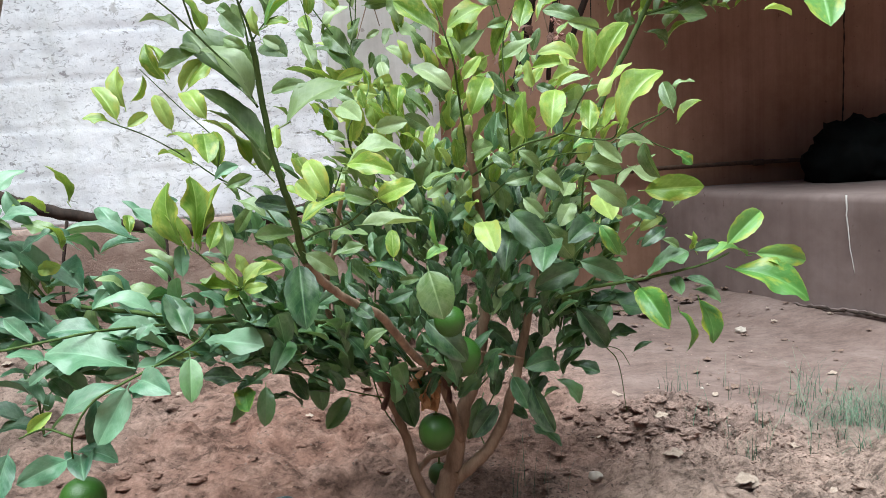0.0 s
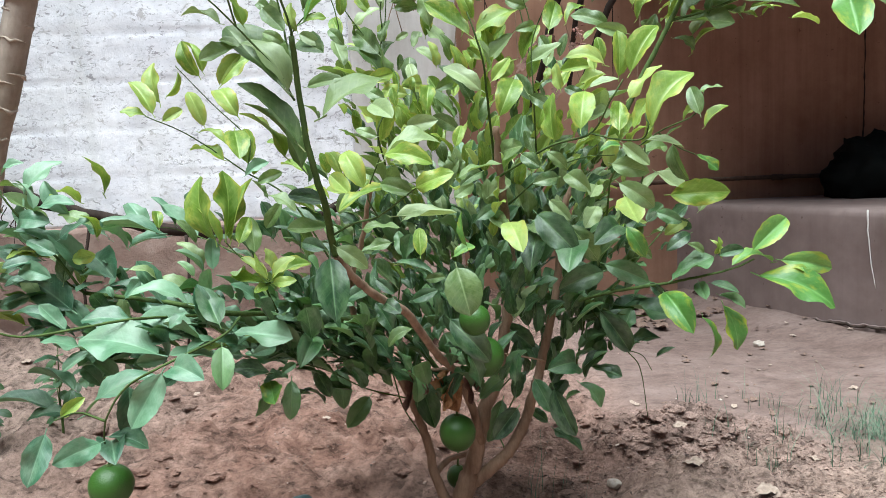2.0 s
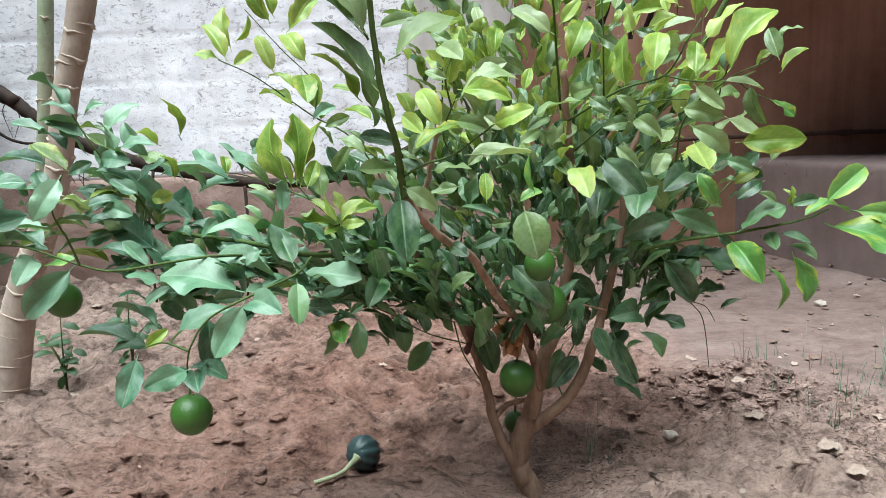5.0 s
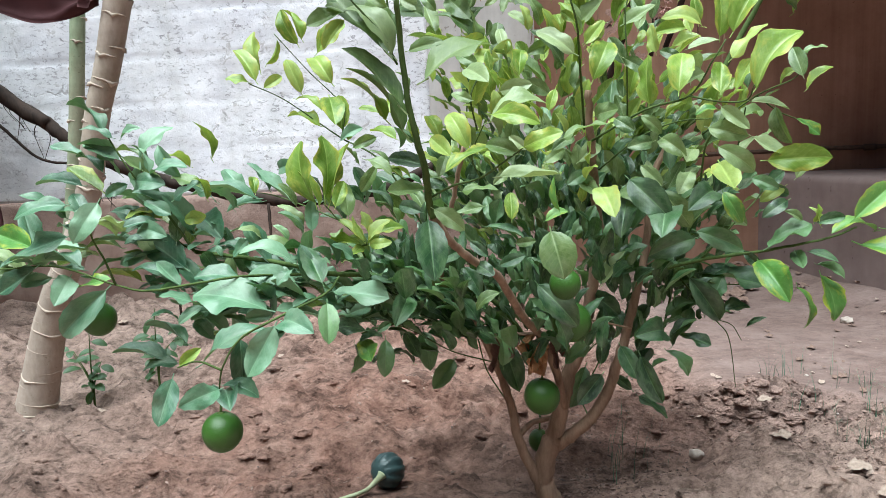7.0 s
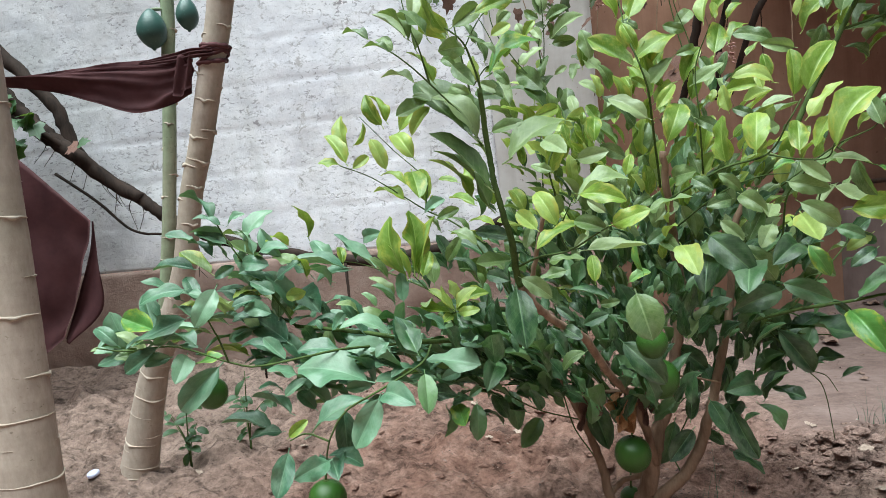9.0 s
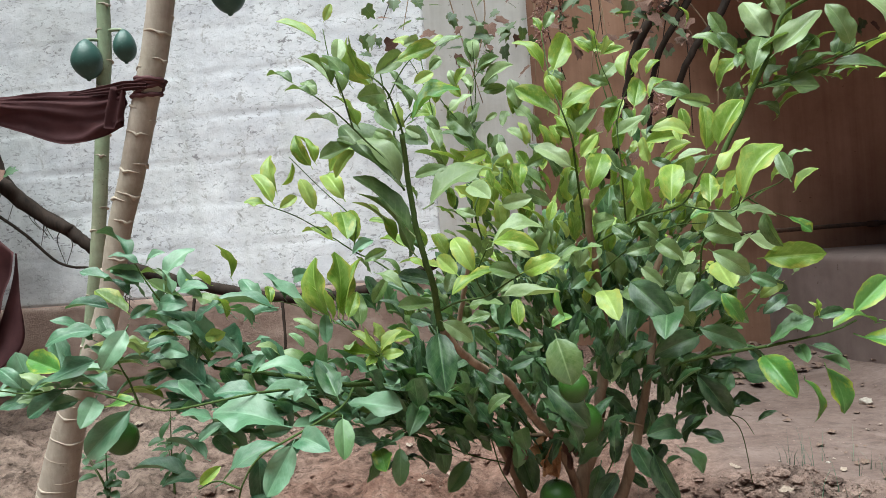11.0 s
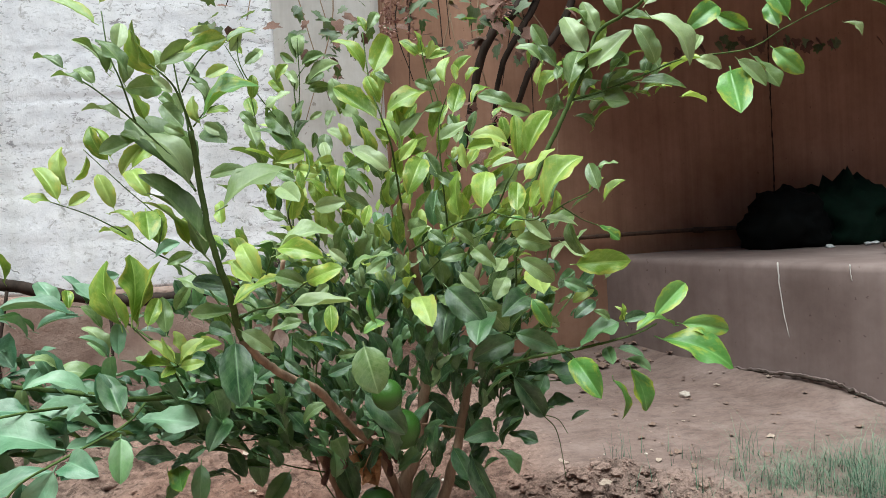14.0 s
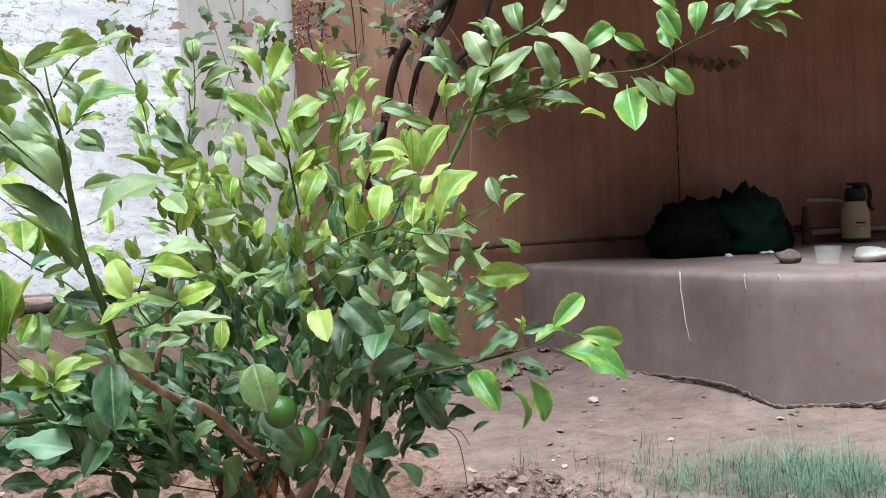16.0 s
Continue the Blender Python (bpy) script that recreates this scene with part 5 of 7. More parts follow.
leaf((0.083, 1.450, 0.966), (0.129, 1.450, 1.007), 0.53, 0, "y")
# front top
leaf((-0.340, 0.930, 1.102), (-0.400, 0.930, 1.136), 0.45, 59, "y")
leaf((-0.315, 0.905, 1.061), (-0.305, 0.895, 1.098), 0.56, 0, "m")
leaf((-0.266, 0.900, 1.031), (-0.292, 0.900, 1.102), 0.43, -67, "y")
leaf((-0.309, 0.860, 1.022), (-0.351, 0.860, 1.066), 0.42, 77, "m")
leaf((-0.285, 0.860, 1.017), (-0.323, 0.860, 1.065), 0.44, 68, "m")
leaf((-0.262, 0.880, 1.037), (-0.216, 0.880, 1.066), 0.49, 0, "m")
leaf((-0.234, 0.880, 1.050), (-0.176, 0.880, 1.067), 0.43, 30, "y")
leaf((-0.182, 0.900, 1.068), (-0.140, 0.900, 1.081), 0.43, 62, "m")
leaf((-0.222, 0.900, 1.076), (-0.198, 0.900, 1.086), 0.56, 0, "m")
leaf((-0.214, 0.918, 1.028), (-0.180, 0.902, 1.042), 0.56, 0, "y")
leaf((-0.241, 0.832, 0.999), (-0.273, 0.808, 0.991), 0.56, 0, "m")
leaf((-0.226, 0.920, 0.974), (-0.143, 0.920, 1.018), 0.43, 57, "c")
leaf((-0.323, 0.950, 0.984), (-0.376, 0.950, 0.996), 0.47, 57, "m")
leaf((-0.424, 1.200, 0.960), (-0.457, 1.200, 1.016), 0.43, -35, "y")
leaf((-0.301, 0.970, 0.962), (-0.363, 0.970, 0.942), 0.47, 45, "m")
leaf((-0.313, 1.000, 0.960), (-0.348, 1.000, 0.916), 0.44, -26, "y")
leaf((-0.244, 0.950, 0.890), (-0.324, 0.950, 0.996), 0.48, 48, "m")
leaf((-0.243, 0.970, 0.915), (-0.262, 0.970, 0.976), 0.49, 0, "m")
leaf((-0.229, 0.900, 1.019), (-0.209, 0.900, 0.999), 0.44, 47, "m")
leaf((-0.249, 1.065, 0.986), (-0.210, 1.035, 0.957), 0.56, 0, "m")
leaf((-0.373, 0.900, 1.041), (-0.411, 0.900, 1.055), 0.47, 57, "m")
leaf((-0.343, 0.880, 1.016), (-0.383, 0.880, 1.025), 0.46, 73, "m")
leaf((-0.341, 0.900, 1.023), (-0.365, 0.900, 1.042), 0.47, 38, "m")
leaf((-0.243, 0.880, 1.002), (-0.266, 0.880, 1.024), 0.43, 0, "m")
leaf((-0.271, 0.920, 1.000), (-0.244, 0.920, 0.965), 0.50, 0, "m")
leaf((-0.328, 0.900, 1.118), (-0.316, 0.900, 1.142), 0.47, 0, "y")
# back left
leaf((-0.129, 1.450, 1.174), (-0.125, 1.450, 1.233), 0.56, 0, "m")
leaf((-0.123, 1.450, 1.164), (-0.072, 1.450, 1.186), 0.46, 42, "m")
leaf((-0.130, 1.450, 1.169), (-0.161, 1.450, 1.192), 0.42, 0, "m")
leaf((-0.119, 1.462, 1.129), (-0.075, 1.438, 1.148), 0.56, 0, "m")
leaf((-0.115, 1.450, 1.117), (-0.061, 1.450, 1.120), 0.44, 0, "m")
leaf((-0.129, 1.450, 1.110), (-0.171, 1.450, 1.161), 0.45, 56, "m")
leaf((-0.143, 1.450, 1.045), (-0.121, 1.450, 1.093), 0.43, -33, "m")
leaf((-0.146, 1.450, 1.010), (-0.112, 1.450, 1.052), 0.48, -33, "m")
leaf((-0.109, 1.450, 0.991), (-0.102, 1.450, 1.027), 0.44, 43, "m")
leaf((-0.216, 1.305, 1.135), (-0.187, 1.295, 1.157), 0.56, 0, "m")
leaf((-0.205, 1.300, 1.068), (-0.201, 1.300, 1.117), 0.47, 0, "y")
leaf((-0.185, 1.300, 1.052), (-0.134, 1.300, 1.082), 0.47, 40, "m")
leaf((-0.137, 1.320, 0.999), (-0.182, 1.320, 1.051), 0.53, 0, "m")
leaf((-0.127, 1.320, 0.955), (-0.206, 1.320, 1.015), 0.46, 62, "m")
leaf((-0.108, 1.302, 0.938), (-0.064, 1.298, 0.951), 0.56, 0, "y")
leaf((-0.166, 1.250, 0.947), (-0.114, 1.250, 0.964), 0.48, 0, "y")
leaf((-0.086, 1.250, 0.922), (-0.136, 1.250, 0.935), 0.51, 0, "y")
leaf((-0.077, 1.370, 0.953), (-0.085, 1.370, 0.998), 0.49, 0, "m")
leaf((-0.126, 1.220, 0.911), (-0.164, 1.220, 0.934), 0.49, 0, "m")
leaf((-0.044, 1.300, 0.934), (0.000, 1.300, 0.953), 0.54, 0, "m")
leaf((-0.247, 1.350, 1.168), (-0.222, 1.350, 1.211), 0.42, 17, "m")
leaf((-0.198, 1.300, 1.017), (-0.227, 1.300, 1.050), 0.47, 0, "m")
leaf((-0.169, 1.400, 1.121), (-0.143, 1.400, 1.156), 0.45, 35, "y")
# centre top
leaf((0.027, 1.220, 1.008), (-0.055, 1.220, 1.074), 0.44, 36, "y")
leaf((0.019, 1.262, 1.098), (0.049, 1.238, 1.168), 0.56, 0, "y")
leaf((0.009, 1.270, 1.104), (-0.052, 1.270, 1.166), 0.44, 58, "y")
leaf((0.029, 1.220, 1.036), (0.005, 1.220, 1.090), 0.43, 0, "y")
leaf((0.019, 1.357, 1.207), (0.038, 1.343, 1.240), 0.56, 0, "m")
leaf((0.014, 1.350, 1.201), (0.000, 1.350, 1.235), 0.45, 36, "y")
leaf((0.160, 1.250, 1.016), (0.176, 1.250, 1.075), 0.54, 0, "y")
leaf((0.153, 1.280, 1.078), (0.167, 1.280, 1.133), 0.48, -45, "y")
leaf((0.167, 1.280, 1.088), (0.206, 1.280, 1.133), 0.42, 47, "y")
leaf((0.192, 1.280, 1.083), (0.222, 1.280, 1.109), 0.47, 46, "y")
leaf((0.175, 1.280, 1.084), (0.171, 1.280, 1.118), 0.43, 30, "y")
leaf((0.146, 1.420, 1.104), (0.054, 1.420, 1.061), 0.46, 45, "y")
leaf((0.127, 1.400, 1.056), (0.069, 1.400, 0.999), 0.42, 42, "m")
leaf((0.117, 1.450, 1.189), (0.167, 1.450, 1.180), 0.43, 29, "y")
leaf((0.087, 1.450, 1.208), (0.119, 1.450, 1.177), 0.46, 35, "y")
leaf((-0.024, 1.300, 0.973), (-0.071, 1.300, 1.010), 0.45, 51, "m")
leaf((-0.035, 1.300, 0.970), (-0.049, 1.300, 1.020), 0.46, 37, "y")
leaf((0.042, 1.220, 0.916), (-0.028, 1.220, 0.964), 0.42, 16, "m")
leaf((0.044, 1.250, 0.974), (0.017, 1.250, 0.998), 0.46, 0, "y")
leaf((0.054, 1.250, 0.934), (0.090, 1.250, 0.978), 0.42, -13, "y")
leaf((0.139, 1.350, 0.984), (0.205, 1.350, 1.021), 0.47, 33, "m")
leaf((0.180, 1.250, 0.914), (0.172, 1.250, 0.967), 0.43, -25, "y")
leaf((0.244, 1.120, 0.915), (0.243, 1.120, 0.996), 0.42, 39, "y")
leaf((0.258, 1.120, 0.918), (0.307, 1.120, 0.998), 0.43, 32, "y")
leaf((0.282, 1.300, 0.963), (0.203, 1.300, 0.981), 0.47, 46, "y")
leaf((0.319, 1.400, 1.056), (0.237, 1.400, 1.081), 0.45, 31, "m")
leaf((0.354, 1.400, 1.037), (0.287, 1.400, 1.053), 0.42, 9, "m")
leaf((0.283, 1.350, 0.974), (0.274, 1.350, 1.027), 0.46, 0, "y")
leaf((0.136, 1.450, 1.117), (0.175, 1.450, 1.151), 0.52, 0, "m")
leaf((0.138, 1.300, 0.902), (0.109, 1.300, 0.957), 0.45, 0, "m")
leaf((0.230, 1.265, 0.904), (0.183, 1.235, 0.925), 0.56, 0, "m")
# top right
leaf((0.491, 1.430, 1.161), (0.439, 1.430, 1.249), 0.49, 0, "m")
leaf((0.497, 1.430, 1.226), (0.445, 1.430, 1.260), 0.47, 55, "m")
leaf((0.419, 1.360, 1.082), (0.444, 1.360, 1.158), 0.49, 0, "m")
leaf((0.397, 1.420, 1.167), (0.366, 1.420, 1.230), 0.44, 0, "m")
leaf((0.419, 1.420, 1.131), (0.380, 1.420, 1.182), 0.43, 31, "m")
leaf((0.390, 1.420, 1.144), (0.327, 1.420, 1.182), 0.46, 51, "m")
leaf((0.459, 1.370, 1.113), (0.562, 1.370, 1.198), 0.44, 37, "m")
leaf((0.539, 1.426, 1.155), (0.555, 1.374, 1.125), 0.56, 0, "m")
leaf((0.614, 1.360, 1.115), (0.569, 1.360, 1.204), 0.47, 34, "m")
leaf((0.533, 1.230, 1.194), (0.613, 1.230, 1.091), 0.47, 47, "m")
leaf((0.618, 1.256, 1.157), (0.667, 1.214, 1.199), 0.56, 0, "c")
leaf((0.876, 1.440, 1.209), (0.792, 1.440, 1.246), 0.47, 0, "c")
leaf((0.663, 1.305, 1.131), (0.674, 1.295, 1.165), 0.56, 0, "m")
leaf((0.816, 1.436, 1.131), (0.807, 1.384, 1.020), 0.56, 0, "c")
leaf((0.802, 1.390, 1.140), (0.871, 1.390, 1.075), 0.45, 46, "m")
leaf((0.872, 1.370, 1.155), (0.945, 1.370, 1.095), 0.49, 0, "c")
leaf((0.841, 1.400, 1.151), (0.908, 1.400, 1.075), 0.42, 70, "m")
leaf((0.572, 1.380, 1.093), (0.682, 1.380, 1.073), 0.46, 52, "m")
leaf((0.592, 1.420, 1.123), (0.516, 1.420, 1.097), 0.43, 0, "m")
leaf((0.520, 1.420, 1.086), (0.591, 1.420, 1.063), 0.43, 62, "m")
leaf((0.445, 1.420, 1.065), (0.569, 1.420, 1.056), 0.45, 79, "m")
leaf((0.701, 1.380, 1.137), (0.764, 1.380, 1.113), 0.44, 23, "m")
leaf((0.901, 1.380, 1.195), (0.873, 1.380, 1.253), 0.56, 0, "c")
leaf((0.514, 1.420, 1.200), (0.481, 1.420, 1.273), 0.45, 0, "m")
leaf((0.549, 1.380, 1.223), (0.528, 1.380, 1.293), 0.54, 0, "m")
leaf((0.561, 1.300, 1.220), (0.611, 1.300, 1.284), 0.47, 0, "m")
leaf((0.546, 1.400, 1.241), (0.631, 1.400, 1.226), 0.47, 53, "m")
leaf((0.508, 1.450, 1.112), (0.460, 1.450, 1.150), 0.44, 0, "m")
leaf((0.444, 1.457, 1.055), (0.391, 1.443, 1.079), 0.56, 0, "m")
leaf((0.443, 1.420, 1.036), (0.491, 1.420, 1.007), 0.42, 43, "m")
# top tip
leaf((0.894, 1.330, 1.197), (0.842, 1.330, 1.274), 0.53, 0, "c")
leaf((0.950, 1.358, 1.223), (0.949, 1.342, 1.293), 0.56, 0, "c")
leaf((0.993, 1.360, 1.249), (1.042, 1.360, 1.298), 0.44, 0, "m")
leaf((1.112, 1.380, 1.285), (1.247, 1.380, 1.267), 0.42, 72, "c")
leaf((1.134, 1.380, 1.265), (1.204, 1.380, 1.227), 0.47, 58, "m")
leaf((1.097, 1.380, 1.269), (1.162, 1.380, 1.234), 0.47, 56, "m")
leaf((1.097, 1.380, 1.285), (1.193, 1.380, 1.308), 0.44, 44, "m")
leaf((1.051, 1.360, 1.253), (1.098, 1.360, 1.317), 0.45, 0, "m")
leaf((1.143, 1.380, 1.292), (1.221, 1.380, 1.327), 0.44, 27, "c")
leaf((1.049, 1.380, 1.207), (1.095, 1.380, 1.174), 0.42, 70, "m")
leaf((0.891, 1.332, 1.266), (0.823, 1.328, 1.311), 0.56, 0, "c")
# backs
leaf((0.437, 1.262, 0.861), (0.408, 1.238, 0.921), 0.56, 0, "m")
leaf((0.446, 1.300, 0.914), (0.493, 1.300, 0.917), 0.48, 59, "m")
leaf((0.379, 1.350, 0.691), (0.432, 1.350, 0.664), 0.49, 0, "m")
leaf((0.451, 1.350, 0.674), (0.401, 1.350, 0.643), 0.44, 0, "y")
leaf((0.132, 1.328, 0.688), (0.187, 1.272, 0.646), 0.56, 0, "m")
leaf((0.044, 1.300, 0.718), (0.084, 1.300, 0.672), 0.53, 0, "m")
leaf((-0.047, 1.225, 0.760), (-0.081, 1.175, 0.794), 0.56, 0, "m")
leaf((0.033, 1.200, 0.786), (-0.008, 1.200, 0.759), 0.52, 0, "m")
# front cluster
leaf((-0.270, 0.920, 1.027), (-0.299, 0.920, 1.105), 0.45, -73, "y")
leaf((-0.313, 0.930, 1.023), (-0.346, 0.930, 1.082), 0.47, 72, "m")
leaf((-0.326, 0.930, 1.041), (-0.374, 0.930, 1.085), 0.44, 79, "m")
leaf((-0.354, 0.932, 1.025), (-0.363, 0.928, 1.051), 0.56, 0, "m")
leaf((-0.296, 0.950, 0.979), (-0.333, 0.950, 1.032), 0.47, 59, "y")
leaf((-0.205, 1.000, 1.093), (-0.244, 1.000, 1.113), 0.47, 39, "y")
leaf((-0.199, 1.000, 1.096), (-0.153, 1.000, 1.108), 0.44, 69, "y")
leaf((-0.237, 1.000, 1.036), (-0.254, 1.000, 1.071), 0.42, 26, "m")
leaf((-0.226, 1.000, 1.004), (-0.253, 1.000, 1.050), 0.45, 55, "m")
leaf((-0.245, 0.944, 0.958), (-0.269, 0.916, 0.973), 0.56, 0, "m")
leaf((-0.262, 1.000, 0.994), (-0.271, 1.000, 1.027), 0.44, 38, "m")
leaf((-0.237, 1.000, 0.977), (-0.245, 1.000, 1.021), 0.42, -49, "y")
leaf((-0.194, 1.000, 1.000), (-0.228, 1.000, 0.997), 0.46, 40, "y")
leaf((-0.206, 1.010, 0.966), (-0.234, 0.990, 0.984), 0.56, 0, "m")
leaf((-0.304, 0.950, 0.954), (-0.331, 0.950, 0.968), 0.48, 40, "m")
leaf((-0.275, 0.950, 1.027), (-0.307, 0.950, 1.060), 0.45, 58, "m")
leaf((-0.280, 1.000, 1.052), (-0.292, 1.000, 1.087), 0.45, 0, "m")
leaf((-0.269, 1.000, 1.006), (-0.289, 1.000, 1.026), 0.51, 0, "m")
# wall leaves
leaf((-0.224, 1.456, 1.170), (-0.198, 1.444, 1.200), 0.56, 0, "m")
leaf((-0.237, 1.458, 1.193), (-0.252, 1.442, 1.215), 0.56, 0, "y")
leaf((-0.165, 1.450, 1.127), (-0.179, 1.450, 1.167), 0.47, 0, "m")
leaf((-0.155, 1.450, 1.104), (-0.181, 1.450, 1.139), 0.51, 0, "y")
leaf((-0.220, 1.451, 1.060), (-0.233, 1.449, 1.106), 0.56, 0, "y")
leaf((-0.119, 1.456, 1.182), (-0.126, 1.444, 1.228), 0.56, 0, "m")
leaf((-0.138, 1.454, 1.171), (-0.158, 1.446, 1.189), 0.56, 0, "m")
leaf((-0.115, 1.450, 1.158), (-0.076, 1.450, 1.188), 0.43, 29, "m")
leaf((-0.114, 1.450, 1.126), (-0.043, 1.450, 1.165), 0.45, 55, "m")
leaf((-0.131, 1.458, 1.052), (-0.138, 1.442, 1.090), 0.56, 0, "y")
leaf((-0.113, 1.450, 1.051), (-0.084, 1.450, 1.067), 0.42, 11, "m")
leaf((-0.131, 1.450, 1.126), (-0.146, 1.450, 1.155), 0.55, 0, "m")
leaf((0.125, 1.400, 1.164), (0.084, 1.400, 1.196), 0.44, 38, "y")
leaf((0.128, 1.400, 1.164), (0.164, 1.400, 1.183), 0.46, 0, "y")
leaf((0.134, 1.400, 1.159), (0.183, 1.400, 1.168), 0.43, 40, "y")
leaf((0.122, 1.400, 1.167), (0.114, 1.400, 1.218), 0.46, 56, "y")
leaf((0.133, 1.400, 1.155), (0.150, 1.400, 1.195), 0.45, 44, "y")
leaf((0.062, 1.400, 1.111), (0.029, 1.400, 1.134), 0.44, 27, "m")
leaf((0.153, 1.400, 1.097), (0.108, 1.400, 1.116), 0.47, 0, "m")
leaf((0.168, 1.400, 1.062), (0.127, 1.400, 1.052), 0.49, 0, "m")
leaf((0.195, 1.405, 1.004), (0.173, 1.395, 1.044), 0.56, 0, "m")



# inner and far foliage, too dense to count
def fill_foliage():
    rng = random.Random(21)
    verts, faces, uvs, mats = [], [], [], []

    def add(m, mesh, mi):
        o = len(verts)
        verts.extend((m @ v.co)[:] for v in mesh.vertices)
        for p in mesh.polygons:
            faces.append([o + i for i in p.vertices])
            mats.append(mi)
            uvs.extend(mesh.uv_layers[0].data[i].uv[:] for i in p.loop_indices)

    clumps = ((0.05, 1.42, 0.62, 0.20, 0.10, 0.12, 46), (0.25, 1.46, 0.72, 0.15, 0.12, 0.14, 40), (-0.12, 1.40, 0.74, 0.16, 0.10, 0.13, 40),
              (0.03, 1.38, 0.84, 0.20, 0.10, 0.09, 44), (-0.28, 1.34, 0.60, 0.14, 0.12, 0.10, 30), (0.15, 1.48, 0.90, 0.14, 0.10, 0.10, 28),
              (-0.13, 1.40, 0.93, 0.12, 0.08, 0.10, 28), (0.30, 1.45, 0.60, 0.08, 0.08, 0.08, 12), (0.10, 1.44, 1.0, 0.14, 0.08, 0.07, 22),
              (-0.16, 1.40, 0.46, 0.14, 0.08, 0.05, 30), (-0.28, 1.26, 0.50, 0.10, 0.08, 0.05, 26), (0.20, 1.5, 0.52, 0.12, 0.08, 0.07, 14),
              (-0.02, 1.50, 0.47, 0.10, 0.06, 0.06, 30), (0.13, 1.52, 0.56, 0.10, 0.06, 0.07, 28), (0.26, 1.46, 0.50, 0.08, 0.06, 0.05, 18), (0.16, 1.43, 0.33, 0.07, 0.04, 0.05, 12), (-0.25, 1.42, 0.42, 0.10, 0.06, 0.04, 22), (-0.18, 1.48, 0.50, 0.12, 0.05, 0.06, 40), (0.05, 1.52, 0.66, 0.18, 0.06, 0.10, 70), (0.28, 1.52, 0.78, 0.14, 0.06, 0.12, 60), (0.30, 1.44, 0.66, 0.14, 0.06, 0.08, 40), (-0.10, 1.50, 0.80, 0.16, 0.06, 0.12, 50), (-0.52, 1.12, 0.62, 0.14, 0.05, 0.05, 26), (-0.64, 1.10, 0.70, 0.10, 0.05, 0.06, 22), (-0.80, 1.02, 0.62, 0.08, 0.04, 0.05, 18), (-0.45, 1.05, 0.54, 0.08, 0.05, 0.05, 14), (0.44, 1.46, 1.09, 0.08, 0.05, 0.09, 30), (0.60, 1.42, 1.10, 0.10, 0.04, 0.04, 14),
              # first three: mostly hidden back clumps, added to block light from the low leaves
              (0.05, 1.66, 0.66, 0.20, 0.10, 0.10, 130), (0.24, 1.64, 0.72, 0.14, 0.10, 0.10, 80), (-0.14, 1.60, 0.62, 0.14, 0.08, 0.08, 70), (-0.42, 1.12, 0.55, 0.11, 0.06, 0.05, 34), (-0.57, 1.08, 0.53, 0.09, 0.05, 0.05, 20),
              (-0.66, 1.08, 0.66, 0.10, 0.05, 0.07, 24), (-0.30, 1.24, 0.50, 0.11, 0.06, 0.06, 40), (-0.18, 1.36, 0.41, 0.13, 0.06, 0.05, 44), (-0.02, 1.36, 0.36, 0.10, 0.05, 0.05, 16),
              (0.26, 1.42, 0.42, 0.09, 0.06, 0.06, 24), (0.10, 1.36, 0.52, 0.12, 0.06, 0.06, 30))
    for cx, cy, cz, sx, sy, sz, n in clumps:
        for _ in range(int(n * (1.5 if cz < 0.61 else 1.0))):
            b = Vector((rng.gauss(cx, sx * 0.6), rng.gauss(cy, sy * 0.6), rng.gauss(cz, sz * 0.6)))
            out = (b - Vector((0.03, 1.45, cz - 0.22))).normalized()
            d = (out + Vector((rng.uniform(-0.8, 0.8), rng.uniform(-0.8, 0.8), rng.uniform(-0.5, 0.9)))).normalized()
            size = rng.uniform(0.045, 0.085)
            # young and olive kinds increase with height, also painting in the brighter crown light
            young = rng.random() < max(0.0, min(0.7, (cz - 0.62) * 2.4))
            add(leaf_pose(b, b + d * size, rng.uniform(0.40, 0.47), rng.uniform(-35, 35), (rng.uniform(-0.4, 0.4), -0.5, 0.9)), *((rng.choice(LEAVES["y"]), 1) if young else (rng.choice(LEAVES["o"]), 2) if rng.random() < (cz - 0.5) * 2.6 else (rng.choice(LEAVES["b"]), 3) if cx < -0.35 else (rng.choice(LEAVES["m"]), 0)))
    me = bpy.data.meshes.new("foliage")
    me.from_pydata([BUSH_AT @ Vector(v) for v in verts], [], faces)
    layer = me.uv_layers.new(name="UVMap")
    layer.data.foreach_set("uv", [c for q in uvs for c in q])
    me.materials.append(LEAF_M)
    me.materials.append(LEAF_Y)
    me.materials.append(LEAF_O)
    me.materials.append(LEAF_B)
    me.polygons.foreach_set("material_index", mats)
    me.polygons.foreach_set("use_smooth", [True] * len(faces))
    ob = new("foliage", me)
    ob.parent = bush
    tagged(ob, "dense inner green leaves", kind="stuff")


fill_foliage()


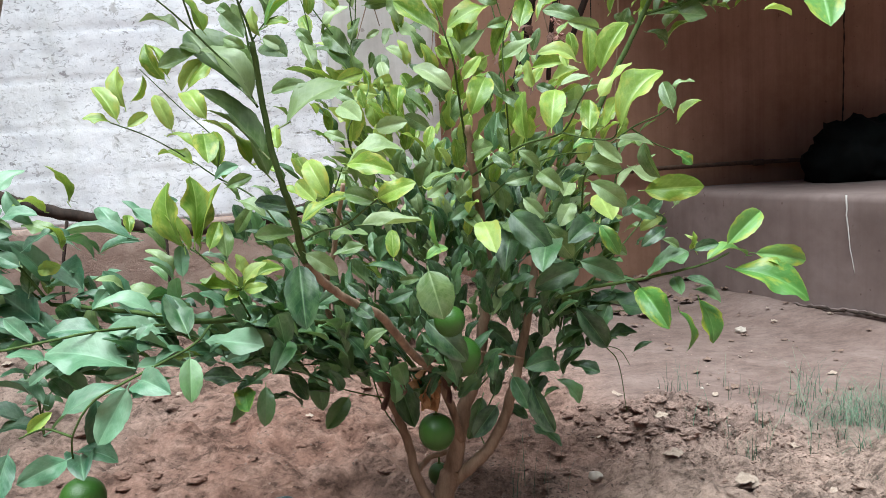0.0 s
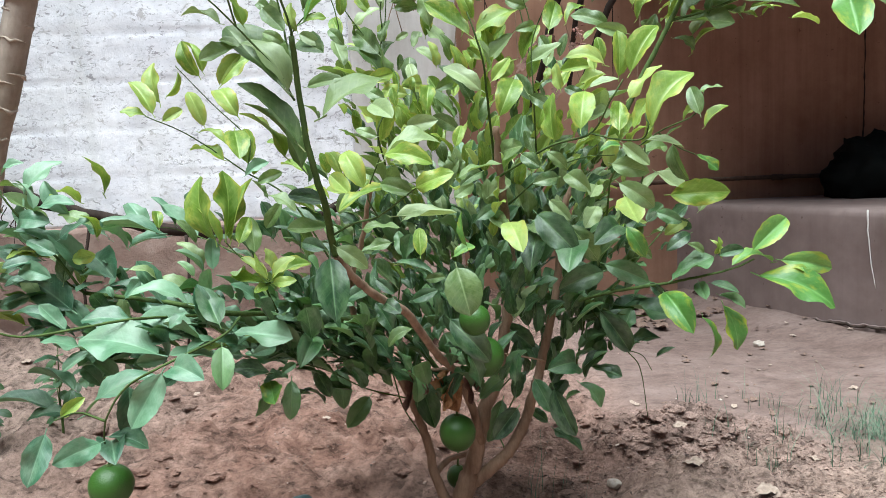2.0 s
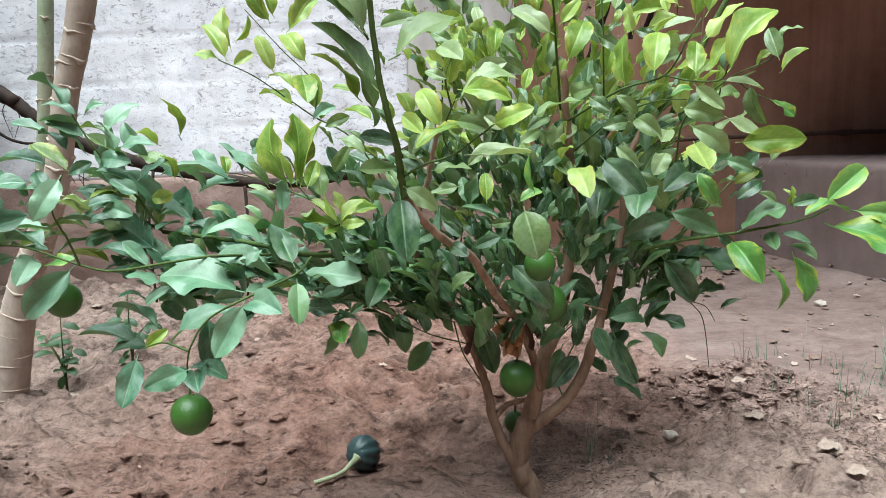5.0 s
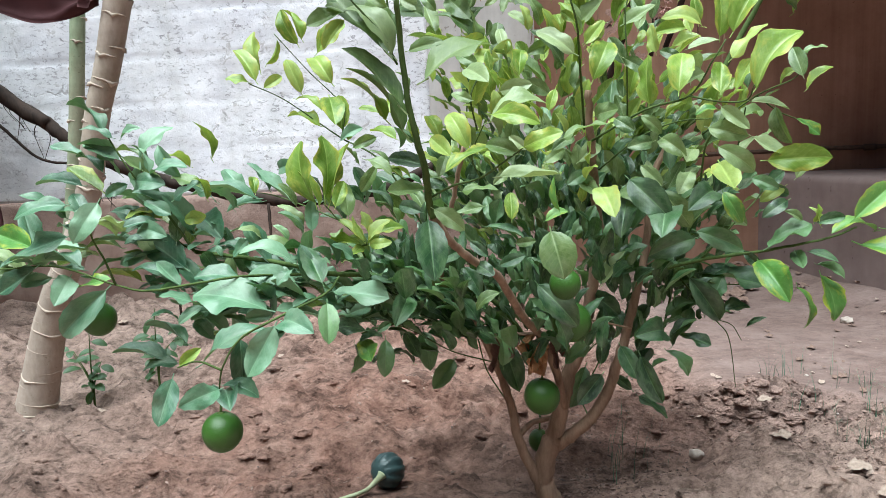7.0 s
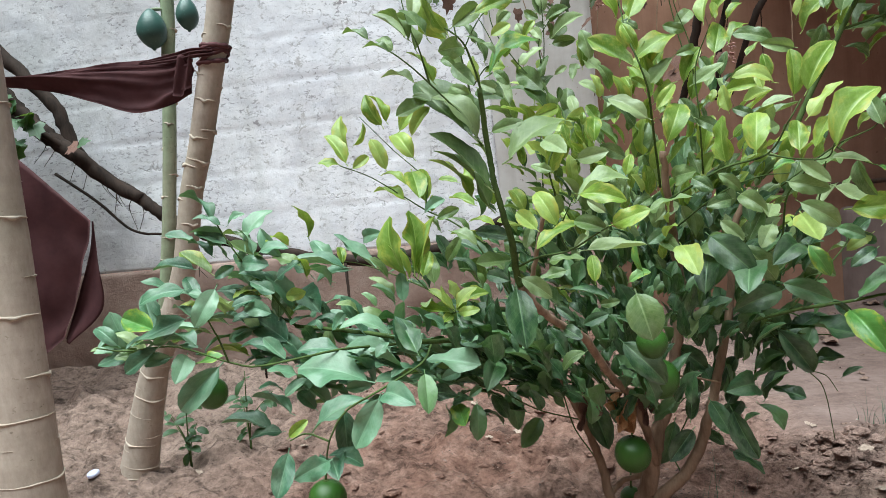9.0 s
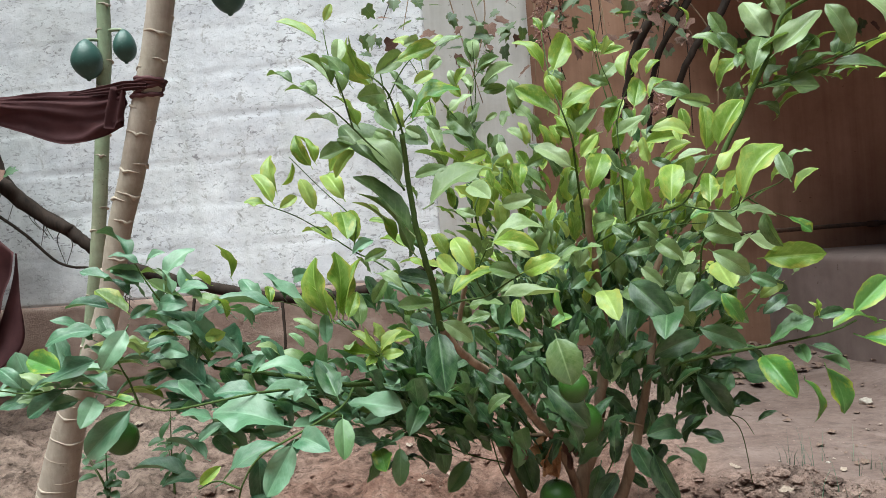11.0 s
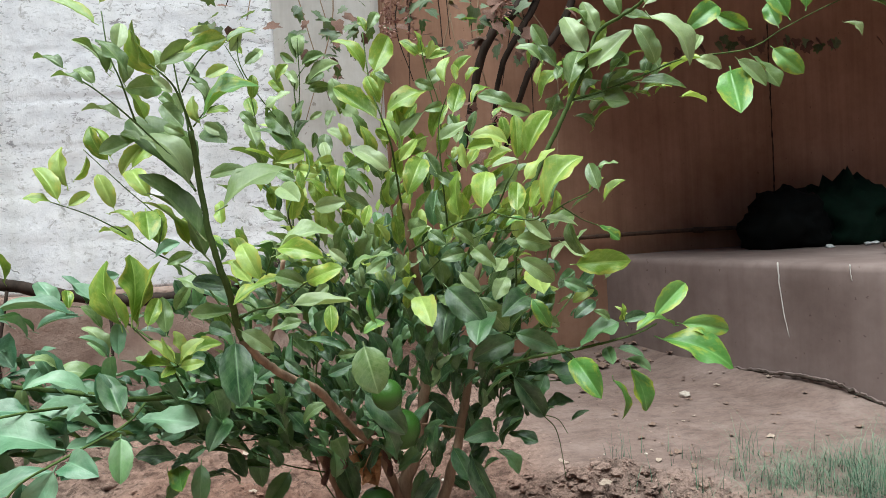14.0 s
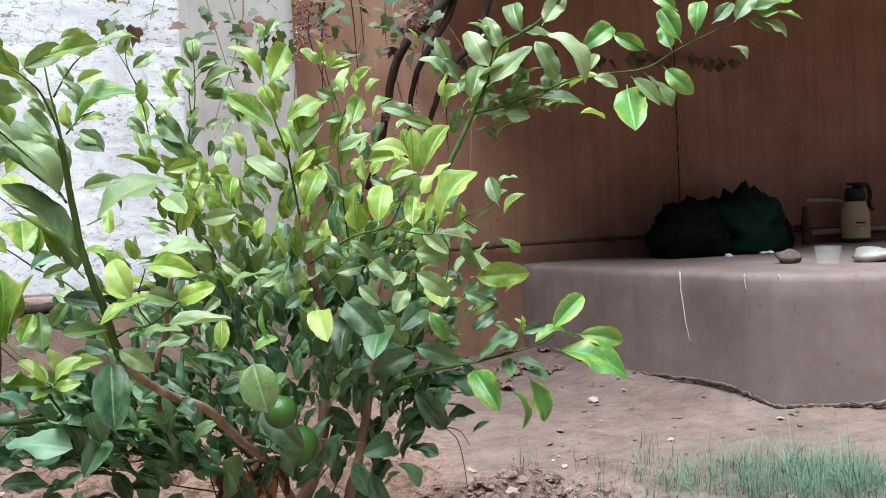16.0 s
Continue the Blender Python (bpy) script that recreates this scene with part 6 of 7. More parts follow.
def citrus_fruit(at, r, stem):
    """A round green fruit hanging from its stalk."""
    ob = holder("citrus_fruit", "round glossy green citrus fruit hanging on the bush", "fruit", at, "citrus fruits on the bush")
    bm = bmesh.new()
    prof = [(0.02 * r, -1.03 * r)] + [(r * math.sin(a) * (1 + 0.02 * math.cos(3 * a)), -1.02 * r * math.cos(a)) for a in [math.pi * i / 16 for i in range(1, 16)]] + [(0.05 * r, 0.98 * r)]
    lathe(bm, prof, 28)
    rumple(bm, 0.03 * r, 1.2 / r, at[0] * 7)
    part("peel", bm, LIME, ob)
    bm = bmesh.new()
    lathe(bm, [(0.16 * r, 0.95 * r), (0.20 * r, 1.0 * r), (0.08 * r, 1.05 * r)], 8)
    tube(bm, smooth_path([(0, 0, r), (0.05 * r, 0.02 * r, 1.0 * r + stem * 0.5), (0.1 * r, 0.1 * r, r + stem)], 3), [0.0022] * len(smooth_path([(0, 0, r), (0, 0, r + 1), (0, 0, r + 2)], 3)), 6)
    part("stalk", bm, TWIG, ob)


citrus_fruit((-0.024, 1.362, 0.262), 0.037, 0.018)
citrus_fruit((0.031, 1.303, 0.431), 0.038, 0.03)
citrus_fruit((-0.543, 0.990, 0.357), 0.0305, 0.025)
citrus_fruit((-0.722, 1.000, 0.538), 0.026, 0.015)
citrus_fruit((-0.019, 1.52, 0.098), 0.026, 0.035)
citrus_fruit((0.004, 1.17, 0.532), 0.027, 0.02)


WITHERED = [leaf_mesh("withered_leaf", ORANGE_LEAF, 0.5, c, f, w) for c, f, w in ((0.4, 1.2, 0.5), (-0.3, 1.4, 0.6), (0.6, 0.9, -0.7))]


def dry_leaf(b, t, ratio, roll, name="dry_leaf", label="curled dry brown leaf caught in the bush", parent=None, meshes=None):
    ob = new(name, leaf_rng.choice(meshes or DRY))
    ob.matrix_basis = leaf_pose(b, t, ratio, roll)
    if parent:
        ob.parent = parent
        ob.matrix_basis = BUSH_AT @ ob.matrix_basis
    else:
        tagged(ob, label, "dry leaf", "dry leaves")
    return ob


DRY = [leaf_mesh("dry_leaf", DRY_LEAF, 0.5, c, f, w) for c, f, w in ((0.5, 0.9, 0.4), (-0.5, 1.1, 0.5), (0.8, 0.6, -0.6))]
for b, t, w, r in (((-0.022, 1.35, 0.402), (-0.036, 1.345, 0.318), 0.30, 20), ((-0.028, 1.345, 0.40), (-0.052, 1.34, 0.318), 0.34, -40), ((-0.016, 1.352, 0.40), (-0.020, 1.346, 0.312), 0.32, 45), ((-0.03, 1.36, 0.40), (-0.045, 1.35, 0.335), 0.30, 80)):
    dry_leaf(b, t, w, r, "withered_leaf", "", bush, [leaf_rng.choice(WITHERED)])
for b, t, w, r in (((0.0, 1.36, 0.395), (0.008, 1.355, 0.322), 0.28, 25), ((-0.106, 1.36, 0.40), (-0.124, 1.355, 0.318), 0.28, 20), ((-0.098, 1.37, 0.40), (-0.102, 1.36, 0.335), 0.36, -45), ((-0.06, 1.37, 0.42), (-0.015, 1.36, 0.408), 0.32, 30), ((-0.08, 1.38, 0.435), (-0.03, 1.37, 0.425), 0.4, -20), ((0.012, 1.37, 0.40), (0.018, 1.36, 0.345), 0.36, -30)):
    dry_leaf(b, t, w, r, "withered_leaf", "", bush)


# ---- papaya trees ----
def papaya_tree(points, radius_at, label, bark, ring_gap, fruits=(), seed=1, notch=0.010, ledge=1.0):
    """A leaning papaya trunk with notched leaf scars; one radius for each point."""
    base = Vector(points[0])
    ob = holder("papaya_tree", label, "papaya tree", base, "papaya trees")
    pts = [p - base for p in smooth_path(points, 12)]
    k = len(pts) - 1
    rng = random.Random(seed)
    radii = list(np.interp(np.arange(k + 1) / 12, range(len(radius_at)), radius_at))
    bm = bmesh.new()
    tube(bm, pts, radii, 24, 0.012, seed)
    part("trunk", bm, bark, ob)
    d, nxt = 0.0, 0.05
    turn = rng.uniform(0, 6.28)
    for i in range(1, k):
        d += (pts[i] - pts[i - 1]).length
        if d < nxt:
            continue
        nxt = d + ring_gap * rng.uniform(0.6, 1.4)
        axis = (pts[i + 1] - pts[i - 1]).normalized()
        side = axis.orthogonal().normalized()
        up = axis.cross(side)
        turn += rng.uniform(1.9, 2.9)
        span = rng.uniform(1.6, 3.4) if i > 0.3 * k else rng.uniform(3.2, 5.6)
        n = 18
        arc, thick = [], []
        tilt = rng.uniform(-0.12, 0.12)
        for q in range(n + 1):
            u = q / n - 0.5
            a = turn + span * u
            dip = notch * max(0.0, 1 - abs(u) / 0.16) - 0.35 * notch * math.cos(u * 2.6)
            arc.append(pts[i] + (side * math.cos(a) + up * math.sin(a)) * radii[i] * 1.006 - axis * (dip + tilt * radii[i] * u))
            thick.append((0.0011 + 0.0022 * math.cos(u * 3.0) ** 2 + 0.0026 * max(0.0, 1 - abs(u) / 0.1)) * (ledge if i > 0.3 * k else 0.75) * rng.uniform(0.75, 1.2))
        bm = bmesh.new()
        tube(bm, arc, thick, 6, 0.3, i)
        part("leaf_scar", bm, SCAR, ob)
    for at, r, h in fruits:
        bm = bmesh.new()
        prof = [(0.002, -1.08 * h), (0.006, -1.05 * h)] + [(r * math.sin(math.pi * s) ** 0.62 * (1.08 - 0.18 * s), -h + 2 * h * s) for s in [0.015 + 0.97 * q / 16 for q in range(17)]]
        lathe(bm, prof, 24)
        rumple(bm, 0.005, 14, at[0])
        q = Vector(at) - base
        bm.transform(Matrix.Translation(q))
        fr = part("papaya_fruit", bm, PAPAYA_SKIN, ob, "unripe dark green papaya")
        near = min(pts, key=lambda p: abs(p.z - q.z - h - 0.015))
        bm = bmesh.new()
        line = smooth_path([q + Vector((0, 0, h * 0.9)), q.lerp(near, 0.25) * 1.0 + Vector((0, 0, 0.75 * h)), near], 4)
        tube(bm, line, [0.006] * len(line), 6)
        part("fruit_stalk", bm, PAPAYA_GREEN, fr)
    return ob


papaya_tree([(-1.567, 2.02, -0.03), (-1.550, 2.02, 0.04), (-1.441, 2.0, 0.358), (-1.345, 1.98, 0.53), (-1.275, 1.97, 0.695), (-1.218, 1.96, 0.911), (-1.167, 1.95, 1.043), (-1.131, 1.94, 1.149), (-1.080, 1.93, 1.308), (-1.036, 1.93, 1.467), (-0.95, 1.93, 1.9), (-0.85, 1.95, 2.5)], (0.066, 0.060, 0.044, 0.039, 0.035, 0.034, 0.035, 0.036, 0.037, 0.038, 0.036, 0.030), "leaning grey-brown papaya trunk with ringed leaf scars", PAPAYA, 0.030, (((-0.832, 1.98, 1.594), 0.056, 0.075), ((-0.95, 1.82, 1.78), 0.05, 0.08)), seed=4, ledge=1.25, notch=0.007)
papaya_tree([(-1.79, 2.42, -0.03), (-1.64, 2.42, 0.45), (-1.580, 2.42, 0.74), (-1.543, 2.42, 0.975), (-1.506, 2.42, 1.248), (-1.482, 2.42, 1.455), (-1.460, 2.42, 1.66), (-1.43, 2.42, 2.4)], (0.034, 0.028, 0.026, 0.025, 0.025, 0.024, 0.024, 0.02), "slender green-barked papaya with hanging fruit", PAPAYA_GREEN, 0.07, (((-1.505, 2.37, 1.546), 0.054, 0.073), ((-1.376, 2.40, 1.591), 0.041, 0.060)), seed=9, notch=0.006, ledge=1.2)
papaya_tree([(-1.352, 1.31, -0.04), (-1.345, 1.31, 0.25), (-1.338, 1.31, 0.5), (-1.330, 1.31, 0.8), (-1.332, 1.31, 1.29), (-1.335, 1.31, 1.8), (-1.34, 1.31, 2.4)], (0.079, 0.071, 0.063, 0.056, 0.052, 0.047, 0.042), "smooth grey papaya trunk ringed with thin scars", PAPAYA, 0.06, seed=15, notch=0.004)
papaya_tree([(-1.92, 1.78, -0.03), (-1.86, 1.78, 0.5), (-1.82, 1.78, 1.2), (-1.78, 1.78, 2.3)], (0.08, 0.07, 0.06, 0.045), "grey papaya trunk standing behind another", PAPAYA, 0.085, seed=22, notch=0.004)


# ---- cloth ----
def strip(pts_top, pts_bottom, fold, rows=10):
    """A hanging cloth between an upper and a lower line, with folds and a little thickness."""
    a, b = smooth_path(pts_top, 10), smooth_path(pts_bottom, 10)
    n = 61

    def spread(p):
        at = [i * (len(p) - 1) / (n - 1) for i in range(n)]
        return [p[int(k)].lerp(p[min(len(p) - 1, int(k) + 1)], k - int(k)) for k in at]

    a, b = spread(a), spread(b)
    bm = bmesh.new()
    grid = []
    for j in range(rows + 1):
        s = j / rows
        row = []
        for i in range(n):
            f = fold(i / (n - 1), s)
            row.append(bm.verts.new(a[i].lerp(b[i], s) + Vector((0, -f, 0.25 * f))))
        grid.append(row)
    for j in range(rows):
        for i in range(n - 1):
            bm.faces.new((grid[j][i], grid[j][i + 1], grid[j + 1][i + 1], grid[j + 1][i]))
    bmesh.ops.solidify(bm, geom=bm.faces[:], thickness=0.0025)
    return bm


def sash_fold(u, s):
    """Tight twisted pleats along the upper edge, a slack belly with slanting creases below."""
    pleat = 0.009 * math.sin(34 * s ** 0.8 + 2.2 * noise.noise(Vector((u * 5, s * 2, 1)))) * max(0.0, 1 - s * 1.5)
    belly = 0.035 * math.sin(math.pi * s) * math.sin(math.pi * u) + 0.010 * math.sin(9 * s + 7 * u + 2 * noise.noise(Vector((u * 4, s * 3, 6))))
    crease = 0.006 * math.sin(40 * (u - 0.5 * s)) * max(0.0, (u - 0.72) / 0.28) * s
    return pleat + belly * min(1.0, s * 2) + crease + 0.002 * noise.noise(Vector((u * 30, s * 12, 3)))


def screen_fold(u, s):
    return 0.02 * math.sin(3 * u + 3 * s + 2 * noise.noise(Vector((u * 2, s * 3, 3)))) + 0.012 * noise.noise(Vector((u * 3, s * 5, 8)))


sash = holder("tied_cloth", "twisted maroon cloth tied round the papaya trunk", "cloth", (-1.08, 1.93, 1.312))
to_sash = Matrix.Translation((1.08, -1.93, -1.312))
bm = strip([(-2.4, 2.0, 1.352), (-1.956, 1.99, 1.345), (-1.834, 1.99, 1.342), (-1.626, 1.98, 1.340), (-1.426, 1.97, 1.340), (-1.228, 1.95, 1.330), (-1.122, 1.89, 1.326)], [(-2.4, 2.0, 1.335), (-1.958, 1.99, 1.328), (-1.836, 1.99, 1.322), (-1.655, 1.98, 1.281), (-1.50, 1.97, 1.224), (-1.34, 1.955, 1.172), (-1.15, 1.915, 1.205)], sash_fold, 26)
bm.transform(to_sash)
part("hanging_cloth", bm, CLOTH, sash)
bm = strip([(-1.34, 1.965, 1.330), (-1.20, 1.925, 1.331), (-1.12, 1.888, 1.327), (-1.06, 1.888, 1.320)], [(-1.34, 1.965, 1.322), (-1.20, 1.922, 1.305), (-1.12, 1.886, 1.298), (-1.06, 1.886, 1.296)], lambda u, s: 0.003 * min(1.0, u * 2) * math.sin(17 * s + 3 * u) + 0.004 * u, 16)
bm.transform(to_sash)
part("gathered_band", bm, CLOTH, sash)
bm = bmesh.new()
for q in range(5):
    c = Vector((-1.084 + 0.0035 * q, 1.93, 1.292 + 0.011 * q))
    ring = [c + Vector((0.0405 * math.cos(a), 0.0405 * math.sin(a), 0.007 * math.sin(a * 1.0 + q * 1.3) + (q % 2) * 0.010 * math.cos(a))) for a in [2 * math.pi * i / 26 for i in range(27)]]
    tube(bm, ring, [0.0065 + 0.0015 * math.sin(i * 1.7 + q) for i in range(27)], 7, 0.15, q)
bm.transform(to_sash)
part("knot", bm, CLOTH, sash)
bm = strip([(-1.18, 1.905, 1.315), (-1.15, 1.90, 1.318), (-1.125, 1.895, 1.32)], [(-1.205, 1.905, 1.20), (-1.17, 1.90, 1.205), (-1.145, 1.895, 1.225)], lambda u, s: 0.008 * math.sin(9 * u + 2 * s), 10)
bm.transform(to_sash)
part("loose_end", bm, CLOTH, sash)

screen = holder("cloth_screen", "faded dark maroon cloth hanging by the wall", "cloth", (-2.4, 2.7, 0.15))
to_screen = Matrix.Translation((2.4, -2.7, -0.15))
bm = strip([(-2.95, 2.74, 1.64), (-2.787, 2.73, 1.535), (-2.418, 2.70, 1.221), (-2.245, 2.70, 1.055), (-2.080, 2.70, 0.884)], [(-2.99, 2.72, 0.16), (-2.75, 2.70, 0.17), (-2.516, 2.68, 0.279), (-2.377, 2.68, 0.310), (-2.288, 2.70, 0.380)], screen_fold, 30)
bm.transform(to_screen)
part("panel", bm, CLOTH, screen)
bm = strip([(-2.093, 2.73, 0.882), (-2.150, 2.765, 0.742), (-2.243, 2.775, 0.547), (-2.323, 2.76, 0.371)], [(-2.083, 2.715, 0.881), (-2.069, 2.70, 0.688), (-2.071, 2.69, 0.496), (-2.273, 2.71, 0.352)], lambda u, s: 0.006 * math.sin(6 * s + 4 * u), 8)
bm.transform(to_screen)
part("side_fold", bm, CLOTH, screen)


# ---- old vine along the wall and hanging from above ----
def vine_stem(ob, pts, r0, r1, seed, name="stem", mat=None):
    p = smooth_path(pts, 7)
    rng = random.Random(seed)
    for q in p[1:-1]:
        q += Vector((rng.uniform(-1, 1), rng.uniform(-1, 1), rng.uniform(-1, 1))) * r0 * 0.10
    bm = bmesh.new()
    tube(bm, p, [r0 + (r1 - r0) * i / (len(p) - 1) for i in range(len(p))], 12, 0.09, seed)
    bm.transform(Matrix.Translation(-ob.location))
    part(name, bm, mat or VINE_BARK, ob)


def vine_leaf_mesh(mat):
    """A three-lobed vine leaf, one unit long."""
    bm = bmesh.new()
    uv = bm.loops.layers.uv.new("UVMap")
    rim = [(0.0, 0.12), (0.28, 0.05), (0.48, 0.30), (0.30, 0.48), (0.34, 0.72), (0.13, 0.72), (0.0, 1.0), (-0.13, 0.72), (-0.34, 0.72), (-0.30, 0.48), (-0.48, 0.30), (-0.28, 0.05)]
    c = bm.verts.new((0, 0.42, 0.03))
    vs = [bm.verts.new((x, y, 0.10 * abs(x) - 0.12 * y * y)) for x, y in rim]
    for i in range(len(vs)):
        f = bm.faces.new((c, vs[i], vs[(i + 1) % len(vs)]))
        for lp in f.loops:
            lp[uv].uv = (lp.vert.co.x + 0.5, lp.vert.co.y)
    return mesh_of(bm, "leaf", mat)


VINE_LEAF, VINE_DRY, VINE_GREEN = vine_leaf_mesh(LEAF_V), vine_leaf_mesh(DRY_LEAF), vine_leaf_mesh(LEAF_S)
vine = holder("old_vine", "gnarled dark vine stem leaning along the white wall", "vine", (-1.0, 3.0, 0.5))
vine_stem(vine, [(-2.95, 2.96, 2.1), (-2.80, 2.95, 1.939), (-2.60, 2.95, 1.714), (-2.45, 2.95, 1.546), (-2.347, 2.95, 1.42), (-2.30, 2.95, 1.27), (-2.201, 2.95, 1.114), (-2.012, 2.95, 0.988), (-1.904, 2.95, 0.895), (-1.757, 2.96, 0.80), (-1.62, 2.97, 0.74), (-1.40, 2.98, 0.67), (-1.1, 2.98, 0.60), (-0.87, 2.98, 0.585), (-0.55, 3.0, 0.62), (-0.3, 3.03, 0.72)], 0.034, 0.022, 31)
vine_stem(vine, [(-2.76, 2.90, 1.664), (-2.603, 2.90, 1.53), (-2.49, 2.90, 1.41), (-2.376, 2.90, 1.30), (-2.25, 2.91, 1.19), (-2.12, 2.93, 1.06), (-1.98, 2.94, 0.965)], 0.048, 0.028, 33)
vine_stem(vine, [(-2.72, 2.88, 1.60), (-2.56, 2.87, 1.43), (-2.45, 2.86, 1.35), (-2.33, 2.88, 1.27), (-2.2, 2.91, 1.13)], 0.020, 0.016, 34)
vine_stem(vine, [(-2.5, 3.08, 1.14), (-2.3, 3.09, 0.98), (-2.15, 3.1, 0.83), (-2.0, 3.1, 0.795), (-1.9, 3.12, 0.80)], 0.008, 0.005, 35)
vine_stem(vine, [(-1.05, 2.96, 0.58), (-1.04, 2.92, 0.4), (-1.06, 2.9, 0.1)], 0.007, 0.005, 36)
vine_stem(vine, [(-1.44, 2.96, 0.66), (-1.46, 2.9, 0.4), (-1.45, 2.88, 0.1)], 0.007, 0.005, 37)
for q in range(16):
    r = random.Random(q + 50)
    x = r.uniform(-2.45, -1.7)
    z = 1.24 - (x + 2.29) * 0.95 if x > -2.29 else 1.3
    vine_stem(vine, [(x, 2.93, z), (x + r.uniform(-0.03, 0.03), 2.92, z - 0.05), (x + r.uniform(-0.06, 0.06), 2.91, z - r.uniform(0.08, 0.16))], 0.0022, 0.0012, q + 60, "rootlet")
for q in range(15):
    r = random.Random(q + 500)
    c = ((-2.506, 1.475), (-2.408, 1.367), (-2.478, 1.285))[q % 3]
    b = Vector((c[0] + r.uniform(-0.05, 0.05), r.uniform(2.81, 2.85), c[1] + r.uniform(-0.03, 0.04)))
    t = b + Vector((r.uniform(-0.06, 0.06), -0.03, r.uniform(-0.09, 0.02))).normalized() * r.uniform(0.08, 0.14)
    ob = new("leaf", VINE_GREEN)
    ob.parent = vine
    ob.matrix_basis = Matrix.Translation(-vine.location) @ leaf_pose(b, t, 0.5, r.uniform(-40, 40))
for b, t, mesh in (((-2.19, 2.85, 1.235), (-2.27, 2.84, 1.205), VINE_DRY), ((-2.20, 2.85, 1.235), (-2.13, 2.84, 1.25), VINE_GREEN)):
    ob = new("leaf", mesh)
    ob.parent = vine
    ob.matrix_basis = Matrix.Translation(-vine.location) @ leaf_pose(b, t, 0.5, 10)

creeper = holder("climbing_creeper", "dry creeper with drooping stems and dull leaves above the wall corner", "creeper", (0.4, 2.8, 1.6))
for i, pts in enumerate(([(0.95, 2.85, 2.5), (0.86, 2.8, 1.95), (0.70, 2.75, 1.70), (0.57, 2.75, 1.575), (0.50, 2.76, 1.42), (0.46, 2.8, 1.22), (0.40, 2.9, 1.0)],
                         [(0.9, 2.9, 2.4), (0.80, 2.8, 1.8), (0.69, 2.76, 1.59), (0.62, 2.76, 1.48), (0.575, 2.77, 1.33), (0.56, 2.82, 1.1)],
                         [(1.1, 2.9, 2.3), (0.92, 2.8, 1.7), (0.75, 2.76, 1.47), (0.68, 2.77, 1.33), (0.62, 2.85, 1.12)])):
    vine_stem(creeper, pts, (0.026, 0.017, 0.018)[i], (0.013, 0.009, 0.010)[i], 80 + i)
for i in range(26):
    r = random.Random(900 + i)
    x, z = r.uniform(-0.35, 0.75), r.uniform(1.55, 2.3)
    vine_stem(creeper, [(x, 2.85, z + 0.1), (x + r.uniform(-0.1, 0.1), 2.8, z - 0.15), (x + r.uniform(-0.15, 0.15), 2.78, z - r.uniform(0.3, 0.7))], 0.0035, 0.0015, 930 + i, "hanging_stem", DEADWOOD if i % 2 else VINE_BARK)
for i in range(150):
    r = random.Random(2000 + i)
    x = r.gauss(0.22, 0.38)
    z = max(1.33, 1.92 + r.gauss(0, 0.24) + 0.10 * abs(x - 0.2))
    b = Vector((x, r.uniform(2.62, 2.92), z))
    t = b + Vector((r.uniform(-0.7, 0.7), r.uniform(-0.5, 0.1), r.uniform(-1.0, 0.1))).normalized() * r.uniform(0.035, 0.075)
    ob = new("leaf", VINE_DRY if r.random() < 0.14 else VINE_LEAF)
    ob.parent = creeper
    ob.matrix_basis = Matrix.Translation(-creeper.location) @ leaf_pose(b, t, 0.5, r.uniform(-60, 60))
for cx, cy, cz, sx, sz, n, dry in ((-0.06, 2.72, 1.60, 0.09, 0.09, 34, 0.3), (-0.38, 2.72, 1.66, 0.10, 0.05, 12, 0.3), (0.30, 2.66, 1.66, 0.08, 0.05, 20, 0.2),
                                   (0.62, 2.62, 1.62, 0.07, 0.05, 18, 0.5), (0.48, 2.6, 1.56, 0.06, 0.04, 12, 0.1), (0.42, 2.6, 1.2, 0.06, 0.06, 12, 0.9)):
    for i in range(n):
        r = random.Random(int(cx * 1000) * 7 + i + 5000)
        b = Vector((r.gauss(cx, sx), cy + r.uniform(-0.05, 0.05), r.gauss(cz, sz)))
        t = b + Vector((r.uniform(-0.8, 0.8), r.uniform(-0.5, 0.1), r.uniform(-1.0, 0.2))).normalized() * r.uniform(0.045, 0.09)
        ob = new("leaf", VINE_DRY if r.random() < dry else VINE_LEAF)
        ob.parent = creeper
        ob.matrix_basis = Matrix.Translation(-creeper.location) @ leaf_pose(b, t, 0.38, r.uniform(-60, 60))


def panicle(top, length, spread, n, seed):
    """A withered hanging flower head: a thin stalk beset with dry pinkish husks."""
    r = random.Random(seed)
    top = Vector(top)
    tip = top + Vector((r.uniform(-0.03, 0.03), -0.02, -length))
    line = smooth_path([top, top.lerp(tip, 0.5) + Vector((0.012, 0, 0)), tip], 5)
    bm = bmesh.new()
    tube(bm, line, [0.003 - 0.002 * i / (len(line) - 1) for i in range(len(line))], 5)
    for _ in range(n):
        u = r.random()
        c = line[int(u * (len(line) - 1))]
        out = Vector((r.gauss(0, 1), r.gauss(0, 1), r.uniform(-1.0, 0.4))).normalized()
        reach = spread * (0.35 + 0.65 * math.sin(math.pi * (0.15 + 0.8 * u))) * r.uniform(0.3, 1.0)
        q = c + out * reach
        tube(bm, [c, q], [0.0007, 0.0007], 3, cap=False)
        w = out.orthogonal().normalized() * r.uniform(0.003, 0.006)
        tube(bm, [q, q + out * 0.005 + w * 0.4, q + out * r.uniform(0.010, 0.018)], [0.001, r.uniform(0.003, 0.0055), 0.0008], 5)
    bm.transform(Matrix.Translation(-creeper.location))
    part("flower_head", bm, HUSK, creeper, "withered pinkish-brown hanging flower head")


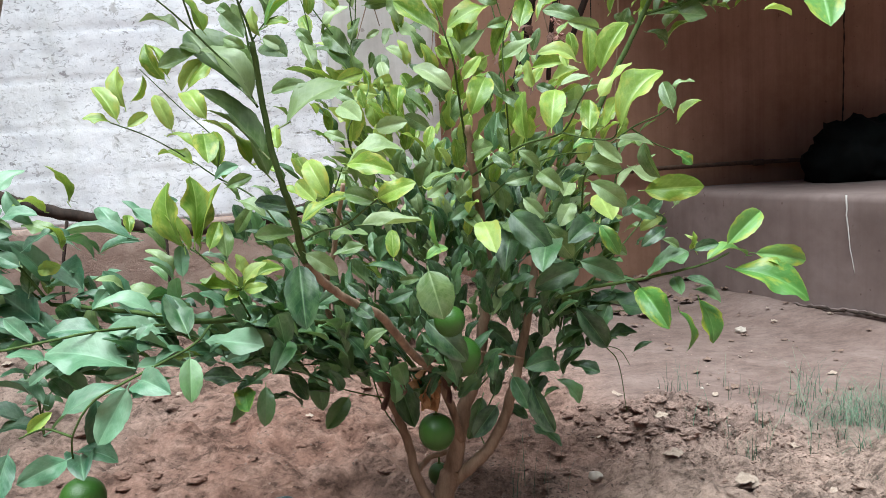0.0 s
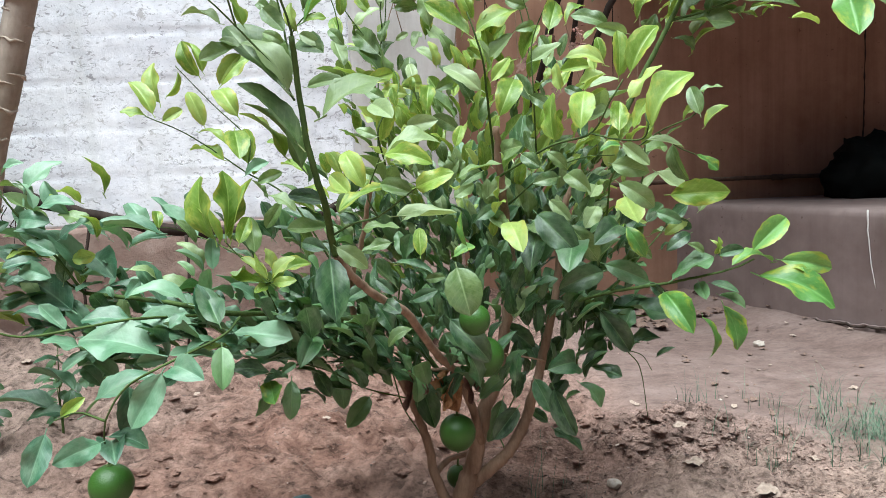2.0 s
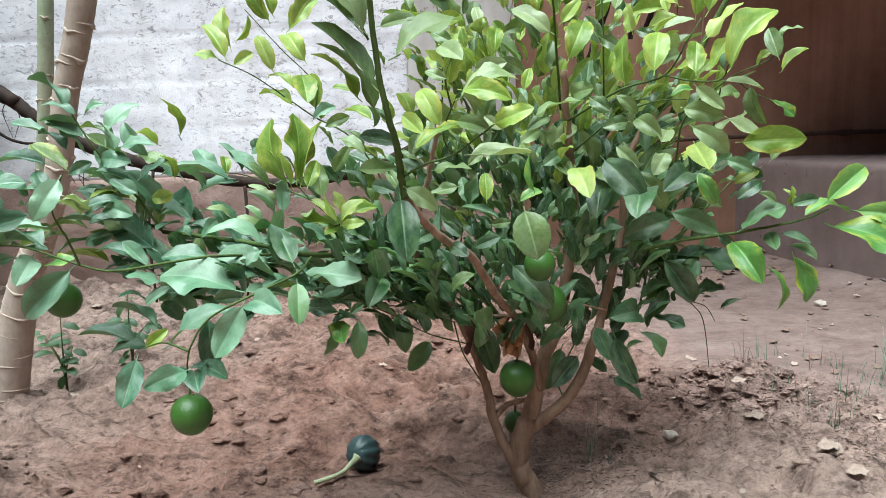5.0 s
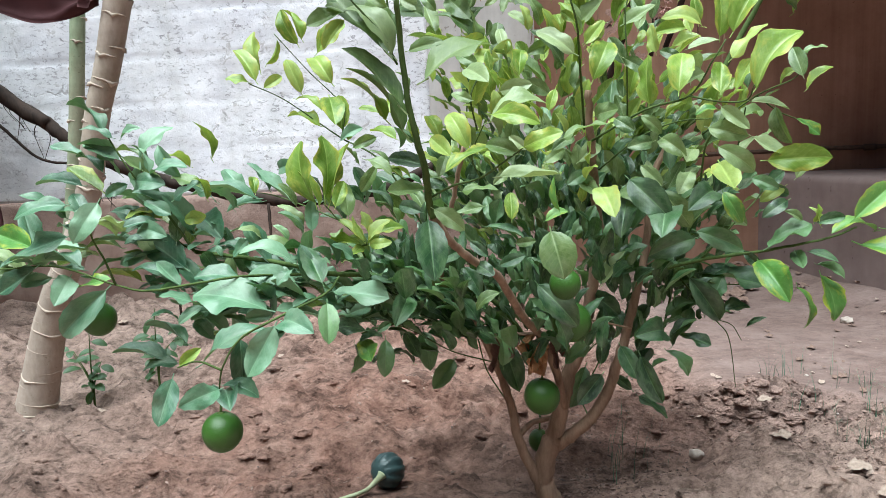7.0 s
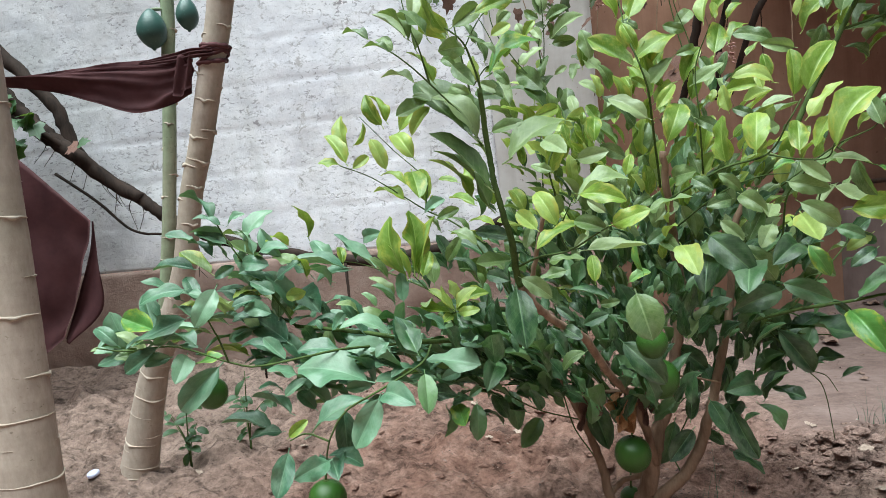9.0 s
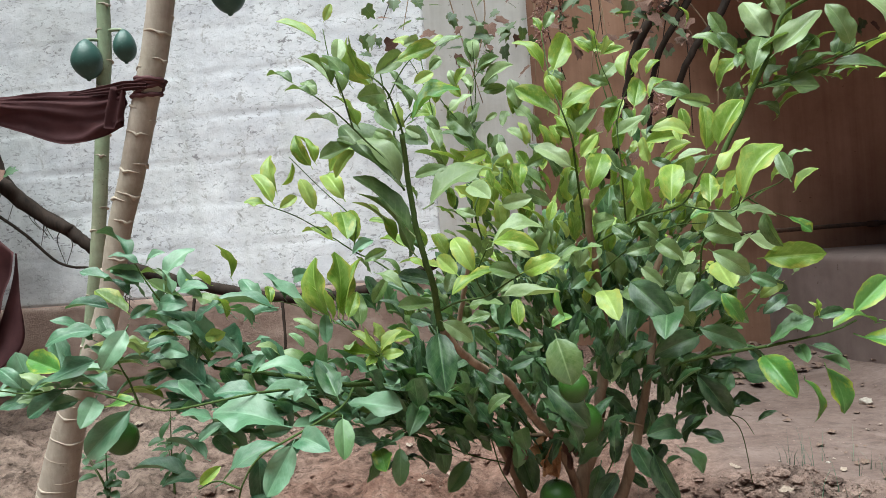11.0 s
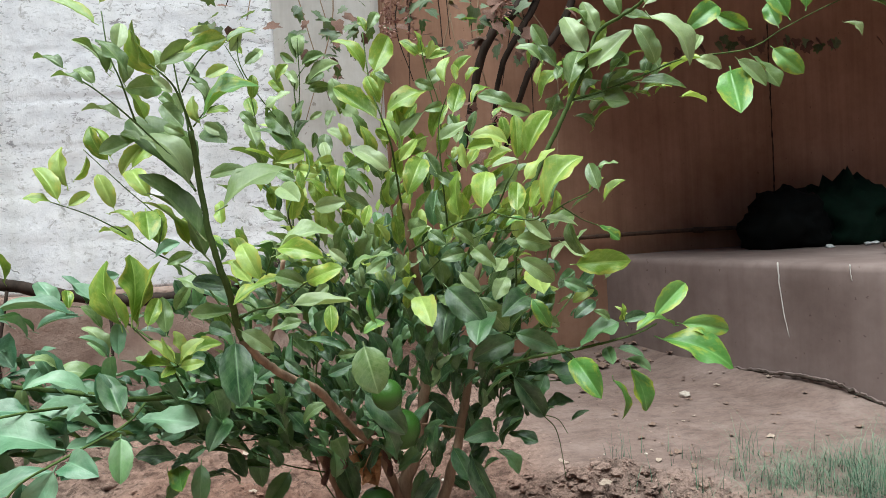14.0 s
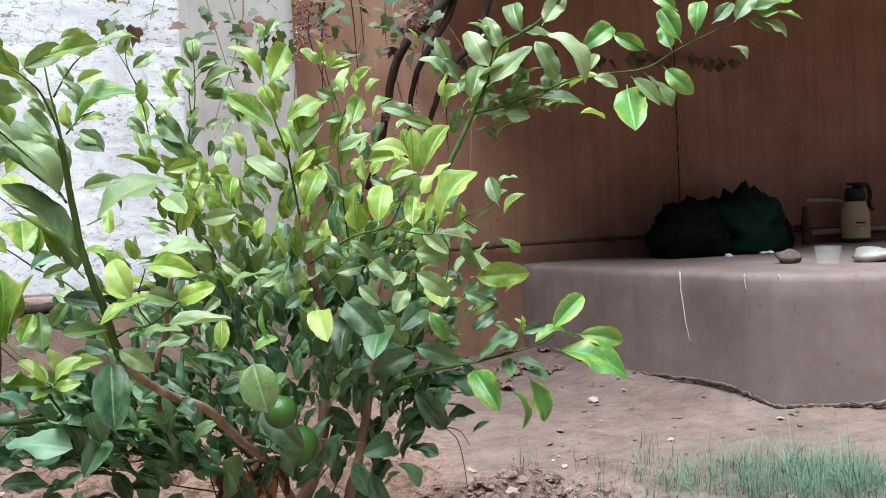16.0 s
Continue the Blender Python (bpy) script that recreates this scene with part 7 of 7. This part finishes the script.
HUSK = strand_material("dry_pink_husk", (0.22, 0.090, 0.070), (0.38, 0.20, 0.165), (0.52, 0.33, 0.29))
panicle((0.16, 2.66, 1.86), 0.36, 0.040, 120, 1)
panicle((0.20, 2.64, 1.80), 0.30, 0.030, 70, 2)
panicle((0.135, 2.68, 1.66), 0.20, 0.025, 40, 3)
panicle((0.585, 2.62, 1.84), 0.28, 0.045, 110, 4)
panicle((0.54, 2.60, 1.30), 0.10, 0.030, 36, 5)
for i in range(40):
    r = random.Random(3000 + i)
    x = r.uniform(0.5, 4.0)
    b = Vector((x, 4.0, 1.78 + 0.06 * r.random() + 0.12 * abs(noise.noise(Vector((x * 2, 0, 0))))))
    ob = new("leaf", VINE_LEAF if r.random() < 0.6 else VINE_DRY)
    ob.parent = creeper
    ob.matrix_basis = Matrix.Translation(-creeper.location) @ leaf_pose(b, b + Vector((r.uniform(-0.05, 0.05), -0.02, -0.07)), 0.5, r.uniform(-50, 50))


# ---- things on the platform ----
def sack(centre, sx, sy, h, mat, label, seed):
    bm = bmesh.new()
    bmesh.ops.create_icosphere(bm, subdivisions=4, radius=1.0)
    for v in bm.verts:
        n = v.co.copy()
        q = n * 1.6 + Vector((seed, 0, 0))
        k = 1 + 0.28 * noise.noise(q) + 0.32 * (0.4 - abs(noise.noise(q * 2.4))) + 0.18 * (0.4 - abs(noise.noise(q * 5.5)))
        z = n.z * k
        if z > 0:
            fold = noise.noise(Vector((n.x * 3.4, n.y * 1.6, seed)))
            z *= 0.86 + 0.55 * max(0.0, fold) + 0.16 * noise.noise(Vector((n.x * 9.0, n.y * 5.0, seed + 3)))
        v.co = Vector((n.x * k * sx, n.y * k * sy, max(-0.55, z) * h / 1.35 + h * 0.41))
    ob = thing("sack", bm, mat, label, "sack", "sacks on the platform")
    ob.location = (centre[0], centre[1], 0.559)
    return ob


sack((2.46, 3.72), 0.22, 0.20, 0.30, BLACK_BAG, "black plastic sack slumped against the wall", 2.0)
sack((2.83, 3.74), 0.25, 0.22, 0.325, GREEN_BAG, "dark green woven sack on the platform", 6.0)
sack((3.10, 3.86), 0.15, 0.14, 0.22, BLACK_BAG, "small black sack beside the tap", 9.0)

pipe = holder("wall_pipe", "thin rusty water pipe along the wall", "pipe", (2.4, 4.08, 0.66))
bm = bmesh.new()
tube(bm, smooth_path([(1.0 - 2.4, 0, 0.02), (1.8 - 2.4, 0, 0.025), (2.4 - 2.4, 0, 0.02), (3.6 - 2.4, 0, 0.0), (4.6 - 2.4, 0, -0.02)], 6), [0.013] * 25, 10)
part("pipe_run", bm, RUST, pipe)
for x in (1.3, 2.1, 3.55):
    bm = bmesh.new()
    tube(bm, [Vector((x - 2.43, 0, 0.022)), Vector((x - 2.37, 0, 0.022))], [0.019, 0.019], 10)
    part("coupling", bm, RUST, pipe)
bm = bmesh.new()
tube(bm, smooth_path([(3.55 - 2.4, -0.06, -0.1), (3.55 - 2.4, -0.06, 0.08), (3.55 - 2.4, -0.06, 0.17)], 4), [0.024, 0.024, 0.023, 0.026, 0.026, 0.022, 0.018, 0.018, 0.013], 12)
part("standpipe", bm, RUST, pipe)
bm = bmesh.new()
tube(bm, smooth_path([(3.56 - 2.4, -0.06, 0.205), (3.75 - 2.4, -0.06, 0.20), (3.96 - 2.4, -0.06, 0.165)], 4), [0.013] * 9, 10)
part("plastic_spout", bm, PVC, pipe, "pale plastic pipe")
bm = bmesh.new()
tube(bm, smooth_path([(3.62 - 2.4, -0.03, -0.02), (4.0 - 2.4, -0.03, -0.02), (4.6 - 2.4, -0.03, -0.02)], 4), [0.022] * 9, 10)
part("plastic_pipe", bm, PVC, pipe, "pale plastic pipe")

sprayer = holder("garden_sprayer", "cream plastic pump sprayer with black top", "sprayer", (3.895, 3.95, 0.559))
bm = bmesh.new()
lathe(bm, [(0.082, 0.0), (0.088, 0.01), (0.088, 0.17), (0.083, 0.22), (0.066, 0.27), (0.058, 0.285)], 24)
part("tank", bm, CREAM, sprayer)
bm = bmesh.new()
lathe(bm, [(0.089, 0.0), (0.090, 0.012), (0.089, 0.03)], 24)
part("base_ring", bm, BLACK_PLASTIC, sprayer)
bm = bmesh.new()
lathe(bm, [(0.062, 0.283), (0.064, 0.32), (0.058, 0.36), (0.05, 0.375)], 20)
lathe(bm, [(0.014, 0.37), (0.014, 0.395), (0.05, 0.397), (0.05, 0.41)], 14)
part("pump_head", bm, BLACK_PLASTIC, sprayer)
bm = bmesh.new()
tube(bm, smooth_path([(0.03, 0, 0.385), (0.10, 0, 0.39), (0.13, 0, 0.34), (0.12, 0, 0.25), (0.15, 0, 0.22)], 5), [0.013] * 21, 8)
part("handle", bm, BLACK_PLASTIC, sprayer)
bm = bmesh.new()
for z, w in ((0.135, 0.05), (0.112, 0.07)):
    for q in range(6):
        a = -math.pi / 2 - 0.4 + (q - 2.5) * w * 2.2
        c = Vector((0.0895 * math.cos(a), 0.0895 * math.sin(a), z))
        tube(bm, [c + Vector((-0.004, 0, 0)), c + Vector((0.004, 0, 0))], [0.006 if z > 0.12 else 0.003] * 2, 6)
part("printed_band", bm, BLACK_PLASTIC, sprayer)


def stone(at, r, mat, label, name="stone", seed=1, squash=0.6, group="stones"):
    bm = bmesh.new()
    bmesh.ops.create_icosphere(bm, subdivisions=3, radius=r)
    rumple(bm, r * 0.35, 1.3 / r, seed)
    for v in bm.verts:
        v.co.z *= squash
    ob = thing(name, bm, mat, label, name.replace("_", " "), group)
    ob.location = at
    return ob


stone((2.40, 2.82, 0.585), 0.055, BRICK, "brown broken brick lump on the platform", "rock", 3, 0.7, "rocks on the platform")
stone((2.66, 2.60, 0.585), 0.085, GALV, "pale grey stone on the platform", "rock", 5, 0.5, "rocks on the platform")
bm = bmesh.new()
lathe(bm, [(0.044, 0.0), (0.056, 0.085), (0.0545, 0.085), (0.0425, 0.003)], 24)
glass = thing("plastic_tumbler", bm, GLASS, "small clear plastic tumbler standing on the platform edge", "tumbler")
glass.location = (2.42, 2.60, 0.559)
bm = bmesh.new()
bmesh.ops.create_icosphere(bm, subdivisions=3, radius=0.07)
rumple(bm, 0.05, 20, 4)
for v in bm.verts:
    v.co.z *= 0.6
bag = thing("plastic_bag", bm, PLASTIC_FILM, "crumpled white plastic bag on the platform", "plastic bag")
bag.location = (4.12, 3.75, 0.60)
def paint_drip(x, y, dx, dy, length, w, seed):
    """A dried run of paint down the cement face."""
    bm = bmesh.new()
    r = random.Random(seed)
    pts = [Vector((x, y, 0.553 if i else 0.557)) + Vector((dx * (i / 12) ** 2, dy * (i / 12) ** 2, -length * i / 12)) + Vector((r.uniform(-1, 1), r.uniform(-1, 1), 0)) * 0.0015 for i in range(13)]
    tube(bm, pts, [w * (1.3 - 0.7 * i / 12) for i in range(13)], 6, 0.25, seed)
    thing("paint_drip", bm, CHALK, "dried white paint drip down the cement face", "paint drip", "paint drips")


paint_drip(1.812, 2.825, 0.012, -0.042, 0.325, 0.0027, 3)
paint_drip(1.908, 2.50, 0.002, -0.005, 0.06, 0.0026, 4)
paint_drip(1.985, 2.385, 0.002, -0.004, 0.03, 0.0024, 5)


# ---- on the soil ----
gourd = holder("gourd", "small ribbed dark green gourd lying on the soil", "gourd", (-0.374, 1.515, 0.036))
bm = bmesh.new()
bmesh.ops.create_uvsphere(bm, u_segments=40, v_segments=20, radius=0.042)
for v in bm.verts:
    a = math.atan2(v.co.y, v.co.x)
    k = 1 - 0.15 * abs(math.cos(a * 5)) ** 6 * (1 - abs(v.co.z / 0.042) ** 3)
    v.co = Vector((v.co.x * k, v.co.y * k, v.co.z * 0.92))
turn = Euler((radians(75), 0, radians(-35))).to_matrix().to_4x4()
bm.transform(turn)
part("rind", bm, GOURD, gourd)
bm = bmesh.new()
tube(bm, smooth_path([(-0.008, -0.034, 0.006), (-0.020, -0.047, -0.002), (-0.045, -0.062, -0.018), (-0.100, -0.080, -0.030)], 5), [0.012, 0.010, 0.009, 0.008, 0.007, 0.0065, 0.006, 0.006, 0.0055, 0.0055, 0.005, 0.005, 0.005, 0.005, 0.0055, 0.006], 9, 0.1, 3)
part("stem", bm, GOURD_STEM, gourd)


def on_soil(x, y, lift=0.0):
    return (x, y, ground_height(x, y) + lift)


stone(on_soil(0.372, 1.635, 0.006), 0.018, STONE, "pale rounded pebble on the soil", "pebble", 2, 0.7, "pebbles")
stone(on_soil(1.36, 2.85, 0.010), 0.024, STONE, "pale pebble near the platform", "pebble", 7, 0.6, "pebbles")
stone(on_soil(0.313, 1.556, 0.003), 0.009, STONE, "small pale pebble on the soil", "pebble", 8, 0.6, "pebbles")
bm = bmesh.new()
lathe(bm, [(0.0185, 0.0), (0.0195, 0.003), (0.019, 0.010), (0.0175, 0.0115), (0.013, 0.0105), (0.004, 0.0105)], 28)
cap = thing("bottle_cap", bm, plain_material("bluish_plastic_cap", (0.42, 0.43, 0.66), (0.62, 0.63, 0.80), 60, 0.4), "pale bluish bottle cap lying on the soil", "bottle cap")
cap.location = on_soil(-1.66, 1.94, 0.002)
cap.rotation_euler = (0.25, -0.1, 0.0)
rng = random.Random(77)
for i in range(11):
    x, y = rng.uniform(-2.2, 1.6), rng.uniform(1.35, 3.0)
    stone(on_soil(x, y, 0.001), rng.uniform(0.003, 0.007), STONE, "tiny pale pebble on the soil", "pebble", i + 20, 0.6, "pebbles")


def litter_mesh(mat, seed):
    me = leaf_mesh("litter_leaf", mat, 0.55, 0.12, 0.15, 0.25)
    r = random.Random(seed)
    for v in me.vertices:
        v.co.z += 0.05 * r.uniform(-1, 1)
    return me


LITTER = [litter_mesh(PALE_LITTER, 1), litter_mesh(PALE_LITTER, 2), litter_mesh(LITTER_BROWN, 3), litter_mesh(LITTER_BROWN, 4)]


def litter(x, y, size, yaw, kind, lift=0.003, label="dry fallen leaf lying on the soil"):
    b = Vector(on_soil(x, y, lift))
    d = Vector((math.cos(yaw), math.sin(yaw), 0))
    ob = new("fallen_leaf", LITTER[kind])
    ob.matrix_basis = leaf_pose(b, b + d * size + Vector((0, 0, 0.004)), 0.55, 0, (0.1, -0.15, 1.0))
    tagged(ob, label, "dry leaf", "fallen leaves")


litter(0.660, 1.505, 0.060, 0.2, 0, 0.008, "crumpled pale dry leaf on the soil")
litter(0.70, 1.495, 0.045, 1.0, 1, 0.012, "crumpled pale dry leaf on the soil")
litter(0.645, 1.36, 0.05, 0.1, 1, 0.008, "crumpled pale dry leaf on the soil")
litter(0.51, 1.552, 0.05, -0.3, 1, 0.006)
litter(0.615, 1.891, 0.045, 0.1, 0, 0.008)
litter(-1.42, 2.07, 0.055, 0.5, 0, 0.012, "pale dry stalk-like leaf on the soil")
for i in range(30):
    litter(rng.uniform(0.35, 1.55), rng.uniform(1.35, 2.3), rng.uniform(0.015, 0.04), rng.uniform(0, 6.28), rng.choice((0, 2, 1, 3)))
for i in range(30):
    litter(rng.uniform(-2.0, 0.3), rng.uniform(1.4, 2.9), rng.uniform(0.02, 0.05), rng.uniform(0, 6.28), rng.choice((0, 1, 2)))
for i in range(70):
    litter(rng.gauss(0.95, 0.35), rng.gauss(3.55, 0.2), rng.uniform(0.05, 0.11), rng.uniform(0, 6.28), rng.choice((2, 3, 3, 2)), 0.010, "red-brown dry leaf heaped at the wall foot")
for i in range(55):
    litter(rng.uniform(0.9, 2.0), rng.uniform(2.1, 3.2), rng.uniform(0.012, 0.035), rng.uniform(0, 6.28), rng.choice((0, 2, 3, 2, 3)))


def clods():
    """Loose crumbs and clods of soil, strewn over the dug bed."""
    r = random.Random(5)
    verts, faces = [], []
    seeds = []
    for s in range(6):
        bm = bmesh.new()
        bmesh.ops.create_icosphere(bm, subdivisions=1, radius=1.0)
        rumple(bm, 0.45, 1.1, s * 3.3)
        bm.verts.ensure_lookup_table()
        seeds.append(([v.co.copy() for v in bm.verts], [[v.index for v in f.verts] for f in bm.faces]))
        bm.free()
    for i in range(20000):
        if i < 500:
            x, y = r.gauss(0.62, 0.24), r.gauss(1.96, 0.11)
            size = abs(r.gauss(0.0, 0.0036)) + 0.002
        else:
            x, y = r.uniform(-2.3, 1.1), 1.12 + 2.0 * r.random() ** 1.3
            if noise.noise(Vector((x * 5.0, y * 8.0, 3.0))) < r.uniform(-0.6, 0.45):
                continue
            size = min(0.008, abs(r.gauss(0.0, 0.0032)) + 0.0014)
        if trodden_share(x, y) > 0.5 and r.random() < 0.9:
            continue
        z = ground_height(x, y)
        vs, fs = r.choice(seeds)
        o = len(verts)
        rot = Euler((r.uniform(0, 6), r.uniform(0, 6), r.uniform(0, 6))).to_matrix()
        for v in vs:
            q = rot @ v
            verts.append((x + q.x * size, y + q.y * size, z + q.z * size * 0.7 - size * 0.40))
        faces.extend([o + k for k in f] for f in fs)
    # broader lumps of broken crust, half sunk
    lumps = []
    for k in range(5):
        bm = bmesh.new()
        bmesh.ops.create_icosphere(bm, subdivisions=3, radius=1.0)
        rumple(bm, 0.55, 1.0, k * 4.7 + 1.0)
        rumple(bm, 0.16, 3.6, k * 2.3)
        bm.verts.ensure_lookup_table()
        lumps.append(([v.co.copy() for v in bm.verts], [[v.index for v in f.verts] for f in bm.faces]))
        bm.free()
    made = 0
    while made < 420:
        x, y = (r.gauss(0.62, 0.22), r.gauss(1.94, 0.10)) if r.random() < 0.3 else (r.uniform(-1.3, 1.0), 1.25 + 1.3 * r.random() ** 1.2)
        if noise.noise(Vector((x * 3.0, y * 5.0, 13.0))) < r.uniform(-0.3, 0.4) or trodden_share(x, y) > 0.4:
            continue
        made += 1
        size = r.uniform(0.007, 0.026)
        z = ground_height(x, y)
        vs, fs = r.choice(lumps)
        o = len(verts)
        rot = Euler((r.uniform(-0.5, 0.5), r.uniform(-0.5, 0.5), r.uniform(0, 6.3))).to_matrix()
        for v in vs:
            q = rot @ v
            verts.append((x + q.x * size, y + q.y * size * 0.8, z + q.z * size * 0.42 - size * 0.12))
        faces.extend([o + k for k in f] for f in fs)
    me = bpy.data.meshes.new("soil_clods")
    me.from_pydata(verts, [], faces)
    me.materials.append(SOIL)
    tagged(new("soil_clods", me), "loose crumbs and clods of dug soil", "soil", kind="stuff")


clods()


def mulch():
    """Crumbled leaf bits and twig ends trodden into the soil, thick in patches."""
    r = random.Random(41)
    verts, faces = [], []
    for i in range(14000):
        if i % 16 == 0:
            x, y = r.gauss(0.14, 0.10), r.gauss(1.55, 0.07)
        elif i % 10 == 2:
            x, y = r.gauss(0.82, 0.16), r.gauss(1.68, 0.10)
        elif i % 10 == 1:
            x, y = r.gauss(0.60, 0.25), r.gauss(1.86, 0.14)
        else:
            x, y = r.uniform(-2.2, 1.5), r.uniform(1.15, 3.1)
            if noise.noise(Vector((x * 3.5, y * 5.0, 9.0))) < r.uniform(-0.35, 0.6):
                continue
        if trodden_share(x, y) > 0.4 and r.random() < 0.93:
            continue
        size = r.uniform(0.003, 0.007) * (1.6 if r.random() < 0.12 else 1.0)
        w = size * r.uniform(0.15, 0.6)
        yaw = r.uniform(0, 6.28)
        d, s = Vector((math.cos(yaw), math.sin(yaw), r.uniform(-0.4, 0.4))), Vector((-math.sin(yaw), math.cos(yaw), r.uniform(-0.5, 0.5)))
        c = Vector((x, y, ground_height(x, y) + size * 0.25))
        o = len(verts)
        k = r.uniform(-0.3, 0.6) * w
        verts.extend(q[:] for q in (c - d * size, c - s * w + Vector((0, 0, k)), c + d * size, c + s * w + Vector((0, 0, k)), c - Vector((0, 0, 0.002))))
        faces.extend(((o, o + 1, o + 3), (o + 1, o + 2, o + 3), (o + 1, o, o + 4), (o + 2, o + 1, o + 4), (o + 3, o + 2, o + 4), (o, o + 3, o + 4)))
    me = bpy.data.meshes.new("leaf_mulch")
    me.from_pydata(verts, [], faces)
    me.materials.append(MULCH)
    tagged(new("leaf_mulch", me), "crumbled dark leaf bits trodden into the soil", "mulch", kind="stuff")


mulch()


def grass_patch():
    """Thin feathery grass tufts near the platform."""
    r = random.Random(14)
    verts, faces = [], []

    def blade(x, y, h, lean, yaw, w):
        z = ground_height(x, y) - 0.004
        d = Vector((math.cos(yaw), math.sin(yaw), 0))
        s = Vector((-d.y, d.x, 0))
        o = len(verts)
        n = 4
        for i in range(n + 1):
            t = i / n
            c = Vector((x, y, z)) + d * (lean * h * t * t) + Vector((0, 0, h * (t - 0.25 * lean * t * t)))
            ww = w * (1 - t * 0.9)
            verts.append((c - s * ww)[:])
            verts.append((c + s * ww)[:])
        for i in range(n):
            a = o + 2 * i
            faces.append((a, a + 1, a + 3, a + 2))

    for _ in range(640):
        cx = r.gauss(1.48, 0.32)
        cy = 1.80 - 0.18 * (cx - 1.1) + r.gauss(0, 0.12)
        if cx < 0.98:
            continue
        dense = max(0.25, math.exp(-((cx - 1.50) / 0.42) ** 2))
        tall = r.uniform(0.4, 1.05) if r.random() < 0.92 else r.uniform(1.2, 1.8)
        for _ in range(int(2 + 8 * dense * r.random())):
            x, y = cx + r.gauss(0, 0.02), cy + r.gauss(0, 0.02)
            h, yaw = r.uniform(0.05, 0.17) * tall * (0.5 + 0.5 * dense), r.uniform(0, 6.28)
            blade(x, y, h, r.uniform(0.1, 1.9), yaw, r.uniform(0.0006, 0.0013))
            if r.random() < 0.4:
                blade(x, y, h * 0.6, r.uniform(0.8, 2.4), yaw + r.uniform(1.5, 4.5), 0.0006)
    for _ in range(40):
        cx, cy = r.uniform(0.70, 1.30), r.uniform(1.60, 2.25)
        for _ in range(4):
            blade(cx + r.gauss(0, 0.01), cy + r.gauss(0, 0.01), r.uniform(0.05, 0.14), r.uniform(0.1, 0.9), r.uniform(0, 6.28), 0.0009)
    for _ in range(14):
        cx, cy = r.uniform(0.15, 0.3), r.uniform(1.5, 1.7)
        blade(cx, cy, r.uniform(0.06, 0.22), r.uniform(0.1, 0.4), r.uniform(0, 6.28), 0.0009)
    me = bpy.data.meshes.new("grass")
    me.from_pydata(verts, [], faces)
    me.materials.append(GRASS)
    tagged(new("grass", me), "thin feathery green grass tufts on bare soil", "grass", kind="stuff")


grass_patch()


def seedling(at, n, spread, label, seed):
    """A knee-low seedling with a thin stem and small dark leaves."""
    ob = holder("seedling", label, "seedling", at, "seedlings")
    r = random.Random(seed)
    tops = []
    for k in range(4):
        top = Vector((r.uniform(-spread, spread), r.uniform(-spread, spread), r.uniform(0.14, 0.27))) if k else Vector((0.01, 0.0, 0.28))
        pts = smooth_path([(0, 0, -0.01), (top.x * 0.15, top.y * 0.15, top.z * 0.5), top], 5)
        bm = bmesh.new()
        tube(bm, pts, [0.0035 - 0.0024 * i / (len(pts) - 1) for i in range(len(pts))], 6, 0.1, seed + k)
        part("stem", bm, TWIG, ob)
        tops.append(pts)
    for i in range(n):
        pts = r.choice(tops)
        b = pts[r.randint(4, len(pts) - 1)]
        d = Vector((r.uniform(-1, 1), r.uniform(-1, 0.6), r.uniform(-0.7, 0.3))).normalized()
        lf = new("leaf", SEEDLING_LEAF)
        lf.parent = ob
        lf.matrix_basis = leaf_pose(b, b + d * r.uniform(0.038, 0.066), 0.5, r.uniform(-30, 30), (0, -0.6, 0.7))


SEEDLING_LEAF = leaf_mesh("leaf", LEAF_S, 0.5, 0.3, 0.2)
seedling(on_soil(-1.442, 2.15), 20, 0.11, "small dark-leaved seedling beside the papaya trunk", 3)
seedling(on_soil(-1.25, 2.22), 22, 0.14, "small dark-leaved seedling in the dug soil", 8)

bm = bmesh.new()
r = random.Random(6)
crack_line = [Vector((2.655 + 0.012 * noise.noise(Vector((0, 0, z * 6.0))), 4.119 + 0.006 * noise.noise(Vector((2.65, 5, z)) * 2.5), z)) for z in np.arange(0.75, 2.42, 0.02)]
tube(bm, crack_line, [r.uniform(0.0015, 0.006) for _ in crack_line], 5, 0.3, 2)
thing("wall_crack", bm, VINE_BARK, "dark vertical crack in the plastered wall", "crack", kind="structure")

for i, (x, y) in enumerate(((2.52, 3.44), (2.74, 3.42), (2.80, 3.45))):
    bm = bmesh.new()
    bmesh.ops.create_icosphere(bm, subdivisions=2, radius=0.022)
    rumple(bm, 0.016, 50, i + 1.0)
    for v in bm.verts:
        v.co.z *= 0.5
    scrap = thing("paper_scrap", bm, PLASTIC_FILM, "crumpled pale scrap lying before the sacks", "scrap", "scraps on the platform")
    scrap.location = (x, y, 0.568)
